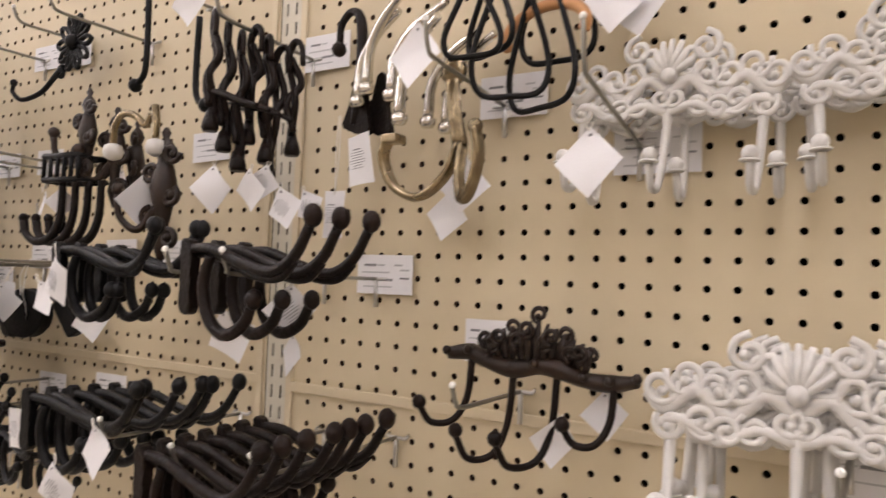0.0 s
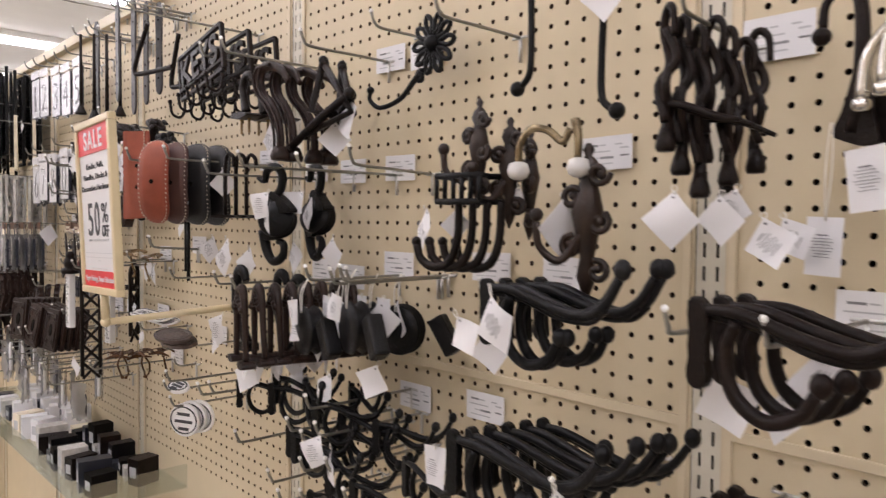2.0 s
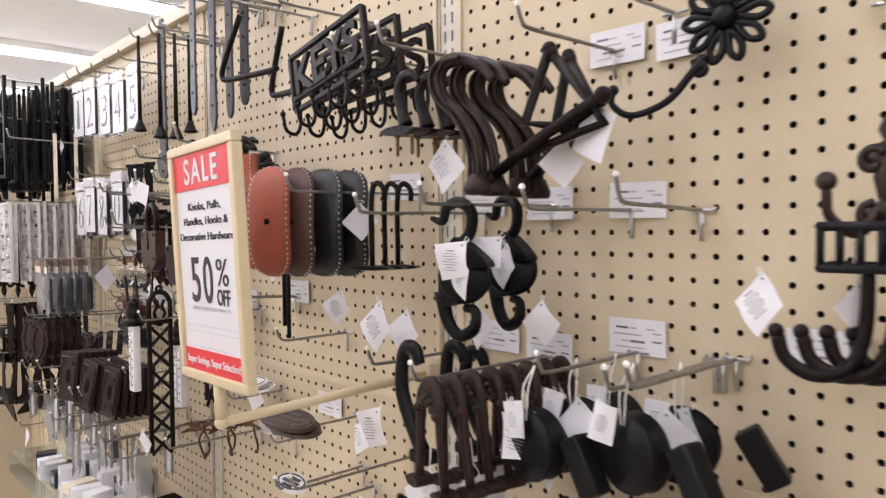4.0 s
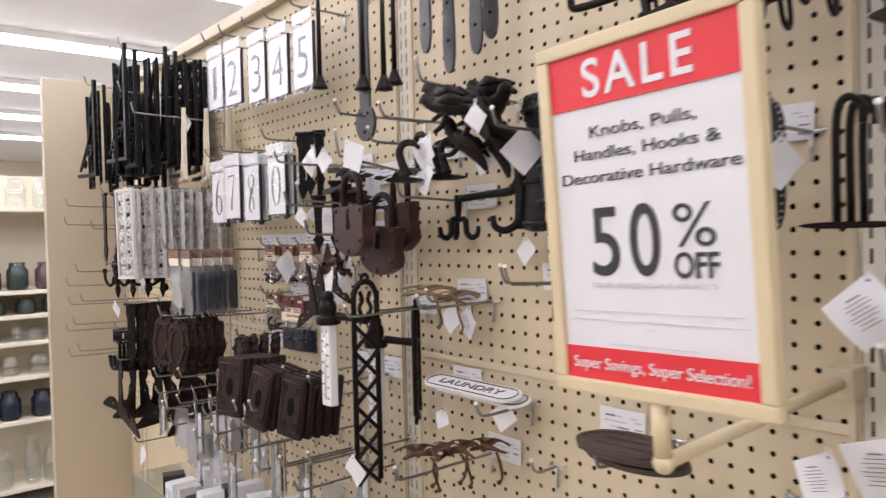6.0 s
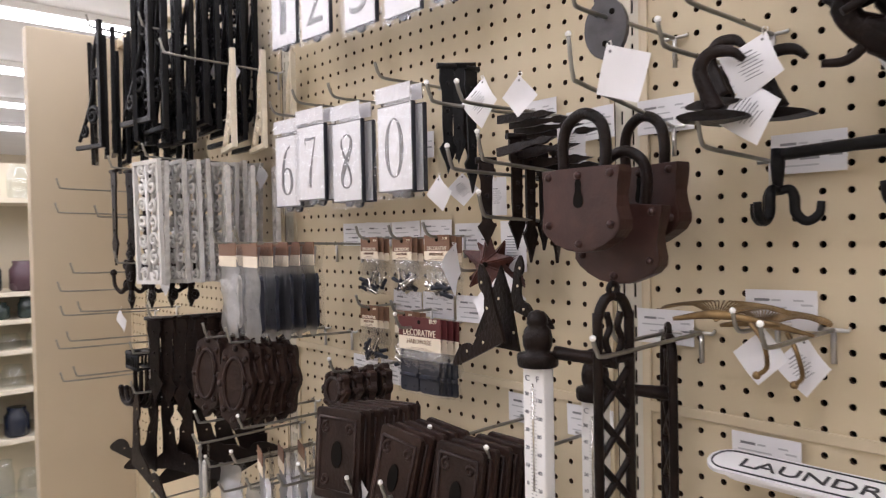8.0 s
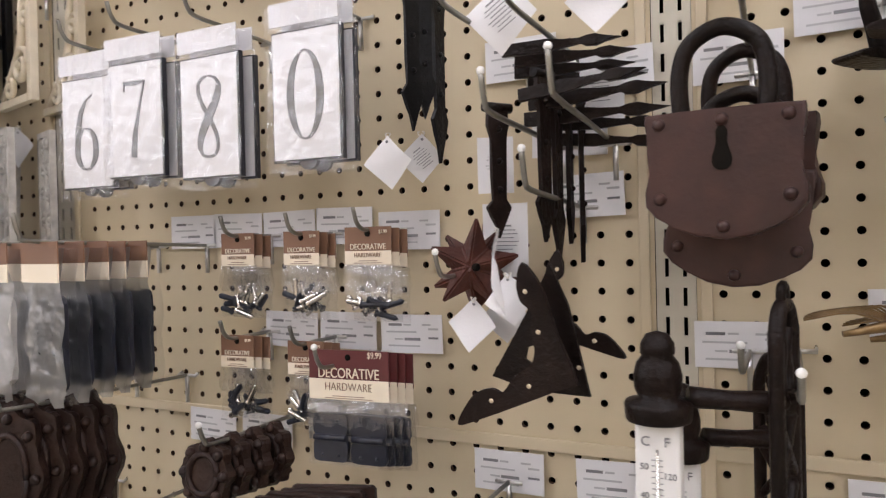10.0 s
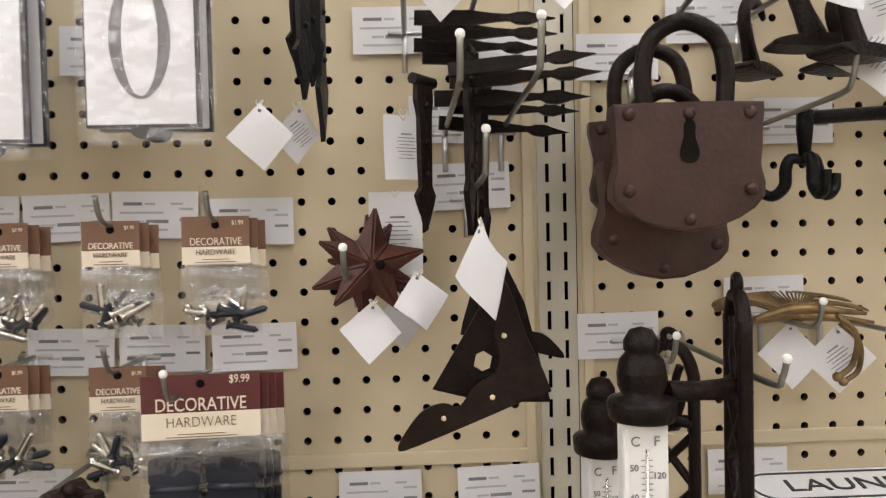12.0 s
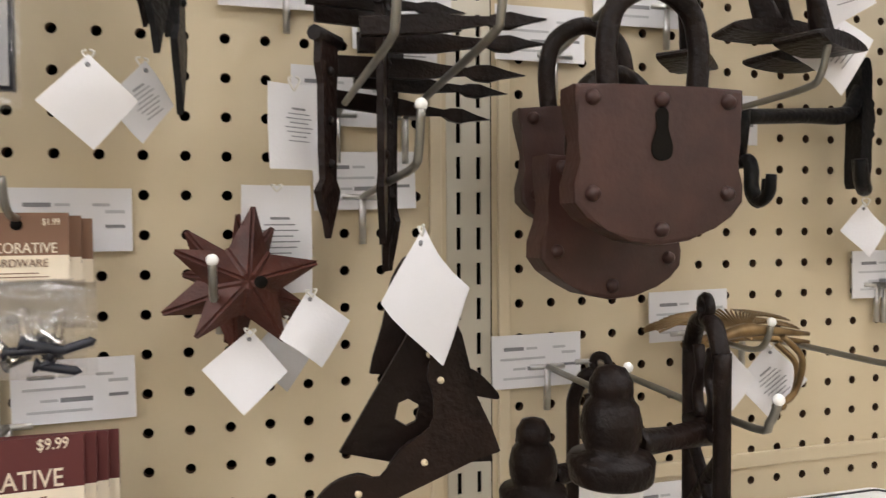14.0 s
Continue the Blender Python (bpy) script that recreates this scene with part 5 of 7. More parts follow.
def thermometer(x, y, z, h=0.30, rz=0, s=1.0, face=(0.208, 0.978)):
    """An iron arm bracket with a finial cap over a white thermometer tube; origin on the bracket's top."""
    e = thing("thermometer", x, y, z, "white garden thermometer under an iron finial cap on a pierced bracket", "thermometer", "thermometers", rz=rz)
    bm = bmesh.new()
    def at(d, h):
        return (face[0] * d, face[1] * d, h)
    for d in (-0.020, 0.020):
        tube(bm, [at(0.0, 0.004), at(d * 0.55, 0.000), at(d * 0.95, -0.016), at(d, -0.04), at(d, -0.20 * s)], [0.0046, 0.0050, 0.0050, 0.0048, 0.0048], 8)
        tube(bm, [at(d * 0.45, -0.012), at(d * 0.25, -0.026), at(d * 0.5, -0.038), at(d * 0.3, -0.052)], 0.0034, 7)
    tube(bm, [at(-0.020, -0.056), at(0.020, -0.056)], 0.0052, 8, smooth=False)
    z0 = -0.066
    while z0 > -0.18 * s:
        for sg in (-1, 1):
            tube(bm, [at(-sg * 0.019, z0), at(0, z0 - 0.020), at(sg * 0.019, z0 - 0.040)], 0.0036, 7)
        z0 -= 0.044
    tube(bm, [at(0.0055 * math.cos(t), 0.010 + 0.0055 * math.sin(t)) for t in [k * math.pi / 4 for k in range(9)]], 0.0030, 7)
    part("pierced_bracket", bm, IRON, e, "pierced dark iron back bracket")
    bm = bmesh.new()
    tube(bm, [(0.004, 0, -0.058), (-0.03, -0.012, -0.056), (-0.055, -0.02, -0.054)], [0.008, 0.0062, 0.007], 9, flat=1.0)
    part("arm", bm, IRON, e)
    bm = bmesh.new()
    lathe(bm, [(0.0005, 0.040), (0.007, 0.038), (0.0105, 0.032), (0.0108, 0.026), (0.0096, 0.0245), (0.0132, 0.020), (0.0150, 0.012), (0.0146, 0.004), (0.0122, -0.002), (0.0200, -0.004), (0.0212, -0.006), (0.0204, -0.015), (0.0195, -0.0165), (0.016, -0.017)], 24, pose(-0.072, -0.026, -0.052))
    part("finial_cap", bm, IRON, e, "dark iron acorn finial cap")
    bm = bmesh.new()
    box(bm, (-0.086, -0.034, -0.068 - h * 0.72), (-0.058, -0.018, -0.067), 0.003)
    face = part("scale_face", bm, PLASTIC, e, "white thermometer scale")
    text("lettering", "C", 0.0085, -0.079, -0.0345, -0.083, INK, face)
    text("lettering", "F", 0.0085, -0.066, -0.0345, -0.083, INK, face)
    for j, (a, b) in enumerate((("50", "120"), ("40", "100"), ("30", "80"), ("20", "60"), ("10", "40"), ("0", "20"))):
        text("lettering", a, 0.0055, -0.080, -0.0345, -0.098 - 0.018 * j, INK, face)
        text("lettering", b, 0.0055, -0.0645, -0.0345, -0.103 - 0.018 * j, INK, face)
    bm = bmesh.new()
    for j in range(34):
        box(bm, (-0.0755, -0.0345, -0.092 - 0.0036 * j), (-0.0735 + 0.002 * (j % 5 == 0), -0.0341, -0.0915 - 0.0036 * j))
        box(bm, (-0.0705 - 0.002 * (j % 5 == 0), -0.0345, -0.092 - 0.0036 * j), (-0.0685, -0.0341, -0.0915 - 0.0036 * j))
    part("graduations", bm, INK, face)
    bm = bmesh.new()
    tube(bm, [(-0.072, -0.0345, -0.085), (-0.072, -0.0345, -0.06 - h * 0.7)], 0.0011, 6, smooth=False)
    part("glass_column", bm, CHROME, face)
    return e


def enamel_sign(x, y, z, body="LAUNDRY", w=0.185, h=0.040, rz=0, rx=-58, ry=0, blank=False):
    e = thing("enamel_sign", x, y, z, "white rounded enamel sign lettered in black with black border", "sign", "enamel signs", rx, ry, rz)
    def pill(ww, hh, n=10):
        r = hh / 2
        return [(ww / 2 - r + r * math.sin(math.pi * k / n), r * math.cos(math.pi * k / n)) for k in range(n + 1)] + [(-ww / 2 + r - r * math.sin(math.pi * k / n), -r * math.cos(math.pi * k / n)) for k in range(n + 1)]
    bm = bmesh.new()
    plate(bm, pill(w, h), -0.002, 0.002, 0.001)
    part("body", bm, NUMW, e)
    bm = bmesh.new()
    pts = [(a, -0.0024, b) for a, b in pill(w * 0.95, h * 0.8)]
    tube(bm, pts + [pts[0]], 0.0009, 5, smooth=False)
    part("border", bm, SIGNK, e, "black painted border")
    if not blank:
        text("lettering", body, h * 0.5, 0, -0.0026, -h * 0.17, SIGNK, e, w * 0.68)
    return e


for x_, z_, dg in ((-2.509, 1.768, "0"), (-2.626, 1.759, "8"), (-2.729, 1.766, "7"), (-2.803, 1.758, "6")):
    number_plate(x_, -0.10, z_, dg, rz=rnd.uniform(-3, 3))
    display_hook(x_, z_ + 0.004, 0.135, lift=0.0, tip=False)
    number_plate(x_ + 0.004, -0.085, z_ - 0.001, dg, rz=3)
for x_, z_, dg in ((-2.384, 2.010, "5"), (-2.487, 2.009, "4"), (-2.586, 2.015, "3"), (-2.707, 2.026, "2"), (-2.805, 2.030, "1")):
    number_plate(x_, -0.10, z_, dg, rz=rnd.uniform(-3, 3))
    display_hook(x_, z_ + 0.004, 0.135, lift=0.0, tip=False)
LOCK = 0.77
for lx, ly, lz, rz_, ry_ in ((-2.148, -0.163, 1.618, -3, 0), (-2.138, -0.108, 1.584, 4, 4), (-2.141, -0.070, 1.623, -9, -2)):
    padlock(lx, ly, lz + 0.0515 * LOCK, LOCK, rz=rz_, ry=ry_)
display_hook(-2.136, 1.669, 0.19, lift=0.05)
for k, (sx, sz) in enumerate(((-2.356, 1.517), (-2.363, 1.512), (-2.351, 1.514))):
    star(sx, -0.078 + 0.018 * k, sz, 0.047, rz=8 - 6 * k, ry=(6, 34, -12)[k])
display_hook(-2.372, 1.509, 0.12, lift=0.0)
# header-card packs
for (a, b), kind in (((-2.633, 1.544), "1"), ((-2.551, 1.544), "1"), ((-2.473, 1.546), "b"), ((-2.637, 1.437), "1"), ((-2.549, 1.434), "1")):
    screw_pack(a, -0.06, b, 0.05 if kind == "b" else 0.042, 0.036 if kind == "b" else 0.034, 0.054, behind=2, rz=3)
    display_hook(a, b + 0.006, 0.085, lift=0.0, tip=False)
screw_pack(-2.479, -0.090, 1.432, 0.083, 0.046, 0.062, True, behind=3, rz=4, price="$9.99")
display_hook(-2.495, 1.426, 0.12, lift=0.0)
for a in ((-2.749, 0.000, 1.557), (-2.681, 0.000, 1.557), (-2.608, 0.000, 1.557), (-2.536, 0.000, 1.558), (-2.458, 0.000, 1.551), (-2.608, 0.000, 1.446), (-2.534, 0.000, 1.447), (-2.458, 0.000, 1.446), (-2.726, 0.000, 1.329), (-2.356, 0.000, 1.318), (-2.255, 0.000, 1.319), (-2.276, 0.000, 1.577), (-2.147, 0.000, 1.684), (-1.995, 0.000, 1.628), (-2.150, 0.000, 1.447), (-2.022, 0.000, 1.475), (-2.038, 0.000, 1.326), (-2.335, 0.000, 1.708), (-2.290, 0.000, 1.633), (-2.249, 0.000, 1.686), (-2.646, 0.000, 1.330)):
    price_card(a[0], a[2], 0.07, 0.039, rnd.uniform(-1.5, 1.5))
display_hook(-2.278, 1.566, 0.17, lift=0.015)
display_hook(-2.295, 1.621, 0.2, lift=0.01)
display_hook(-2.248, 1.621, 0.2, lift=0.02)
display_hook(-2.327, 1.705, 0.2, lift=0.0)
display_hook(-2.278, 1.698, 0.2, lift=0.0)
display_hook(-2.356, 1.308, 0.18, lift=0.0)
display_hook(-2.263, 1.303, 0.18, lift=0.0)
strap_hinge(-2.397, -0.105, 1.768, 0.135, rz=65, m=BLACK, w=0.018)
strap_hinge(-2.393, -0.090, 1.770, 0.125, rz=50, m=BLACK, w=0.018)
strap_hinge(-2.389, -0.070, 1.768, 0.16, rz=80, m=BLACK, w=0.018)
strap_hinge(-2.407, -0.060, 1.777, 0.12, rz=50, w=0.018)
for k in range(5):
    strap_hinge(-2.315, -0.120, 1.640, 0.10 + 0.012 * k, rz=55 + 10 * k) if k == 0 else strap_hinge(-2.288 + 0.005 * k, -0.12 + 0.018 * k, 1.672 - 0.006 * k, 0.12 + 0.01 * (k % 3), rz=60 + 12 * k)
for k in range(5):
    spear_bar(-2.248 + 0.006 * (k % 2), -0.125 + 0.022 * k, 1.653 - 0.008 * k + 0.003 * (k % 2), 0.05 + 0.004 * (k % 3), rz=4 * k - 8, ry=-4 + 2 * k)
for k in range(4):
    spear_bar(-2.27 + 0.006 * (k % 2), -0.10 + 0.02 * k, 1.690 - 0.005 * k, 0.05, rz=6 * k - 8, ry=3 - k)
corner_bracket(-2.283, -0.165, 1.518, 0.84, rz=-8, ry=-22, mirror=True)
corner_bracket(-2.270, -0.110, 1.527, 0.6, rz=-6, ry=14)
brace_plate(-2.266, -0.150, 1.520, rz=-6, ry=-10)
thermometer(-2.115, -0.155, 1.491, 0.19, rz=0, s=1.6)
thermometer(-2.121, -0.048, 1.441, 0.19, rz=10, s=0.9, face=(-0.545, 0.839))
display_hook(-2.106, 1.444, 0.2, lift=-0.005)
display_hook(-2.025, 1.461, 0.1, lift=0.0)
enamel_sign(-1.966, -0.064, 1.331, w=0.204, h=0.042, rx=-76, rz=0)
enamel_sign(-1.958, -0.05, 1.322, w=0.204, h=0.042, rx=-76, rz=-2)
price_tag(-2.431, -0.090, 1.636, 0.037, 0, 0, 0.002)
price_tag(-2.408, -0.070, 1.638, 0.034, 40, 0, 0.002, True)
price_tag(-2.354, -0.085, 1.490, 0.036, 0, 6, 0.0)
price_tag(-2.335, -0.060, 1.493, 0.034, 30, 0, 0.0)
price_tag(-2.321, -0.090, 1.511, 0.034, 25, -6, 0.0)
price_tag(-2.286, -0.200, 1.546, 0.045, -66, -8, 0.0)
price_tag(-2.299, -0.140, 1.736, 0.046, 0, 5, 0.0, True)
price_tag(-2.337, -0.050, 1.571, 0.05, 15, 0, 0.0, True, shape="slip")
price_tag(-2.329, -0.090, 1.628, 0.036, 30, 0, 0.004, True, shape="slip")
price_tag(-2.251, -0.040, 1.692, 0.044, 0, 0, 0.0, True, shape="slip")
price_tag(-2.020, -0.050, 1.461, 0.042, 5, 5, 0.0)
price_tag(-1.983, -0.050, 1.458, 0.044, -10, 0, 0.0, True)


# ---- second bay: corbels, pulleys, key racks, straps ----
def corbel(x, y, z, s=1.0, rz=0):
    e = thing("corbel", x, y, z, "dark brown cast iron curved corbel bracket with ribbed side", "corbel", "hanging corbels", rz=rz)
    bm = bmesh.new()
    pts = [(0.085, -0.034), (0.066, -0.014), (0.036, -0.002), (0.010, -0.004), (0.0, -0.022), (0.010, -0.046), (0.036, -0.068), (0.054, -0.092), (0.062, -0.12), (0.062, -0.142)]
    tube(bm, [(a * s, 0, b * s) for a, b in pts], [0.005 * s, 0.007 * s, 0.008 * s, 0.0095 * s, 0.0105 * s, 0.0095 * s, 0.0095 * s, 0.009 * s, 0.008 * s, 0.009 * s], 10, flat=0.7)
    for off in (0.006, -0.006):
        tube(bm, [(a * s + off * s, -0.008 * s, b * s) for a, b in pts[2:]], 0.0026 * s, 6)
    part("scroll_arm", bm, BROWN, e)
    bm = bmesh.new()
    lathe(bm, [(0.011 * s, 0.01 * s), (0.015 * s, 0.0), (0.017 * s, -0.006 * s), (0.015 * s, -0.012 * s)], 14, pose(0.062 * s, 0, -0.146 * s))
    part("foot", bm, BROWN, e)
    return e


def goose_corbel(x, y, z, s=1.0, rz=0, screws=True):
    e = thing("neck_bracket", x, y, z, "dark brown iron bent-neck bracket on a flat foot plate", "bracket", "neck brackets", rz=rz)
    bm = bmesh.new()
    tube(bm, [(0.05 * s, 0, -0.012 * s), (0.035 * s, 0, 0.0), (0.012 * s, 0, 0.0), (0, 0, -0.018 * s), (0.008 * s, 0, -0.045 * s), (0.018 * s, 0, -0.07 * s)], [0.004 * s, 0.007 * s, 0.008 * s, 0.009 * s, 0.010 * s, 0.013 * s], 9, flat=0.7)
    part("neck", bm, IRON, e)
    bm = bmesh.new()
    plate(bm, smooth_outline([(-0.02 * s, -0.072 * s), (0.02 * s, -0.07 * s), (0.052 * s, -0.076 * s), (0.055 * s, -0.080 * s), (0.02 * s, -0.083 * s), (-0.022 * s, -0.079 * s)], 3), -0.014, 0.014, 0.002)
    part("foot_plate", bm, IRON, e)
    for sx in (-0.004, 0.032) if screws else ():
        bm = bmesh.new()
        screw(bm, sx * s, 0, -0.082 * s, 0.022, 180)
        part("screw", bm, GOLD, e, "brass screw")
    return e


def key_rack(x, y, z, ry=0, rz=0, w=0.15):
    e = thing("key_rack", x, y, z, "dark brown iron key rack with cut-out letters and small hooks", "key rack", "key racks", 0, ry, rz)
    for zz in (-0.035, -0.052, 0.028):
        bm = bmesh.new()
        box(bm, (-w / 2, -0.004, zz - 0.0035), (w / 2, 0.004, zz + 0.0035), 0.0015)
        part("rail", bm, IRON, e)
    for sx in (-w / 2, w / 2):
        bm = bmesh.new()
        box(bm, (sx - 0.004, -0.004, -0.05), (sx + 0.004, 0.004, 0.028), 0.0015)
        part("end_bar", bm, IRON, e)
    t = text("lettering", "KEYS", 0.07, 0, -0.003, -0.032, IRON, e, w * 0.86, label="dark iron letters", bold=0.0015, deep=0.003)
    for k in range(5):
        hx = -w / 2 + 0.012 + (w - 0.024) * k / 4
        bm = bmesh.new()
        tube(bm, [(hx, 0, -0.04), (hx, -0.002, -0.075), (hx, -0.012, -0.09), (hx, -0.026, -0.085), (hx, -0.029, -0.066)], 0.0027, 7)
        ball(bm, (hx, -0.029, -0.062), 0.0042, 8)
        part("hook", bm, IRON, e)
    return e


def leather_pull(x, y, z, m, rz=0, h=0.125, w=0.046):
    e = thing("leather_pull", x, y, z, "stitched leather strap drawer pull bowed into a loop", "strap pull", "leather pulls", rz=rz)
    n, pr = 14, []
    for k in range(n + 1):
        a = math.pi * k / n
        pr.append((0.020 * math.sin(a), -h * 0.5 + h * 0.5 * math.cos(a)))
    bm = bmesh.new()
    prev = None
    for k, (b, zz) in enumerate(pr):
        f = abs(math.cos(math.pi * k / n))
        ww = w / 2 * math.sqrt(max(0.05, 1 - f ** 6))
        row = [bm.verts.new((-ww, -b, zz)), bm.verts.new((-ww * 0.5, -b - 0.002, zz)), bm.verts.new((ww * 0.5, -b - 0.002, zz)), bm.verts.new((ww, -b, zz)), bm.verts.new((ww, -b + 0.003, zz)), bm.verts.new((-ww, -b + 0.003, zz))]
        if prev:
            for j in range(6):
                bm.faces.new((prev[j], prev[(j + 1) % 6], row[(j + 1) % 6], row[j])).smooth = True
        prev = row
    part("strap", bm, m, e)
    for sx in (-1, 1):
        bm = bmesh.new()
        for k in range(1, n * 2 - 1):
            a = math.pi * (k + 0.5) / (2 * n)
            f = abs(math.cos(a))
            ww = w / 2 * math.sqrt(max(0.05, 1 - f ** 6)) - 0.0035
            b, zz = 0.020 * math.sin(a), -h * 0.5 + h * 0.5 * math.cos(a)
            box(bm, (sx * ww - 0.0006, -b - 0.0022, zz - 0.0013), (sx * ww + 0.0006, -b - 0.0006, zz + 0.0013))
        st = part("stitching", bm, STITCH, e, "cream stitching")
        st["kind"] = "stuff"
    bm = bmesh.new()
    lathe(bm, [(0.0001, 0), (0.004, 0.0), (0.004, 0.0012), (0.0001, 0.0012)], 10, pose(0, -0.0225, -h * 0.5, 90))
    part("rivet", bm, DARK, e)
    return e


def easel_hook(x, y, z, rz=0):
    e = thing("rod_stand", x, y, z, "dark iron rod hook with a bent top and flat foot bar", "rod hook", "rod hooks", rz=rz)
    bm = bmesh.new()
    tube(bm, [(0.016, 0, -0.012), (0.015, 0, 0.004), (0.004, 0, 0.010), (-0.003, 0, -0.01), (-0.003, 0, -0.095)], 0.0036, 8)
    part("rod", bm, IRON, e)
    bm = bmesh.new()
    plate(bm, oval(0.06, 0.006, 14, -0.003, -0.097), -0.008, 0.008, 0.001)
    part("foot_bar", bm, IRON, e)
    return e


def pulley(x, y, z, rz=0, ry=0, s=1.0):
    e = thing("pulley", x, y, z, "black cast iron pulley block with hook and wheel", "pulley", "hook pulleys", 0, ry, rz)
    bm = bmesh.new()
    tube(bm, [(-0.034 * s, 0, -0.012 * s), (-0.018 * s, 0, -0.016 * s), (-0.012 * s, 0, 0.0), (0.006 * s, 0, 0.006 * s), (0.022 * s, 0, -0.006 * s), (0.02 * s, 0, -0.03 * s), (0.004 * s, 0, -0.045 * s)], [0.003 * s, 0.0055 * s, 0.0065 * s, 0.007 * s, 0.007 * s, 0.007 * s, 0.007 * s], 10)
    part("hook", bm, BLACK, e)
    bm = bmesh.new()
    lathe(bm, [(0.006 * s, -0.014 * s), (0.028 * s, -0.014 * s), (0.031 * s, -0.009 * s), (0.023 * s, -0.002), (0.023 * s, 0.002), (0.031 * s, 0.009 * s), (0.028 * s, 0.014 * s), (0.006 * s, 0.014 * s)], 24, pose(0.012 * s, 0, -0.082 * s, 78, -14, 30))
    part("wheel", bm, BLACK, e)
    bm = bmesh.new()
    plate(bm, smooth_outline([(-0.004 * s, -0.040 * s), (0.012 * s, -0.038 * s), (0.040 * s, -0.058 * s), (0.046 * s, -0.070 * s), (0.016 * s, -0.072 * s), (0.010 * s, -0.11 * s), (-0.016 * s, -0.116 * s), (-0.02 * s, -0.09 * s)], 3), -0.008 * s, 0.010 * s, 0.002)
    part("cheek", bm, BLACK, e)
    bm = bmesh.new()
    tube(bm, [(-0.02 * s, 0, -0.10 * s), (-0.012 * s, 0, -0.135 * s), (0.004 * s, 0, -0.152 * s), (0.024 * s, 0, -0.142 * s), (0.026 * s, 0, -0.122 * s), (0.012 * s, 0, -0.118 * s)], [0.010 * s, 0.008 * s, 0.0075 * s, 0.0075 * s, 0.006 * s, 0.005 * s], 10)
    part("lower_hook", bm, BLACK, e)
    return e


def arch_handle(x, y, z, rz=0, w=0.05, h=0.115, m=None):
    e = thing("arch_handle", x, y, z, "dark brown ribbed iron arch handle on a wire hook", "handle", "row of arch handles", 0, rnd.uniform(-4, 4), rz)
    bm = bmesh.new()
    tube(bm, [(-w * 0.5, 0, -h), (-w * 0.5, 0, -h * 0.55), (-w * 0.46, 0, -h * 0.2), (-w * 0.2, 0, -0.004), (w * 0.15, 0, 0.0), (w * 0.42, 0, -h * 0.2), (w * 0.55, 0, -h * 0.55), (w * 0.75, 0, -h * 0.98)], [0.0055, 0.006, 0.007, 0.0085, 0.0085, 0.007, 0.006, 0.0055], 10, flat=0.8)
    for j in range(7):
        ball(bm, (-w * 0.44 + w * 0.88 * j / 6, -0.004, -0.012 - 0.016 * abs(j - 3) / 3), 0.0058, 7)
    part("arch", bm, m or BROWN, e)
    for sx, q in ((-w * 0.5, 0.012), (w * 0.78, 0.014)):
        bm = bmesh.new()
        plate(bm, oval(0.028, 0.012, 14, sx, -h - 0.002), -0.011, 0.011, 0.002)
        part("foot", bm, m or BROWN, e)
    return e


def strap_hook(x, y, z, rz=0, ry=0):
    e = thing("strap_hook", x, y, z, "black iron strap hook with a bent knee and blunt foot", "hook", "strap hooks", 0, ry, rz)
    bm = bmesh.new()
    tube(bm, [(0.03, 0, -0.012), (0.022, 0, 0.003), (0.006, 0, 0.004), (-0.002, 0, -0.016), (-0.002, 0, -0.05), (0.016, 0, -0.085), (0.034, 0, -0.112)], [0.007, 0.009, 0.009, 0.009, 0.0095, 0.010, 0.010], 10, flat=0.8)
    part("bar", bm, BLACK, e)
    bm = bmesh.new()
    box(bm, (0.022, -0.012, -0.122), (0.052, 0.012, -0.108), 0.003)
    part("foot", bm, BLACK, e)
    return e


def spool(x, y, z, r=0.034, string=0.04, rz=0):
    e = thing("spool_pulley", x, y, z, "black iron disc pulley hung from a rod by white string", "pulley", "disc pulleys", rz=rz)
    bm = bmesh.new()
    lathe(bm, [(0.007, -0.012), (r, -0.012), (r + 0.002, -0.008), (r - 0.006, -0.001), (r + 0.002, 0.008), (r, 0.012), (0.007, 0.012)], 28, pose(0, 0, -string - r, 90))
    part("disc", bm, BLACK, e)
    bm = bmesh.new()
    tube(bm, [(0.0, 0, 0), (0.004, -0.012, -string * 0.5), (0.002, -0.013, -string - 0.008)], 0.0009, 5)
    tube(bm, [(0.0, 0, 0), (-0.004, -0.012, -string * 0.5), (-0.002, -0.013, -string - 0.008)], 0.0009, 5)
    part("string", bm, STRING, e, "white string")
    bm = bmesh.new()
    box(bm, (0.006, -0.011, -string - 2 * r - 0.022), (0.03, 0.011, -string - r), 0.004, pose(0, 0, 0, 0, -32, 0))
    part("bracket", bm, BLACK, e)
    return e


def rod_bracket(x, y, z, rz=0):
    e = thing("angle_bracket", x, y, z, "dark iron rod angle bracket with ball ends, tied by string", "bracket", "rod brackets", rz=rz)
    for nm, pts, r in (("brace", [(-0.01, 0, 0.0), (0.05, 0, -0.075), (-0.055, 0, -0.10)], 0.0055), ("upright", [(-0.012, 0, 0.004), (-0.045, 0.004, -0.065), (0.005, 0.004, -0.075)], 0.0055), ("long_rod", [(-0.078, -0.01, -0.12), (-0.02, -0.008, -0.085), (0.05, -0.004, -0.05)], 0.0058)):
        bm = bmesh.new()
        tube(bm, pts, r, 9, smooth=False)
        ball(bm, pts[-1], r * 1.5, 9)
        ball(bm, pts[0], r * 1.4, 9)
        part(nm, bm, IRON, e)
    return e


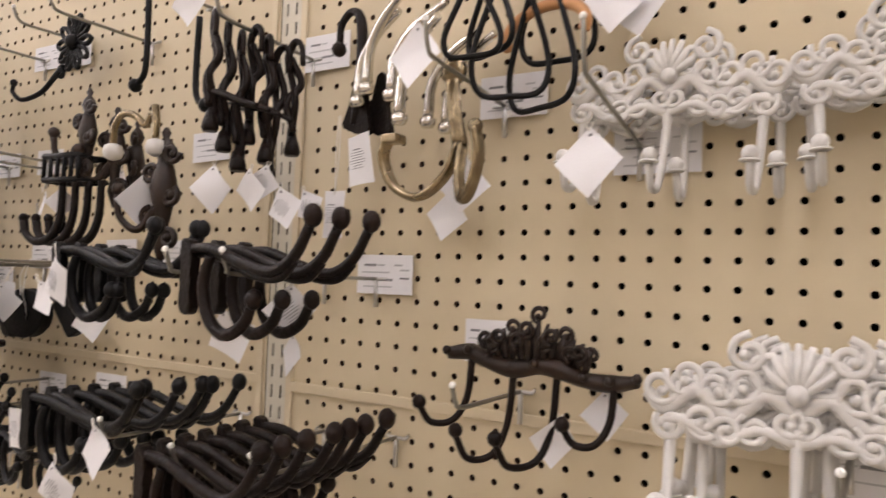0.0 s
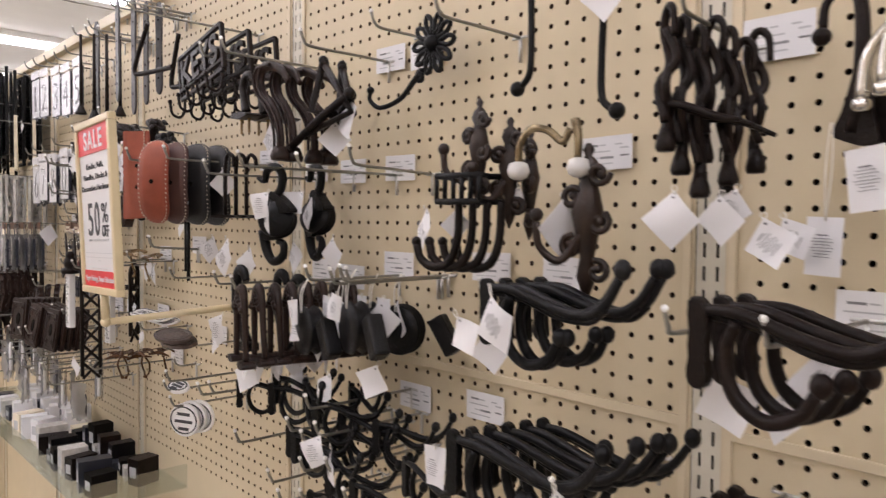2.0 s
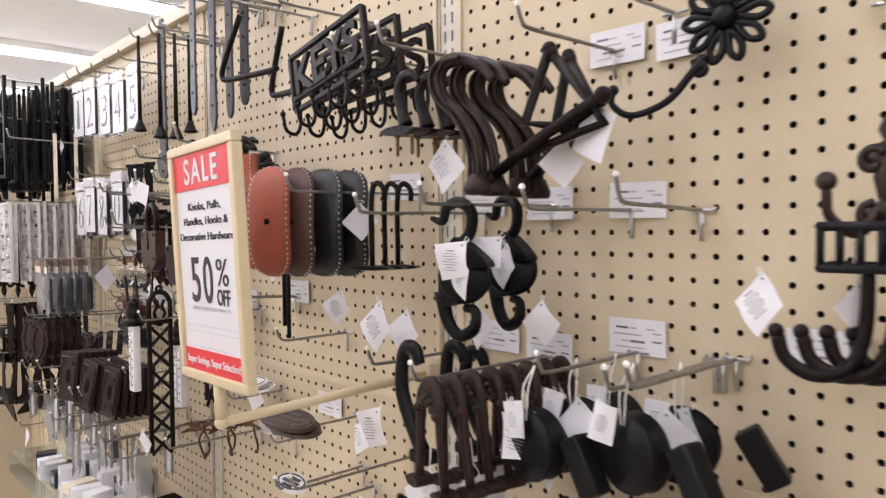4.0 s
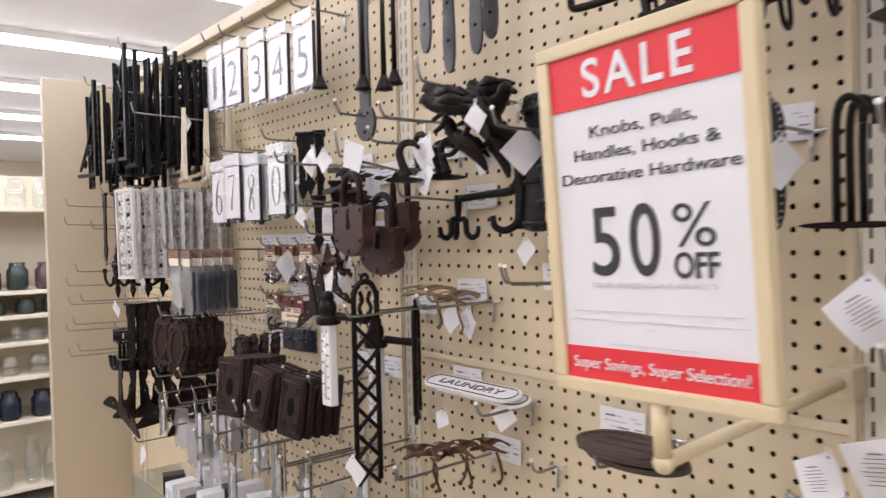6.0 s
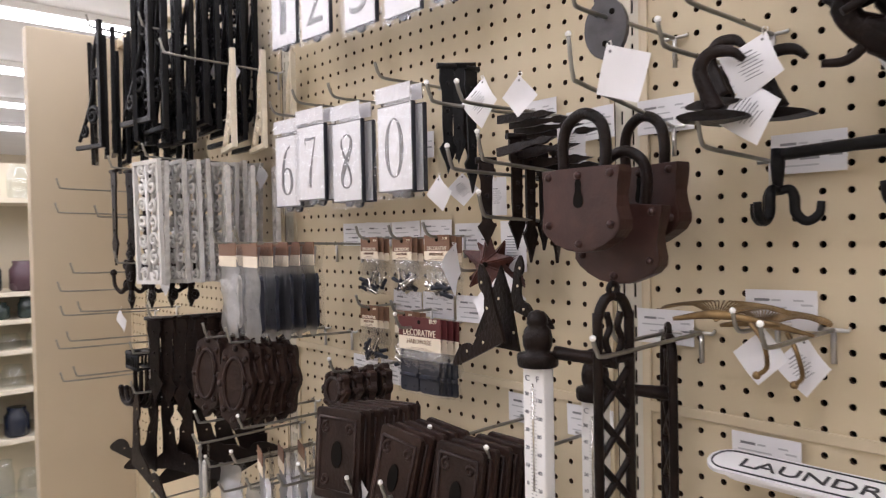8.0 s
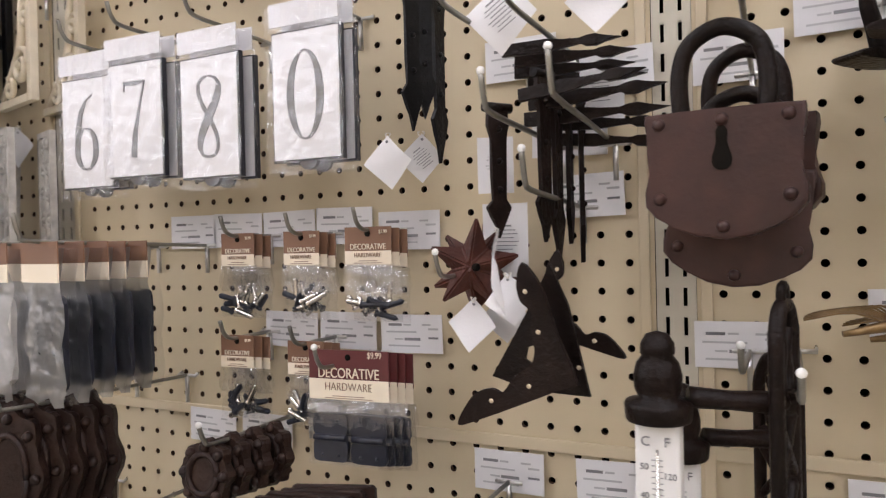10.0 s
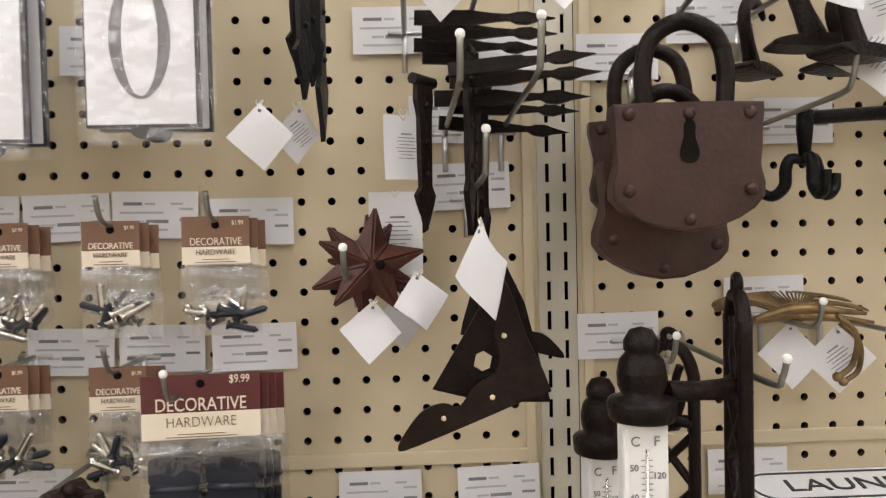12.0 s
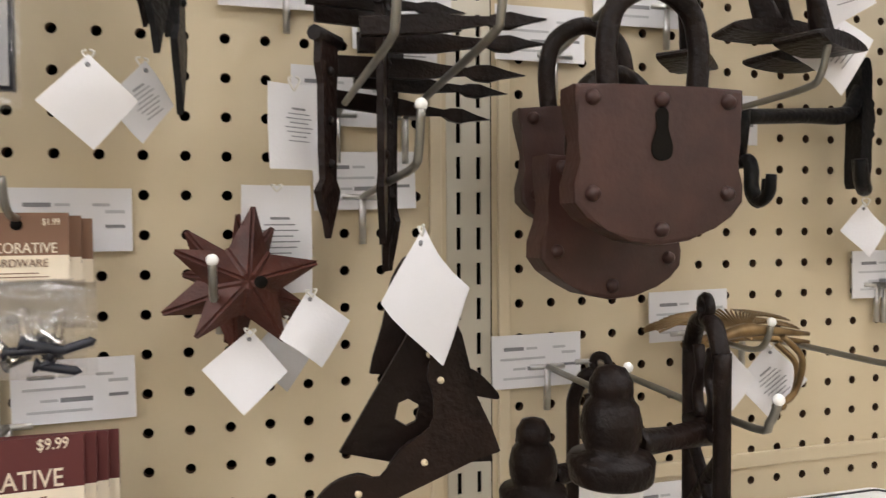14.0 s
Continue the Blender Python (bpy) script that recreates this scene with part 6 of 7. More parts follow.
def plaque(x, y, z, w=0.13, h=0.045, rz=0, rx=-50, ry=0, m=None, label="dark brown oval embossed plaque lying on a hook"):
    e = thing("oval_plaque", x, y, z, label, "plaque", "oval plaques", rx, ry, rz)
    bm = bmesh.new()
    plate(bm, oval(w, h, 32), -0.004, 0.003, 0.0025)
    part("body", bm, m or SIGNBROWN, e)
    bm = bmesh.new()
    pts = [(a, -0.0045, b) for a, b in oval(w * 0.88, h * 0.8, 32)]
    tube(bm, pts + [pts[0]], 0.0014, 5, smooth=False)
    part("border", bm, m and SIGNK or SIGNBROWN, e)
    for k in range(3):
        bm = bmesh.new()
        box(bm, (-w * (0.22, 0.3, 0.18)[k], -0.0052, h * (0.18 - 0.22 * k) - 0.003), (w * (0.22, 0.3, 0.18)[k], -0.004, h * (0.18 - 0.22 * k) + 0.003), 0.0008)
        part("raised_line", bm, m and SIGNK or SIGNBROWN, e)
    return e


def bar_hook(x, y, z, h=0.2, m=None, rz=0, bell=True):
    """A long flat wrought bar, hung from its bent top, with a bell-shaped end."""
    e = thing("hanging_bar", x, y, z, "long dark iron rod with a bell-shaped foot" if bell else "long grey steel strap bar with punched holes", "bar", "hanging bars", rz=rz)
    if bell:
        bm = bmesh.new()
        tube(bm, [(0, 0, 0), (0, 0, -h)], [0.0035, 0.0048], 8, smooth=False)
        part("rod", bm, m or IRON, e)
        bm = bmesh.new()
        lathe(bm, [(0.005, 0.014), (0.009, 0.004), (0.013, -0.006), (0.015, -0.010), (0.006, -0.012)], 14, pose(0, 0, -h))
        part("bell_foot", bm, m or IRON, e)
    else:
        bm = bmesh.new()
        plate(bm, smooth_outline([(-0.011, 0), (0.011, 0), (0.010, -h * 0.5), (0.012, -h * 0.9), (0.0, -h), (-0.012, -h * 0.9), (-0.010, -h * 0.5)], 3), -0.0022, 0.0022, 0.0008)
        part("strap", bm, m or GREYBAR, e)
        # holes are near-black discs, their shade put into the colour
        for k in range(4):
            bm = bmesh.new()
            lathe(bm, [(0.0001, -0.0003), (0.0028, -0.0003), (0.0028, 0.0003), (0.0001, 0.0003)], 10, pose(0, -0.0026, -h * (0.15 + 0.22 * k), 90))
            part("hole", bm, DARK, e)
    return e


def loop_rod(x, y, z, w=0.12, h=0.07, rz=0):
    e = thing("rod_loop", x, y, z, "bent dark iron rod loop shelf bracket", "bracket", "rod loops", rz=rz)
    bm = bmesh.new()
    tube(bm, [(-0.02, 0, 0.03), (-w * 0.45, 0, -h * 0.55), (-w * 0.5, 0, -h * 0.9), (-w * 0.36, 0, -h), (w * 0.3, 0, -h), (w * 0.5, 0, -h * 0.97)], 0.0048, 9, n=6)
    part("rod", bm, IRON, e)
    return e


GREYBAR = mat("grey forged steel", (0.085, 0.082, 0.085), 0.45, 0.5, var=0.3, scale=50, bump=0.3)

for k in range(4):
    corbel(-1.248 + 0.004 * k, -0.172 + 0.027 * k, 1.801 - 0.001 * k, 0.93, rz=rnd.uniform(-5, 5))
display_hook(-1.321, 1.834, 0.2, lift=0.0)
for k in range(3):
    goose_corbel(-1.345 + 0.004 * k, -0.15 + 0.03 * k, 1.802, 0.86, rz=-5 + 5 * k)
display_hook(-1.443, 1.850, 0.18, lift=0.0)
rod_bracket(-1.105, -0.140, 1.792, rz=5)
rod_bracket(-1.109, -0.110, 1.791, rz=-20)
display_hook(-1.133, 1.818, 0.17, lift=0.0)
for k in range(3):
    key_rack(-1.495 + 0.010 * k, -0.155 + 0.04 * k, 1.858 - 0.003 * k, ry=-10 + 2 * k, rz=-2 + 4 * k, w=0.19)
display_hook(-1.553, 1.935, 0.2, lift=0.0)
for k, m_ in enumerate((LEATHER_R, LEATHER_B, LEATHER_K, LEATHER_K)):
    leather_pull(-1.536 + 0.012 * k, (-0.215, -0.184, -0.150, -0.118)[k], 1.705 - 0.001 * k, m_, rz=34 - 4 * k, h=0.15, w=(0.062, 0.064, 0.076, 0.084)[k])
display_hook(-1.478, 1.669, 0.23, lift=0.0)
for k in range(3):
    easel_hook(-1.392 + 0.004 * k, -0.155 + 0.018 * k, 1.666, rz=20 + 4 * k)
display_hook(-1.341, 1.638, 0.22, lift=0.0)
pulley(-1.246, -0.150, 1.642, rz=15, s=0.95)
pulley(-1.240, -0.075, 1.647, rz=-5, s=0.95)
for a in ((-1.226, 0.000, 1.645), (-1.366, 0.000, 1.270)):
    display_hook(a[0], a[2], 0.22, lift=0.0)
for k in range(8):
    arch_handle(-1.205 + 0.003 * k, -0.225 + 0.026 * k, 1.460, rz=-12, w=0.042, h=0.105)
display_hook(-1.238, 1.457, 0.225, lift=0.0)
strap_hook(-1.305, -0.180, 1.477, rz=0)
strap_hook(-1.315, -0.100, 1.467, rz=0)
strap_hook(-1.312, -0.070, 1.457, rz=6)
display_hook(-1.348, 1.456, 0.2, lift=0.0)
display_hook(-1.103, 1.478, 0.18, lift=0.0)
display_hook(-1.004, 1.481, 0.18, lift=0.0)
for a in ((-1.122, -0.160, 1.482), (-1.116, -0.100, 1.483), (-1.101, -0.050, 1.483), (-1.009, -0.160, 1.499), (-1.009, -0.080, 1.489)):
    spool(*a, string=0.045, rz=rnd.uniform(-25, 25))
    price_tag(a[0] - 0.012, a[1] - 0.022, a[2] - 0.03, 0.028, rnd.uniform(-10, 20), rnd.uniform(-14, 14), 0.004, True, shape="slip")
display_hook(-1.111, 1.637, 0.19, lift=0.0)
display_hook(-1.027, 1.635, 0.16, lift=0.01)
display_hook(-1.497, 1.270, 0.22, lift=0.0)
display_hook(-1.671, 1.442, 0.14, lift=0.0)
display_hook(-1.646, 1.303, 0.17, lift=0.0)
for a in ((-1.511, 0.000, 1.682), (-1.341, 0.000, 1.654), (-1.229, 0.000, 1.648), (-1.104, 0.000, 1.648), (-1.044, 0.000, 1.817), (-1.130, 0.000, 1.823), (-1.105, 0.000, 1.495), (-1.231, 0.000, 1.468), (-1.317, 0.000, 1.474), (-1.828, 0.000, 1.503), (-0.905, 0.000, 1.502), (-0.777, 0.000, 1.501), (-0.721, 0.000, 1.648), (-1.124, 0.000, 1.498), (-1.062, 0.000, 1.292), (-0.913, 0.000, 1.304), (-1.150, 0.000, 1.822), (-0.579, 0.000, 1.749)):
    price_card(a[0], a[2], 0.072, 0.04, rnd.uniform(-1.5, 1.5))
for a, sz, yw, ln, pr in (((-1.280, -0.130, 1.727), 0.05, 0, 8, True), ((-1.085, -0.130, 1.745), 0.052, -5, -20, False), ((-1.117, -0.120, 1.714), 0.04, 60, 0, False), ((-1.533, -0.160, 1.632), 0.04, 0, 12, False), ((-1.455, -0.130, 1.658), 0.04, 50, 0, False), ((-1.185, -0.190, 1.609), 0.042, 10, 40, True), ((-1.200, -0.120, 1.612), 0.04, 20, 45, False), ((-1.367, -0.170, 1.536), 0.052, 0, 3, True), ((-1.360, -0.130, 1.520), 0.044, 10, 8, False), ((-1.179, -0.080, 1.542), 0.042, 0, 0, False), ((-1.335, -0.190, 1.411), 0.05, 0, 28, True), ((-1.113, -0.170, 1.437), 0.05, 0, 40, True), ((-1.100, -0.120, 1.451), 0.044, 0, 0, False), ((-1.001, -0.120, 1.459), 0.044, 30, 0, False), ((-0.985, -0.100, 1.458), 0.05, -30, 25, False), ((-1.794, -0.200, 1.734), 0.03, 0, 0, False)):
    price_tag(*a, sz, yw, ln, 0.004, pr)
for k in range(9):
    price_tag(-1.235 + 0.006 * (k % 3), -0.20 + 0.02 * k, 1.385 - 0.004 * (k % 2), 0.04, rnd.uniform(-30, 30), rnd.uniform(-25, 25), 0.022, k % 3 == 0)
for a in ((-1.208, -0.180, 1.599), (-1.218, -0.100, 1.605), (-1.521, -0.120, 1.535), (-1.264, -0.100, 1.531), (-1.514, -0.180, 1.620), (-1.129, -0.150, 1.410), (-1.398, -0.170, 1.381), (-0.917, -0.120, 1.585)):
    price_tag(*a, 0.042, rnd.uniform(-25, 25), rnd.uniform(-20, 20), 0.003, True)
# black scroll hooks and small enamel ovals low on the second bay
for a, r_ in (((-1.336, -0.160, 1.288), 60), ((-1.214, -0.160, 1.318), 20), ((-1.164, -0.140, 1.315), -20), ((-1.067, -0.140, 1.287), 10), ((-1.128, -0.180, 1.250), 15), ((-1.078, -0.160, 1.235), -10), ((-0.987, -0.140, 1.289), 30), ((-1.212, -0.080, 1.287), -30)):
    coat_hook(*a, BLACK, 0.72, rz=r_, label="small black cast iron double hook on a wire")
for a in ((-1.118, 0.000, 1.260), (-1.080, 0.000, 1.250), (-1.171, 0.000, 1.171), (-0.990, 0.000, 1.485), (-1.012, 0.000, 1.480)):
    display_hook(a[0], a[2], 0.2, lift=0.0)
for k in range(3):
    plaque(-1.600, -0.140, 1.166, 0.072, 0.066, rx=0, rz=25, m=NUMW, label="white oval enamel plaque with black border on a hook") if k == 0 else plaque(-1.604 + 0.004 * k, -0.14 + 0.014 * k, 1.169, 0.072, 0.066, rx=0, rz=25, m=NUMW, label="white oval enamel plaque with black border on a hook")
display_hook(-1.630, 1.222, 0.17, lift=0.0)
display_hook(-1.600, 1.196, 0.17, lift=0.0)
plaque(-1.630, -0.140, 1.226, 0.075, 0.034, rx=-65, rz=0, m=NUMW, label="white oval enamel plaque with black border on a hook")

# ---- upper strip: bars, straps and loops ----
for a, h_, b_ in (((-2.296, -0.120, 2.050), 0.2, True), ((-2.126, -0.140, 2.017), 0.2, True), ((-2.096, -0.120, 2.014), 0.2, True), ((-2.121, -0.080, 2.022), 0.19, True), ((-1.961, -0.140, 2.052), 0.22, False), ((-1.944, -0.110, 2.054), 0.25, False), ((-1.896, -0.100, 2.043), 0.22, False), ((-1.897, -0.070, 2.050), 0.2, False)):
    bar_hook(*a, h_, rz=rnd.uniform(-8, 12), bell=b_)
    display_hook(a[0], a[2] - 0.004, 0.02 - a[1], lift=0.0)
e = bar_hook(-2.136, -0.130, 2.035, 0.28, rz=8, bell=False)
display_hook(-2.136, 2.031, 0.15, lift=0.0)
bm = bmesh.new()
plate(bm, oval(0.046, 0.06, 24, 0, -0.28), -0.003, 0.003, 0.001)
part("round_end", bm, GREYBAR, e, "rounded grey hinge end")
# near-black discs carry the shade of the screw holes
for sx, sz in ((-0.008, -0.265), (0.008, -0.265), (0.0, -0.295)):
    bm = bmesh.new()
    lathe(bm, [(0.0001, -0.0003), (0.003, -0.0003), (0.003, 0.0003), (0.0001, 0.0003)], 10, pose(sx, -0.0034, sz, 90))
    part("hole", bm, DARK, e)
loop_rod(-1.727, -0.150, 1.937, 0.14, 0.07, rz=10)
loop_rod(-1.652, -0.120, 1.909, 0.11, 0.075, rz=0)
for a in ((-2.278, 0.000, 2.127), (-2.100, 0.000, 2.124), (-1.986, 0.000, 2.082), (-1.870, 0.000, 2.040), (-1.768, 0.000, 1.995)):
    display_hook(a[0], a[2], 0.18, lift=0.0)

for a, r_ in (((-1.212, -0.170, 1.304), 40), ((-1.163, -0.130, 1.300), 10), ((-1.099, -0.100, 1.313), -15), ((-1.142, -0.180, 1.257), 25), ((-1.075, -0.150, 1.255), 60), ((-1.011, -0.120, 1.279), 5), ((-0.889, -0.170, 1.269), -10), ((-0.860, -0.150, 1.242), 30), ((-0.984, -0.180, 1.217), 15)):
    coat_hook(*a, BLACK, 0.74, rz=r_, label="small black cast iron double hook on a wire")
for a in ((-1.366, 0.000, 1.270), (-1.274, 0.000, 1.207), (-1.083, 0.000, 1.211), (-1.142, 0.000, 1.149)):
    display_hook(a[0], a[2], 0.2, lift=0.0)
for a in ((-1.261, -0.180, 1.342), (-1.272, -0.140, 1.346), (-1.215, -0.120, 1.340), (-1.073, -0.160, 1.351), (-0.982, -0.140, 1.375), (-1.038, -0.180, 1.259), (-1.031, -0.200, 1.279)):
    price_tag(*a, 0.042, rnd.uniform(-30, 30), rnd.uniform(-25, 25), 0.004, rnd.random() > 0.5)

for a, r_ in (((-1.090, -0.170, 1.302), 30), ((-1.066, -0.140, 1.269), 5), ((-1.040, -0.180, 1.227), 20), ((-0.999, -0.150, 1.197), -10), ((-1.101, -0.170, 1.167), 40)):
    coat_hook(*a, BLACK, 0.74, rz=r_, label="small black cast iron double hook on a wire")
    display_hook(a[0] + 0.02, a[2], 0.2, lift=0.0)


# ---- third bay: birds, forked bars, hooks, wire ornaments ----
def bird(x, y, z, rz=0, ry=0, s=1.0):
    e = thing("bird_bracket", x, y, z, "dark brown cast iron bird-shaped bracket", "bracket", "bird brackets", 0, ry, rz)
    bm = bmesh.new()
    tube(bm, [(-0.045 * s, 0, 0.012 * s), (-0.03 * s, 0, 0.014 * s), (-0.01 * s, 0, 0.0), (0.02 * s, 0, -0.006 * s), (0.055 * s, 0, -0.022 * s), (0.078 * s, 0, -0.036 * s)], [0.002 * s, 0.012 * s, 0.013 * s, 0.019 * s, 0.010 * s, 0.004 * s], 12)
    part("body", bm, IRON, e)
    for sg in (-1, 1):
        bm = bmesh.new()
        tube(bm, [(0.0, sg * 0.012 * s, 0.0), (0.03 * s, sg * 0.018 * s, 0.0), (0.066 * s, sg * 0.014 * s, -0.014 * s)], [0.006 * s, 0.010 * s, 0.003 * s], 9, flat=0.5)
        part("wing", bm, IRON, e)
    bm = bmesh.new()
    tube(bm, [(0.01 * s, 0, -0.012 * s), (0.0, 0, -0.035 * s), (-0.02 * s, 0, -0.045 * s)], [0.006 * s, 0.005 * s, 0.004 * s], 8)
    part("leg", bm, IRON, e)
    return e


def fork_bar(x, y, z, h=0.27, rz=0, head=0.13, prongs=False):
    e = thing("forked_bar", x, y, z, "black iron bar with two long prongs" if prongs else "dark iron fluted bar head with a lobed top", "bar", "forked bars", rz=rz)
    bm = bmesh.new()
    n, ring = 24, None
    for zz, w_, d_ in ((0.004, 0.5, 0.4), (0.0, 0.95, 0.8), (-0.006, 1.0, 0.9), (-0.014, 0.86, 0.8), (-head * 0.55, 0.84, 0.75), (-head * 0.9, 0.95, 0.85), (-head, 0.9, 0.8), (-head - 0.003, 0.4, 0.4)):
        row = []
        for k in range(n):
            a = 2 * math.pi * k / n
            q = 1 + 0.15 * math.cos(5 * a + zz * 30)
            row.append(bm.verts.new((0.0255 * w_ * q * math.cos(a), 0.012 * d_ * q * math.sin(a), zz)))
        if ring:
            for k in range(n):
                bm.faces.new((ring[k], ring[(k + 1) % n], row[(k + 1) % n], row[k])).smooth = True
        else:
            bm.faces.new(row)
        ring = row
    bm.faces.new(ring[::-1])
    bmesh.ops.recalc_face_normals(bm, faces=bm.faces)
    part("head", bm, BLACK, e)
    for f, rr in ((0.06, 1.04), (0.30, 0.93), (0.62, 0.93), (0.95, 1.03)):
        bm = bmesh.new()
        tube(bm, [(0.0255 * rr * math.cos(t), 0.0125 * rr * math.sin(t), -head * f) for t in [k * math.pi / 8 for k in range(17)]], 0.0036, 7, smooth=False)
        part("collar", bm, BLACK, e, "raised iron collar")
    bm = bmesh.new()
    for sx in (-0.013, 0.0, 0.013):
        ball(bm, (sx, -0.002, 0.004), 0.0085, 9)
    part("lobed_top", bm, BLACK, e, "lobed iron top")
    for sx, hh in ((-0.0095, h), (0.0095, h + 0.02)) if prongs else ():
        bm = bmesh.new()
        tube(bm, [(sx, 0, -head + 0.004), (sx, 0, -hh)], 0.0042, 8, smooth=False)
        part("prong", bm, BLACK, e)
    return e


def leather_cup(x, y, z, m):
    """A wide leather strap folded along its middle, its lower edge flaring to both sides."""
    e = thing("leather_pull", x, y, z, "tan red stitched leather pull folded along its middle", "strap pull", "leather pulls")
    rows = ((0.165, 0.050), (0.14, 0.052), (0.11, 0.058), (0.08, 0.066), (0.055, 0.076), (0.035, 0.094), (0.024, 0.112), (0.012, 0.120), (0.003, 0.114), (0.0, 0.100))
    bm = bmesh.new()
    sheets = []
    for off in (0.0, 0.0035):
        grid = []
        for zz, w in rows:
            line = []
            for k in range(13):
                f = -1 + k / 6
                r = abs(f) * w
                bow = 0.010 * math.sin(math.pi * abs(f)) - 0.012 * max(0.0, 1 - zz / 0.05) * abs(f) ** 2
                ang = radians(44 if f < 0 else 38)
                line.append(bm.verts.new((math.copysign(r * math.cos(ang), f), r * math.sin(ang) + bow * 0.4 + off, zz + 0.018 * f * f * max(0.0, 1 - zz / 0.05))))
            grid.append(line)
        for a_ in range(len(rows) - 1):
            for k in range(12):
                bm.faces.new((grid[a_][k], grid[a_][k + 1], grid[a_ + 1][k + 1], grid[a_ + 1][k])).smooth = True
        sheets.append(grid)
    for k in range(12):
        bm.faces.new((sheets[0][-1][k], sheets[0][-1][k + 1], sheets[1][-1][k + 1], sheets[1][-1][k]))
    for a_ in range(len(rows) - 1):
        for k in (0, 12):
            bm.faces.new((sheets[0][a_][k], sheets[0][a_ + 1][k], sheets[1][a_ + 1][k], sheets[1][a_][k]))
    bmesh.ops.recalc_face_normals(bm, faces=bm.faces)
    part("strap", bm, m, e)
    for sg in (-1, 1):
        bm = bmesh.new()
        ang = radians(44 if sg < 0 else 38)
        for k in range(26):
            zz = 0.026 + 0.0054 * k
            w = 0.046 + 0.03 * max(0.0, 1 - zz / 0.09)
            ww = w * (0.92 if k > 4 else 0.98)
            xx, yy = sg * ww * math.cos(ang), ww * math.sin(ang) + 0.002
            box(bm, (xx - 0.0007, yy - 0.0022, zz), (xx + 0.0007, yy - 0.0008, zz + 0.0032))
        part("stitching", bm, STITCH, e, "cream stitching")["kind"] = "stuff"
    for zz in (0.06, 0.10):
        bm = bmesh.new()
        lathe(bm, [(0.0001, 0), (0.004, 0.0), (0.004, 0.0012), (0.0001, 0.0012)], 12, pose(0.026, 0.0165, zz, 90, 0, 38))
        part("rivet", bm, DARK, e)
    return e


def wall_arm():
    e = thing("triple_hook_arm", -1.884, -0.031, 1.626, "black iron wall arm with a swivel of three hooks", "hook arm")
    bm = bmesh.new()
    plate(bm, smooth_outline([(-0.005, 0.046), (0.0, 0.050), (0.005, 0.046), (0.0055, 0.018), (0.008, 0.008), (0.009, -0.004), (0.006, -0.014), (0.0055, -0.046), (0.001, -0.052), (-0.005, -0.048), (-0.0045, -0.01), (-0.0045, 0.02)], 3), -0.006, 0.010, 0.002)
    part("back_bar", bm, BLACK, e)
    bm = bmesh.new()
    tube(bm, [(-0.002, 0, 0.028), (-0.010, -0.001, 0.010), (-0.022, -0.002, 0.004), (-0.06, -0.007, 0.002), (-0.122, -0.014, -0.002)], [0.004, 0.007, 0.007, 0.0058, 0.0058], 10)
    tube(bm, [(-0.122, -0.014, 0.004), (-0.123, -0.014, -0.012), (-0.123, -0.014, -0.032)], [0.0068, 0.0065, 0.0045], 10, smooth=False)
    part("arm", bm, BLACK, e)
    for a in (20, 150, 265):
        bm = bmesh.new()
        c, s_ = math.cos(radians(a)), math.sin(radians(a))
        tube(bm, [(-0.123 + u * c, -0.014 + u * s_, v) for u, v in ((0.0, -0.036), (0.010, -0.034), (0.014, -0.042), (0.015, -0.056), (0.024, -0.064), (0.034, -0.058), (0.036, -0.046))], [0.004, 0.0045, 0.005, 0.005, 0.0046, 0.0042, 0.0036], 9)
        part("swivel_hook", bm, BLACK, e)
    bm = bmesh.new()
    tube(bm, [(0.0, 0.0, -0.03), (-0.004, -0.006, -0.046), (-0.014, -0.018, -0.054), (-0.026, -0.027, -0.048), (-0.029, -0.029, -0.032)], [0.006, 0.006, 0.0056, 0.005, 0.0045], 10)
    part("side_hook", bm, BLACK, e)
    return e


def wire_bird(x, y, z, rz=0, w=0.1, m=None, label="brass wire feathered hook ornament lying on a hook"):
    e = thing("wire_ornament", x, y, z, label, "ornament", "wire ornaments", rx=-70, rz=rz)
    for k in range(24):
        bm = bmesh.new()
        a = radians(-70 + 140 * k / 23)
        L = w * (0.42 + 0.2 * math.cos(a))
        tube(bm, [(0, 0, 0), (L * 0.6 * math.sin(a), -0.004, 0.02 + L * 0.2 * math.cos(a)), (L * 1.3 * math.sin(a), 0.0, 0.012 + L * 0.5 * math.cos(a))], 0.0008, 5, n=3)
        part("feather", bm, m or GOLD, e)
    bm = bmesh.new()
    tube(bm, [(-w * 0.4, 0, 0), (0, -0.004, 0.006), (w * 0.55, 0, 0.0)], [0.002, 0.005, 0.0015], 8)
    part("body", bm, m or GOLD, e)
    bm = bmesh.new()
    tube(bm, [(w * 0.3, 0, 0.0), (w * 0.42, 0.012, -0.01), (w * 0.44, 0.035, -0.012), (w * 0.36, 0.045, -0.012)], 0.0022, 7)
    ball(bm, (w * 0.34, 0.046, -0.012), 0.004, 8)
    part("hook", bm, m or GOLD, e)
    return e


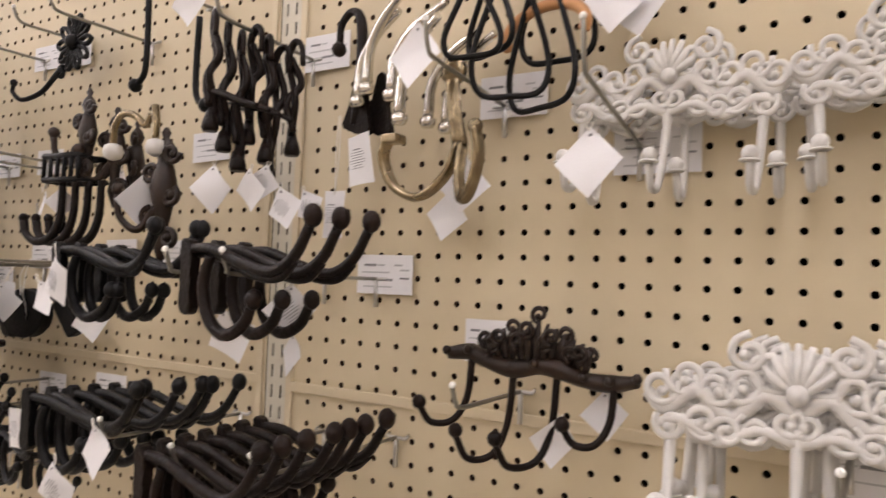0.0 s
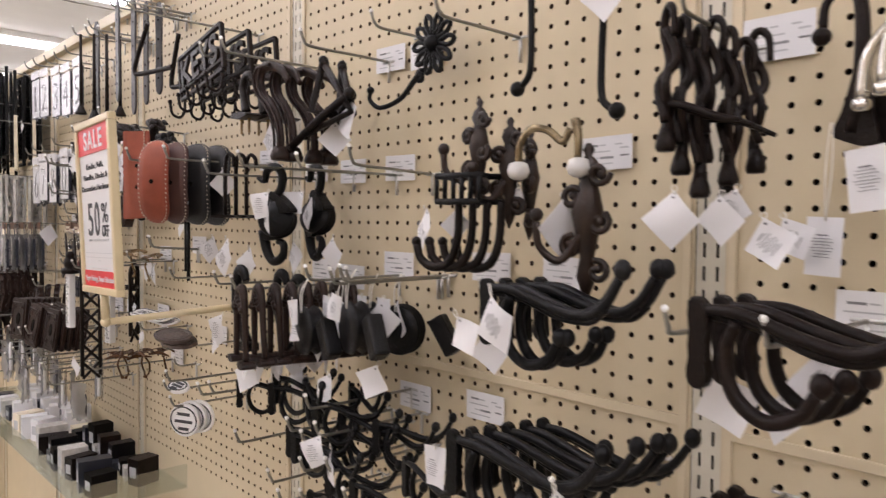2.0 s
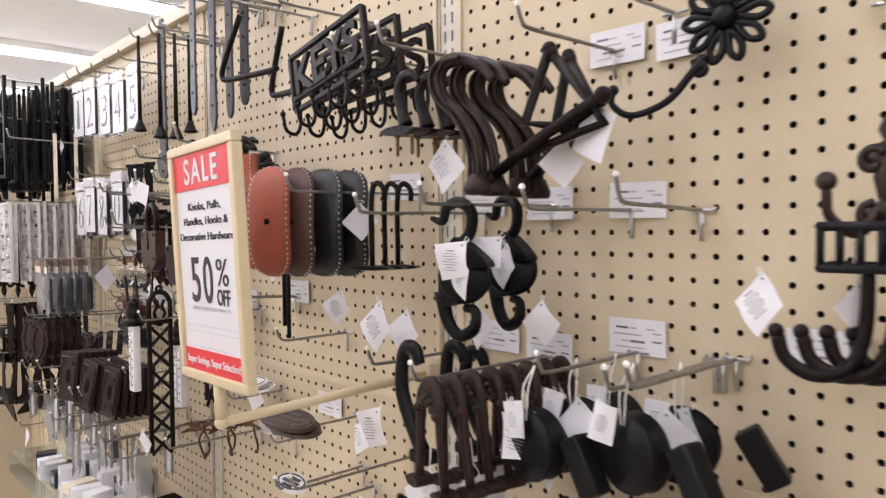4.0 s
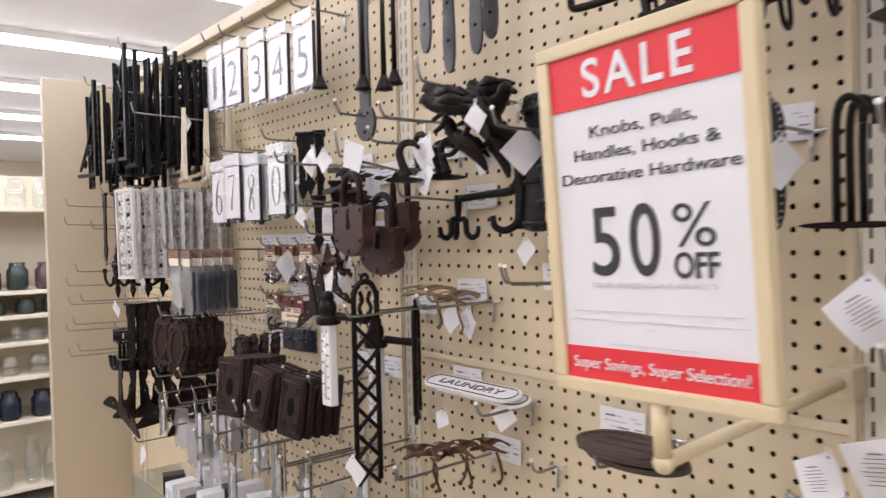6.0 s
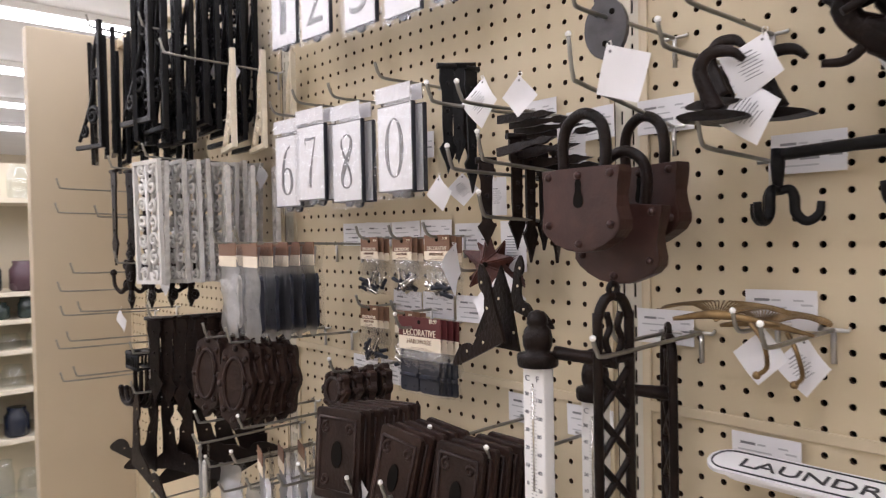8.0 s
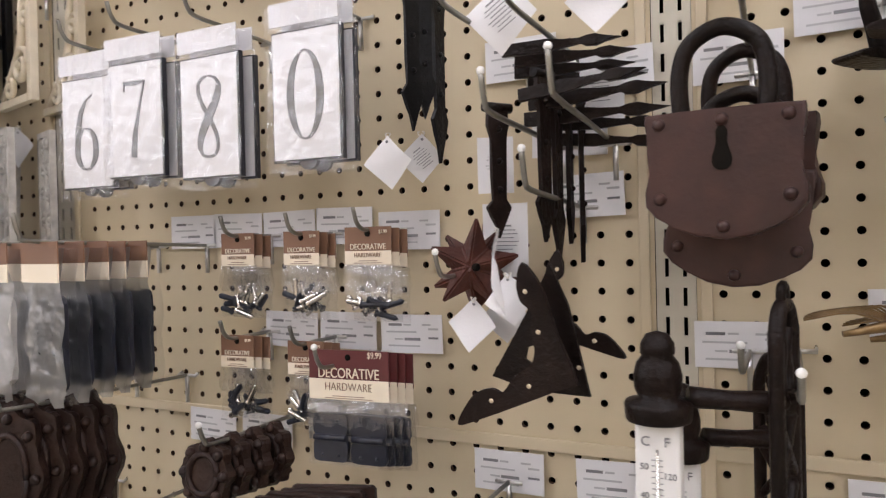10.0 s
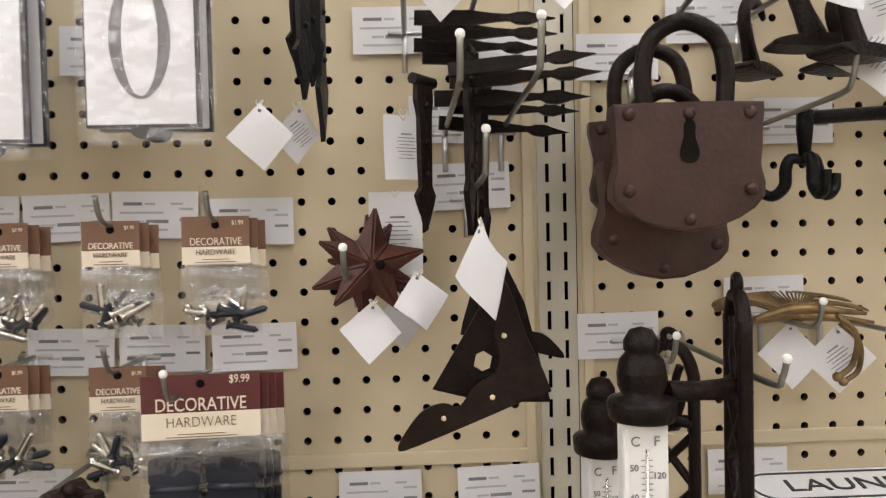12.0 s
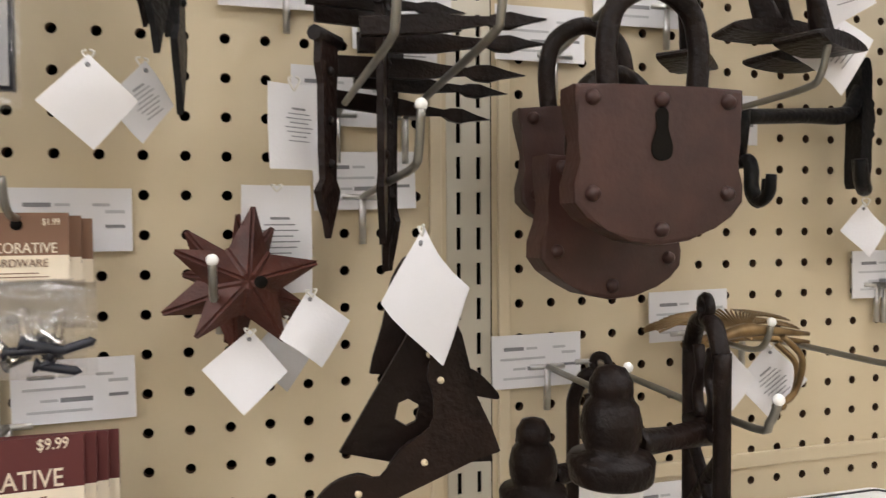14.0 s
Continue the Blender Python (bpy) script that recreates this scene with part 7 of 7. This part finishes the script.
def pierced_plate(x, y, z, w=0.05, h=0.11, m=None, rz=0, ry=0, label="dark brown pierced cast iron plate in a hanging stack", name="pierced_plate"):
    """A cast plate of scrolls inside a rim."""
    mm = m or IRON
    e = thing(name, x, y, z, label, "cast plate", "stack of " + name + "s", 0, ry, rz)
    bm = bmesh.new()
    for lo, hi in (((-w / 2, -0.004, -0.007), (w / 2, 0.004, 0)), ((-w / 2, -0.004, -h), (w / 2, 0.004, -h + 0.007)), ((-w / 2, -0.004, -h + 0.007), (-w / 2 + 0.006, 0.004, -0.007)), ((w / 2 - 0.006, -0.004, -h + 0.007), (w / 2, 0.004, -0.007))):
        box(bm, lo, hi)
    part("rim", bm, mm, e)
    bm = bmesh.new()
    rows = max(2, int(h / 0.03))
    for k in range(rows):
        zz = -h * (k + 0.5) / rows
        for sg in (-1, 1):
            scroll(bm, sg * w * 0.2, zz, min(w * 0.2, h / rows * 0.45), 1.1, 1.5 * k, sg, 0, 0.0034)
    tube(bm, [(0, 0, -0.004), (0, 0, -h + 0.004)], 0.004, 7, smooth=False)
    part("scrollwork", bm, mm, e)
    return e


def solid_plate(x, y, z, w=0.06, h=0.09, m=None, rz=0, ry=0, rx=0):
    e = thing("switch_plate", x, y, z, "dark brown cast iron switch plate in a hanging stack", "switch plate", "stack of switch plates", rx, ry, rz)
    bm = bmesh.new()
    plate(bm, [(-w / 2, -0.003), (-w / 2 + 0.003, 0), (w / 2 - 0.003, 0), (w / 2, -0.003), (w / 2, -h + 0.003), (w / 2 - 0.003, -h), (-w / 2 + 0.003, -h), (-w / 2, -h + 0.003)], -0.004, 0.003, 0.0012)
    part("plate", bm, m or BROWN, e)
    bm = bmesh.new()
    pts = [(a, -0.005, b) for a, b in ((-w * 0.4, -h * 0.1), (w * 0.4, -h * 0.1), (w * 0.4, -h * 0.9), (-w * 0.4, -h * 0.9), (-w * 0.4, -h * 0.1))]
    tube(bm, pts, 0.002, 6, smooth=False)
    for k in range(4):
        scroll(bm, w * 0.26 * (-1) ** k, -h * (0.22 if k < 2 else 0.78), 0.008, 1.0, 1.2 * k, 1, -0.004, 0.002)
    part("relief", bm, m or BROWN, e)
    # raised near-black oval colours in the opening's shade
    bm = bmesh.new()
    plate(bm, oval(w * 0.24, h * 0.3, 16, 0, -h * 0.5), -0.0055, -0.0042)
    part("opening", bm, DARK, e, "near-black oval for the shade in the switch opening")
    return e


def scroll_bracket(x, y, z, h=0.16, d=0.09, m=None, rz=0, label="black cast iron scrolled shelf bracket in a hanging stack"):
    """L-shaped shelf bracket with a scroll between its legs, hung by its upright leg."""
    mm = m or BLACK
    e = thing("shelf_bracket", x, y, z, label, "shelf bracket", "stack of shelf brackets", rz=rz)
    bm = bmesh.new()
    box(bm, (-0.006, -0.005, -h), (0.006, 0.005, 0.0), 0.0015)
    box(bm, (-d, -0.005, -h), (-0.006, 0.005, -h + 0.010), 0.0015)
    part("leg", bm, mm, e)
    bm = bmesh.new()
    tube(bm, [(0, 0, -0.01), (-d * 0.25, 0, -h * 0.3), (-d * 0.35, 0, -h * 0.6), (-d * 0.9, 0, -h * 0.93)], [0.004, 0.005, 0.005, 0.004], 7)
    scroll(bm, -d * 0.32, -h * 0.74, d * 0.22, 1.4, 0.0, 1, 0, 0.0042)
    scroll(bm, -d * 0.68, -h * 0.86, d * 0.14, 1.2, 2.0, -1, 0, 0.0036)
    scroll(bm, -d * 0.14, -h * 0.42, d * 0.13, 1.2, 1.0, 1, 0, 0.0036)
    part("scroll", bm, mm, e)
    return e


def film_pack(x, y, z, w=0.05, h=0.1, fill=None, rz=0):
    """A long milky bag under a folded header card with a flat part inside."""
    e = thing("bagged_part", x, y, z, "milky plastic bag holding a flat hardware part", "hardware bag", "bagged hardware", rz=rz)
    dark = fill in (SLATE, GREYBAR)
    for sx in (-0.2, 0.2) if dark else (0.0,):
        bm = bmesh.new()
        ww = w * (0.15 if dark else 0.36)
        plate(bm, smooth_outline([(sx * w - ww, -h * 0.36), (sx * w, -h * 0.31), (sx * w + ww, -h * 0.36), (sx * w + ww, -h * 0.65), (sx * w + ww, -h * 0.88), (sx * w, -h * 0.93), (sx * w - ww, -h * 0.88), (sx * w - ww, -h * 0.65)], 3), -0.003, 0.003, 0.001)
        if dark:
            for f in (0.42, 0.55, 0.68, 0.81):
                ball(bm, (sx * w, -0.003, -h * f), w * 0.06, 7)
        part("insert", bm, fill or GREYW, e)
    if h > 0.13:
        for nm, za, zb, m_ in (("header", -h * 0.10, 0.006, HEADER_T), ("header_strip", -h * 0.22, -h * 0.10, CREAMCARD)):
            bm = bmesh.new()
            box(bm, (-w * 0.5, -0.0105, za), (w * 0.5, -0.0092, zb))
            part(nm, bm, m_, e, "tan and cream header card")
    n = 9
    for sg in (-1, 1):
        bm = bmesh.new()
        vs = [[bm.verts.new(((-0.5 + a / (n - 1)) * w * (1 + 0.05 * math.sin(b * 1.7 + x * 30)), sg * 0.007 + 0.003 * math.sin(a * 2.3 + b * 1.9 + x * 50), -b / (n - 1) * h + 0.004 * math.sin(a * 1.4 + x * 20) * (b == n - 1))) for b in range(n)] for a in range(n)]
        for a in range(n - 1):
            for b in range(n - 1):
                bm.faces.new((vs[a][b], vs[a + 1][b], vs[a + 1][b + 1], vs[a][b + 1])).smooth = True
        bg = part("bag", bm, FROST if sg < 0 else BAG, e, "milky plastic bag")
        bg.visible_shadow = False
    return e


def rosette_plate(x, y, z, r=0.04, m=None, rz=0, rx=0, tall=1.08):
    """A thick lobed cast plate with a raised ring, hung by its upper edge."""
    e = thing("rosette_plate", x, y, z, "dark brown lobed cast iron rosette in a hanging stack", "cast plate", "stack of rosettes", rx, 0, rz)
    out = []
    for k in range(48):
        t = 2 * math.pi * k / 48
        q = r * (1 + 0.09 * math.cos(8 * t))
        out.append((q * math.cos(t), -r * tall + q * tall * math.sin(t)))
    bm = bmesh.new()
    plate(bm, out, -0.006, 0.004, 0.002)
    part("plate", bm, m or BROWN, e)
    bm = bmesh.new()
    pts = [(0.62 * r * math.cos(2 * math.pi * k / 20), -0.007, -r * tall + 0.62 * r * tall * math.sin(2 * math.pi * k / 20)) for k in range(21)]
    tube(bm, pts, 0.0032, 6, smooth=False)
    part("ring", bm, m or BROWN, e)
    for k in range(8):
        bm = bmesh.new()
        t = 2 * math.pi * k / 8
        ball(bm, (0.84 * r * math.cos(t), -0.006, -r * tall + 0.84 * r * tall * math.sin(t)), 0.0052, 8)
        part("boss", bm, m or BROWN, e)
    return e


for a, r_, y_ in (((-1.919, -0.150, 1.766), 10, 0), ((-1.897, -0.120, 1.756), -5, 12), ((-1.906, -0.130, 1.707), 20, 25), ((-1.875, -0.090, 1.703), -10, 35), ((-1.905, -0.080, 1.780), 0, -10)):
    bird(*a, rz=r_, ry=y_, s=0.78)
for a, r_, y_ in (((-1.895, -0.170, 1.746), 15, -6), ((-1.872, -0.140, 1.735), -12, 18), ((-1.881, -0.100, 1.718), 25, 8), ((-1.854, -0.100, 1.751), 160, 5)):
    bird(*a, rz=r_, ry=y_, s=0.8)
display_hook(-1.909, 1.766, 0.2, lift=0.02)
display_hook(-2.027, 1.747, 0.18, lift=0.0)
fork_bar(-1.800, -0.085, 1.742, 0.27, rz=-12, head=0.17)
fork_bar(-1.7975, -0.048, 1.700, 0.255, rz=-8, prongs=True)
fork_bar(-1.738, -0.10, 1.715, 0.26, rz=-14)
fork_bar(-1.730, -0.13, 1.730, 0.26, rz=-4)
display_hook(-1.765, 1.698, 0.2, lift=0.0)
display_hook(-1.60, 1.672, 0.25, lift=0.0)
leather_cup(-1.628, -0.246, 1.562, LEATHER_R)
wall_arm()
display_hook(-2.030, 1.622, 0.15, lift=0.01)
for a, r_ in (((-2.033, -0.140, 1.708), 20), ((-2.044, -0.100, 1.724), -10), ((-2.004, -0.080, 1.712), 5), ((-2.058, -0.050, 1.717), 40)):
    goose_corbel(*a, 0.72, rz=r_, screws=False)
display_hook(-2.134, 1.766, 0.19, lift=0.0)
display_hook(-2.043, 1.711, 0.19, lift=0.0)
wire_bird(-2.041, -0.100, 1.471, rz=10)
wire_bird(-2.021, -0.060, 1.461, rz=-10)
display_hook(-1.973, 1.459, 0.16, lift=0.0)
display_hook(-1.838, 1.494, 0.12, lift=0.01)
display_hook(-1.830, 1.493, 0.12, lift=0.01)
display_hook(-1.893, 1.307, 0.12, lift=0.0)
for k in range(2):
    wire_bird(-2.015 + 0.03 * k, -0.13 + 0.04 * k, 1.225, rz=60 + 30 * k, w=0.062, m=DARKWIRE, label="dark copper wire feathered ornament on a hook")
for k in range(3):
    wire_bird(-1.985 + 0.022 * k, -0.13 + 0.035 * k, 1.236, rz=-20 + 25 * k, w=0.06, m=DARKWIRE, label="dark copper wire feathered ornament on a hook")
display_hook(-1.982, 1.213, 0.2, lift=0.0)
display_hook(-2.142, 1.442, 0.12, lift=0.0)
for k in range(2):
    plaque(-1.608, -0.160, 1.334, 0.13, 0.048, rx=-70, rz=5) if k == 0 else plaque(-1.606, -0.150, 1.323, 0.13, 0.048, rx=-70, rz=2)
display_hook(-1.845, 1.223, 0.06, lift=0.0)
for a in ((-2.017, 0.000, 1.480), (-1.830, 0.000, 1.496), (-2.042, 0.000, 1.326), (-1.728, 0.000, 1.308), (-1.992, 0.000, 1.616), (-1.954, 0.000, 1.227), (-2.069, 0.000, 1.715), (-2.573, 0.000, 1.693), (-1.852, 0.000, 1.501)):
    price_card(a[0], a[2], 0.072, 0.04, rnd.uniform(-1.5, 1.5))
for a, sz, yw, ln, pr in (((-2.085, -0.200, 1.720), 0.046, 0, -25, False), ((-2.223, -0.160, 1.724), 0.034, 10, 5, False), ((-1.984, -0.120, 1.725), 0.046, 0, 20, True), ((-2.004, -0.120, 1.688), 0.046, 0, -10, True), ((-1.868, -0.100, 1.704), 0.042, 20, 20, True), ((-1.781, -0.130, 1.709), 0.05, 60, 0, False), ((-1.876, -0.030, 1.566), 0.034, 0, 0, False), ((-1.894, -0.060, 1.323), 0.036, 20, 10, False), ((-2.449, -0.220, 1.272), 0.04, 0, 0, False), ((-2.088, -0.200, 1.234), 0.042, 0, 0, False), ((-2.035, -0.060, 1.289), 0.03, 0, 20, False), ((-3.473, -0.120, 1.851), 0.036, 0, 0, False), ((-3.170, -0.100, 1.933), 0.034, 0, 0, False), ((-3.080, -0.100, 1.914), 0.034, 0, 0, False), ((-3.001, -0.100, 1.892), 0.034, 0, 0, False), ((-3.000, -0.050, 1.701), 0.04, 0, 0, False), ((-3.131, -0.150, 1.603), 0.05, 30, 10, False), ((-3.679, -0.100, 1.380), 0.05, 0, 0, False), ((-3.273, -0.150, 1.251), 0.04, 0, 0, False), ((-3.298, -0.150, 0.983), 0.05, 0, 0, False), ((-3.230, -0.150, 1.497), 0.05, 0, 20, False)):
    price_tag(*a, sz, yw, ln, 0.003, pr)

# ---- fourth and fifth bays, lower and far stock ----
for k in range(7):
    solid_plate(-2.475 + 0.003 * k, -0.225 + 0.0125 * k, 1.338, 0.074, 0.112, rz=14, ry=rnd.uniform(-2, 2), rx=-6)
for k in range(5):
    solid_plate(-2.368 + 0.004 * k, -0.21 + 0.014 * k, 1.328, 0.06, 0.112, rz=12, ry=10, rx=-6)
for k in range(5):
    solid_plate(-2.290 + 0.004 * k, -0.19 + 0.016 * k, 1.322, 0.064, 0.108, rz=10, ry=4, rx=-6)
for k in range(10):
    rosette_plate(-2.775 + 0.004 * (k % 5) - 0.10 * (k // 5), -0.215 + 0.018 * (k % 5), 1.392 + 0.003 * (k % 2), 0.033, rz=24 + rnd.uniform(-5, 5), rx=-5, tall=2.0)
for k in range(4):
    rosette_plate(-2.592 + 0.006 * k, -0.150 + 0.024 * k, 1.362, 0.027, rz=rnd.uniform(-25, 5), rx=-6)
display_hook(-2.585, 1.360, 0.17, lift=0.0)
for a in ((-2.557, 0.000, 1.232), (-2.443, 0.000, 1.241), (-2.375, 0.000, 1.252), (-2.732, 0.000, 1.265), (-2.891, 0.000, 1.244)):
    display_hook(a[0], a[2], 0.24, lift=0.0)
for k in range(9):
    scroll_bracket(-3.09 + 0.006 * k, -0.225 + 0.024 * k, 2.06 + rnd.uniform(-0.03, 0.02), 0.30, 0.12, BLACK, rz=rnd.uniform(-16, 16))
    pierced_plate(-3.17 + 0.006 * k, -0.22 + 0.024 * k, 2.05 + rnd.uniform(-0.03, 0.02), 0.07, 0.29, BLACK, rz=rnd.uniform(-30, 10), ry=rnd.uniform(-5, 5), label="black pierced cast iron bracket in a hanging stack", name="black_bracket")
for k in range(8):
    scroll_bracket(-3.40 + 0.006 * k, -0.22 + 0.026 * k, 2.02 + rnd.uniform(-0.03, 0.02), 0.28, 0.10, BLACK, rz=rnd.uniform(-16, 16))
    pierced_plate(-3.46 + 0.006 * k, -0.22 + 0.026 * k, 2.01 + rnd.uniform(-0.03, 0.02), 0.07, 0.27, BLACK, rz=rnd.uniform(-30, 10), ry=rnd.uniform(-5, 5), label="black pierced cast iron bracket in a hanging stack", name="black_bracket")
for k in range(3):
    scroll_bracket(-2.945 + 0.02 * k, -0.13 + 0.05 * k, 1.90, 0.18, 0.11, CREAM, rz=-15, label="cream cast iron scrolled shelf bracket on a hook")
for k in range(9):
    pierced_plate(-3.11 + 0.006 * k, -0.23 + 0.024 * k, 1.705, 0.09, 0.235, GREYW if k % 3 else WHITE, rz=rnd.uniform(-12, 12), ry=rnd.uniform(-4, 4), label="distressed white pierced cast iron bracket in a stack", name="white_bracket")
for k in range(3):
    pierced_plate(-3.0 + 0.02 * k, -0.12 + 0.04 * k, 1.69, 0.05, 0.22, GREYW, rz=-20, label="distressed white pierced cast iron bracket in a stack", name="white_bracket")
for k in range(5):
    strap_hinge(-3.33 + 0.01 * k, -0.22 + 0.03 * k, 1.70, 0.2, rz=10 * k, m=IRON, w=0.03)
for k in range(4):
    bird_bracket(-3.3 + 0.02 * k, -0.2 + 0.035 * k, 1.50, IRON, 1.1, rz=10 * k)
for k in range(10):
    film_pack(-2.728 - 0.078 * (k // 5), -0.205 + 0.024 * (k % 5), 1.541, 0.064, 0.142, GREYW if k > 4 else SLATE, rz=-8 + 3 * (k % 3))
for k in range(10):
    strap_hinge(-3.12 + 0.008 * k, -0.22 + 0.021 * k, 1.40, 0.16 + 0.012 * (k % 3), rz=30 + 12 * k, m=IRON, w=0.03)
for k in range(8):
    corner_bracket(-3.22 + 0.014 * k, -0.22 + 0.025 * k, 1.24, 1.5, rz=10 * k, ry=10 - 5 * k, mirror=bool(k % 2))
for k in range(6):
    cage_hook(-3.25 + 0.015 * k, -0.2 + 0.03 * k, 1.32, rz=12 * k)
for hx, hz in ((-3.09, 2.06), (-3.16, 2.05), (-3.1, 1.95), (-3.42, 2.02), (-3.0, 1.88), (-3.1, 1.705), (-3.3, 1.70), (-3.4, 1.6), (-3.28, 1.5), (-3.2, 1.32), (-3.1, 1.40), (-3.55, 1.38), (-3.6, 1.47), (-3.65, 1.30), (-3.6, 1.22), (-3.7, 1.68), (-3.72, 1.62), (-3.72, 1.42), (-3.7, 1.36), (-3.75, 1.27), (-3.72, 1.19), (-2.728, 1.541), (-2.806, 1.541), (-2.765, 1.386), (-2.85, 1.386), (-3.2, 1.24)):
    display_hook(hx, hz, 0.24, lift=0.012, tip=False)

display_hook(-3.17, 1.937, 0.13, lift=0.0)
display_hook(-3.298, 0.987, 0.17, lift=0.0)

# ---- clear bins of boxed stock under the far bays ----
def bin_tray(x0, x1, z, depth=0.22):
    e = thing("acrylic_bin", (x0 + x1) / 2, -0.02, z, "clear acrylic front bin holding small white boxed stock", "bin")
    w = (x1 - x0) / 2
    for nm, lo, hi in (("base", (-w, -depth, -0.004), (w, 0.015, 0)), ("front", (-w, -depth - 0.004, 0), (w, -depth, 0.055)), ("side", (-w, -depth, 0), (-w + 0.004, 0.015, 0.055)), ("side", (w - 0.004, -depth, 0), (w, 0.015, 0.055))):
        bm = bmesh.new()
        box(bm, lo, hi)
        g = part(nm, bm, GLASS, e)
        g.visible_shadow = False
    return e


def small_box(x, y, z, w, d, h, m, rz):
    e = thing("stock_box", x, y, z, "small carton of hardware lying in a bin", "carton", "cartons in the bins", rz=rz)
    bm = bmesh.new()
    box(bm, (-w / 2, -d / 2, 0), (w / 2, d / 2, h), 0.001)
    part("carton", bm, m, e)
    bm = bmesh.new()
    box(bm, (-w * 0.3, -d / 2 - 0.0006, h * 0.3), (w * 0.3, -d / 2 - 0.0002, h * 0.7))
    part("label", bm, PALEINK, e)
    return e


bin_tray(-3.08, -1.9, 0.915, 0.22)
for k in range(44):
    m_ = (PAPER, SIGNW, CARD, GREYW, SLATE, CREAMCARD)[rnd.choice((0, 0, 1, 1, 2, 3, 4, 5))]
    if k % 22 > 11:
        m_ = (SLATE, DARK, GREYW, IRON, BLACK)[k % 5]
    small_box(-3.03 + 0.0495 * (k % 22) + rnd.uniform(-0.006, 0.006), -0.165 + 0.1 * (k // 22) + rnd.uniform(-0.012, 0.012), 0.915, rnd.uniform(0.034, 0.044), rnd.uniform(0.05, 0.08), rnd.uniform(0.02, 0.075), m_, rnd.uniform(-16, 16))
for k in range(16):
    film_pack(-2.95 + 0.05 * k, -0.20 + 0.03 * (k % 4), 1.19 - 0.03 * (k % 3), 0.05, 0.10, (GREYW, PAPER, GREYBAR, CARD)[k % 4], rz=rnd.uniform(-30, 30))
    display_hook(-2.95 + 0.05 * k, 1.192 - 0.03 * (k % 3), 0.22, lift=0.0, tip=bool(k % 2))
for k in range(4):
    film_pack(-2.72 + 0.01 * k, -0.2 + 0.03 * k, 1.225, 0.05, 0.14, SIGNW, rz=-20)


# ---- far shelving beyond the end panel ----
def far_shelves():
    X, Y0, Y1 = -6.0, -3.2, 2.2
    e = thing("store_shelving", X, 0, 0, "cream store shelving unit stocked with jars and vases", "shelving")
    bm = bmesh.new()
    box(bm, (-0.45, Y0, 0), (-0.42, Y1, 2.0))
    part("back_panel", bm, SHELFM, e)
    for zz in (0.12, 0.52, 0.78, 0.985, 1.145, 1.29, 1.78):
        bm = bmesh.new()
        box(bm, (-0.42, Y0, zz - 0.025), (0.0, Y1, zz), 0.003)
        part("shelf", bm, SHELFM, e)
    for yy in (Y0, -1.2, -0.02 + 0.5, Y1):
        bm = bmesh.new()
        box(bm, (-0.42, yy - 0.012, 0), (-0.005, yy + 0.012, 2.0))
        part("divider", bm, SHELFM, e)


def jar(x, y, z, r, h, m, label, cat="jar"):
    e = thing(cat.replace(" ", "_"), x, y, z, label, cat, "stock on the far shelves")
    bm = bmesh.new()
    lathe(bm, [(r * 0.8, 0), (r, h * 0.08), (r, h * 0.7), (r * 0.72, h * 0.86), (r * 0.75, h)], 14)
    ob = part("body", bm, m, e)
    return ob


far_shelves()
for zz, hh, kind in ((0.12, 0.28, 0), (0.52, 0.17, 1), (0.78, 0.13, 0), (0.985, 0.11, 0), (1.145, 0.11, 2), (1.29, 0.17, 3), (1.78, 0.2, 0)):
    y_ = -0.95
    while y_ < 0.42:
        r_ = rnd.uniform(0.04, 0.065)
        if kind:
            jar(-6.08, y_, zz, r_, hh * rnd.uniform(0.8, 1.0), GLAZE[kind - 1 if kind < 3 else rnd.choice((1, 2))], "dark glazed ceramic jar on a store shelf")
        else:
            jar(-6.08, y_, zz, r_, hh * rnd.uniform(0.7, 1.0), GLASS, "clear glass jar on a store shelf", "glass jar").visible_shadow = False
        y_ += 2 * r_ + rnd.uniform(0.01, 0.05)
e = thing("shelf_sign", -5.97, -0.20, 1.29, "white and red sale card hung on the far shelving", "sign")
bm = bmesh.new()
box(bm, (-0.004, -0.05, 0), (0, 0.05, 0.36))
part("card", bm, SIGNW, e)
for za, zb in ((0.30, 0.36), (0.0, 0.025)):
    bm = bmesh.new()
    box(bm, (0.0004, -0.05, za), (0.0012, 0.05, zb))
    part("band", bm, RED, e, "red printed band")
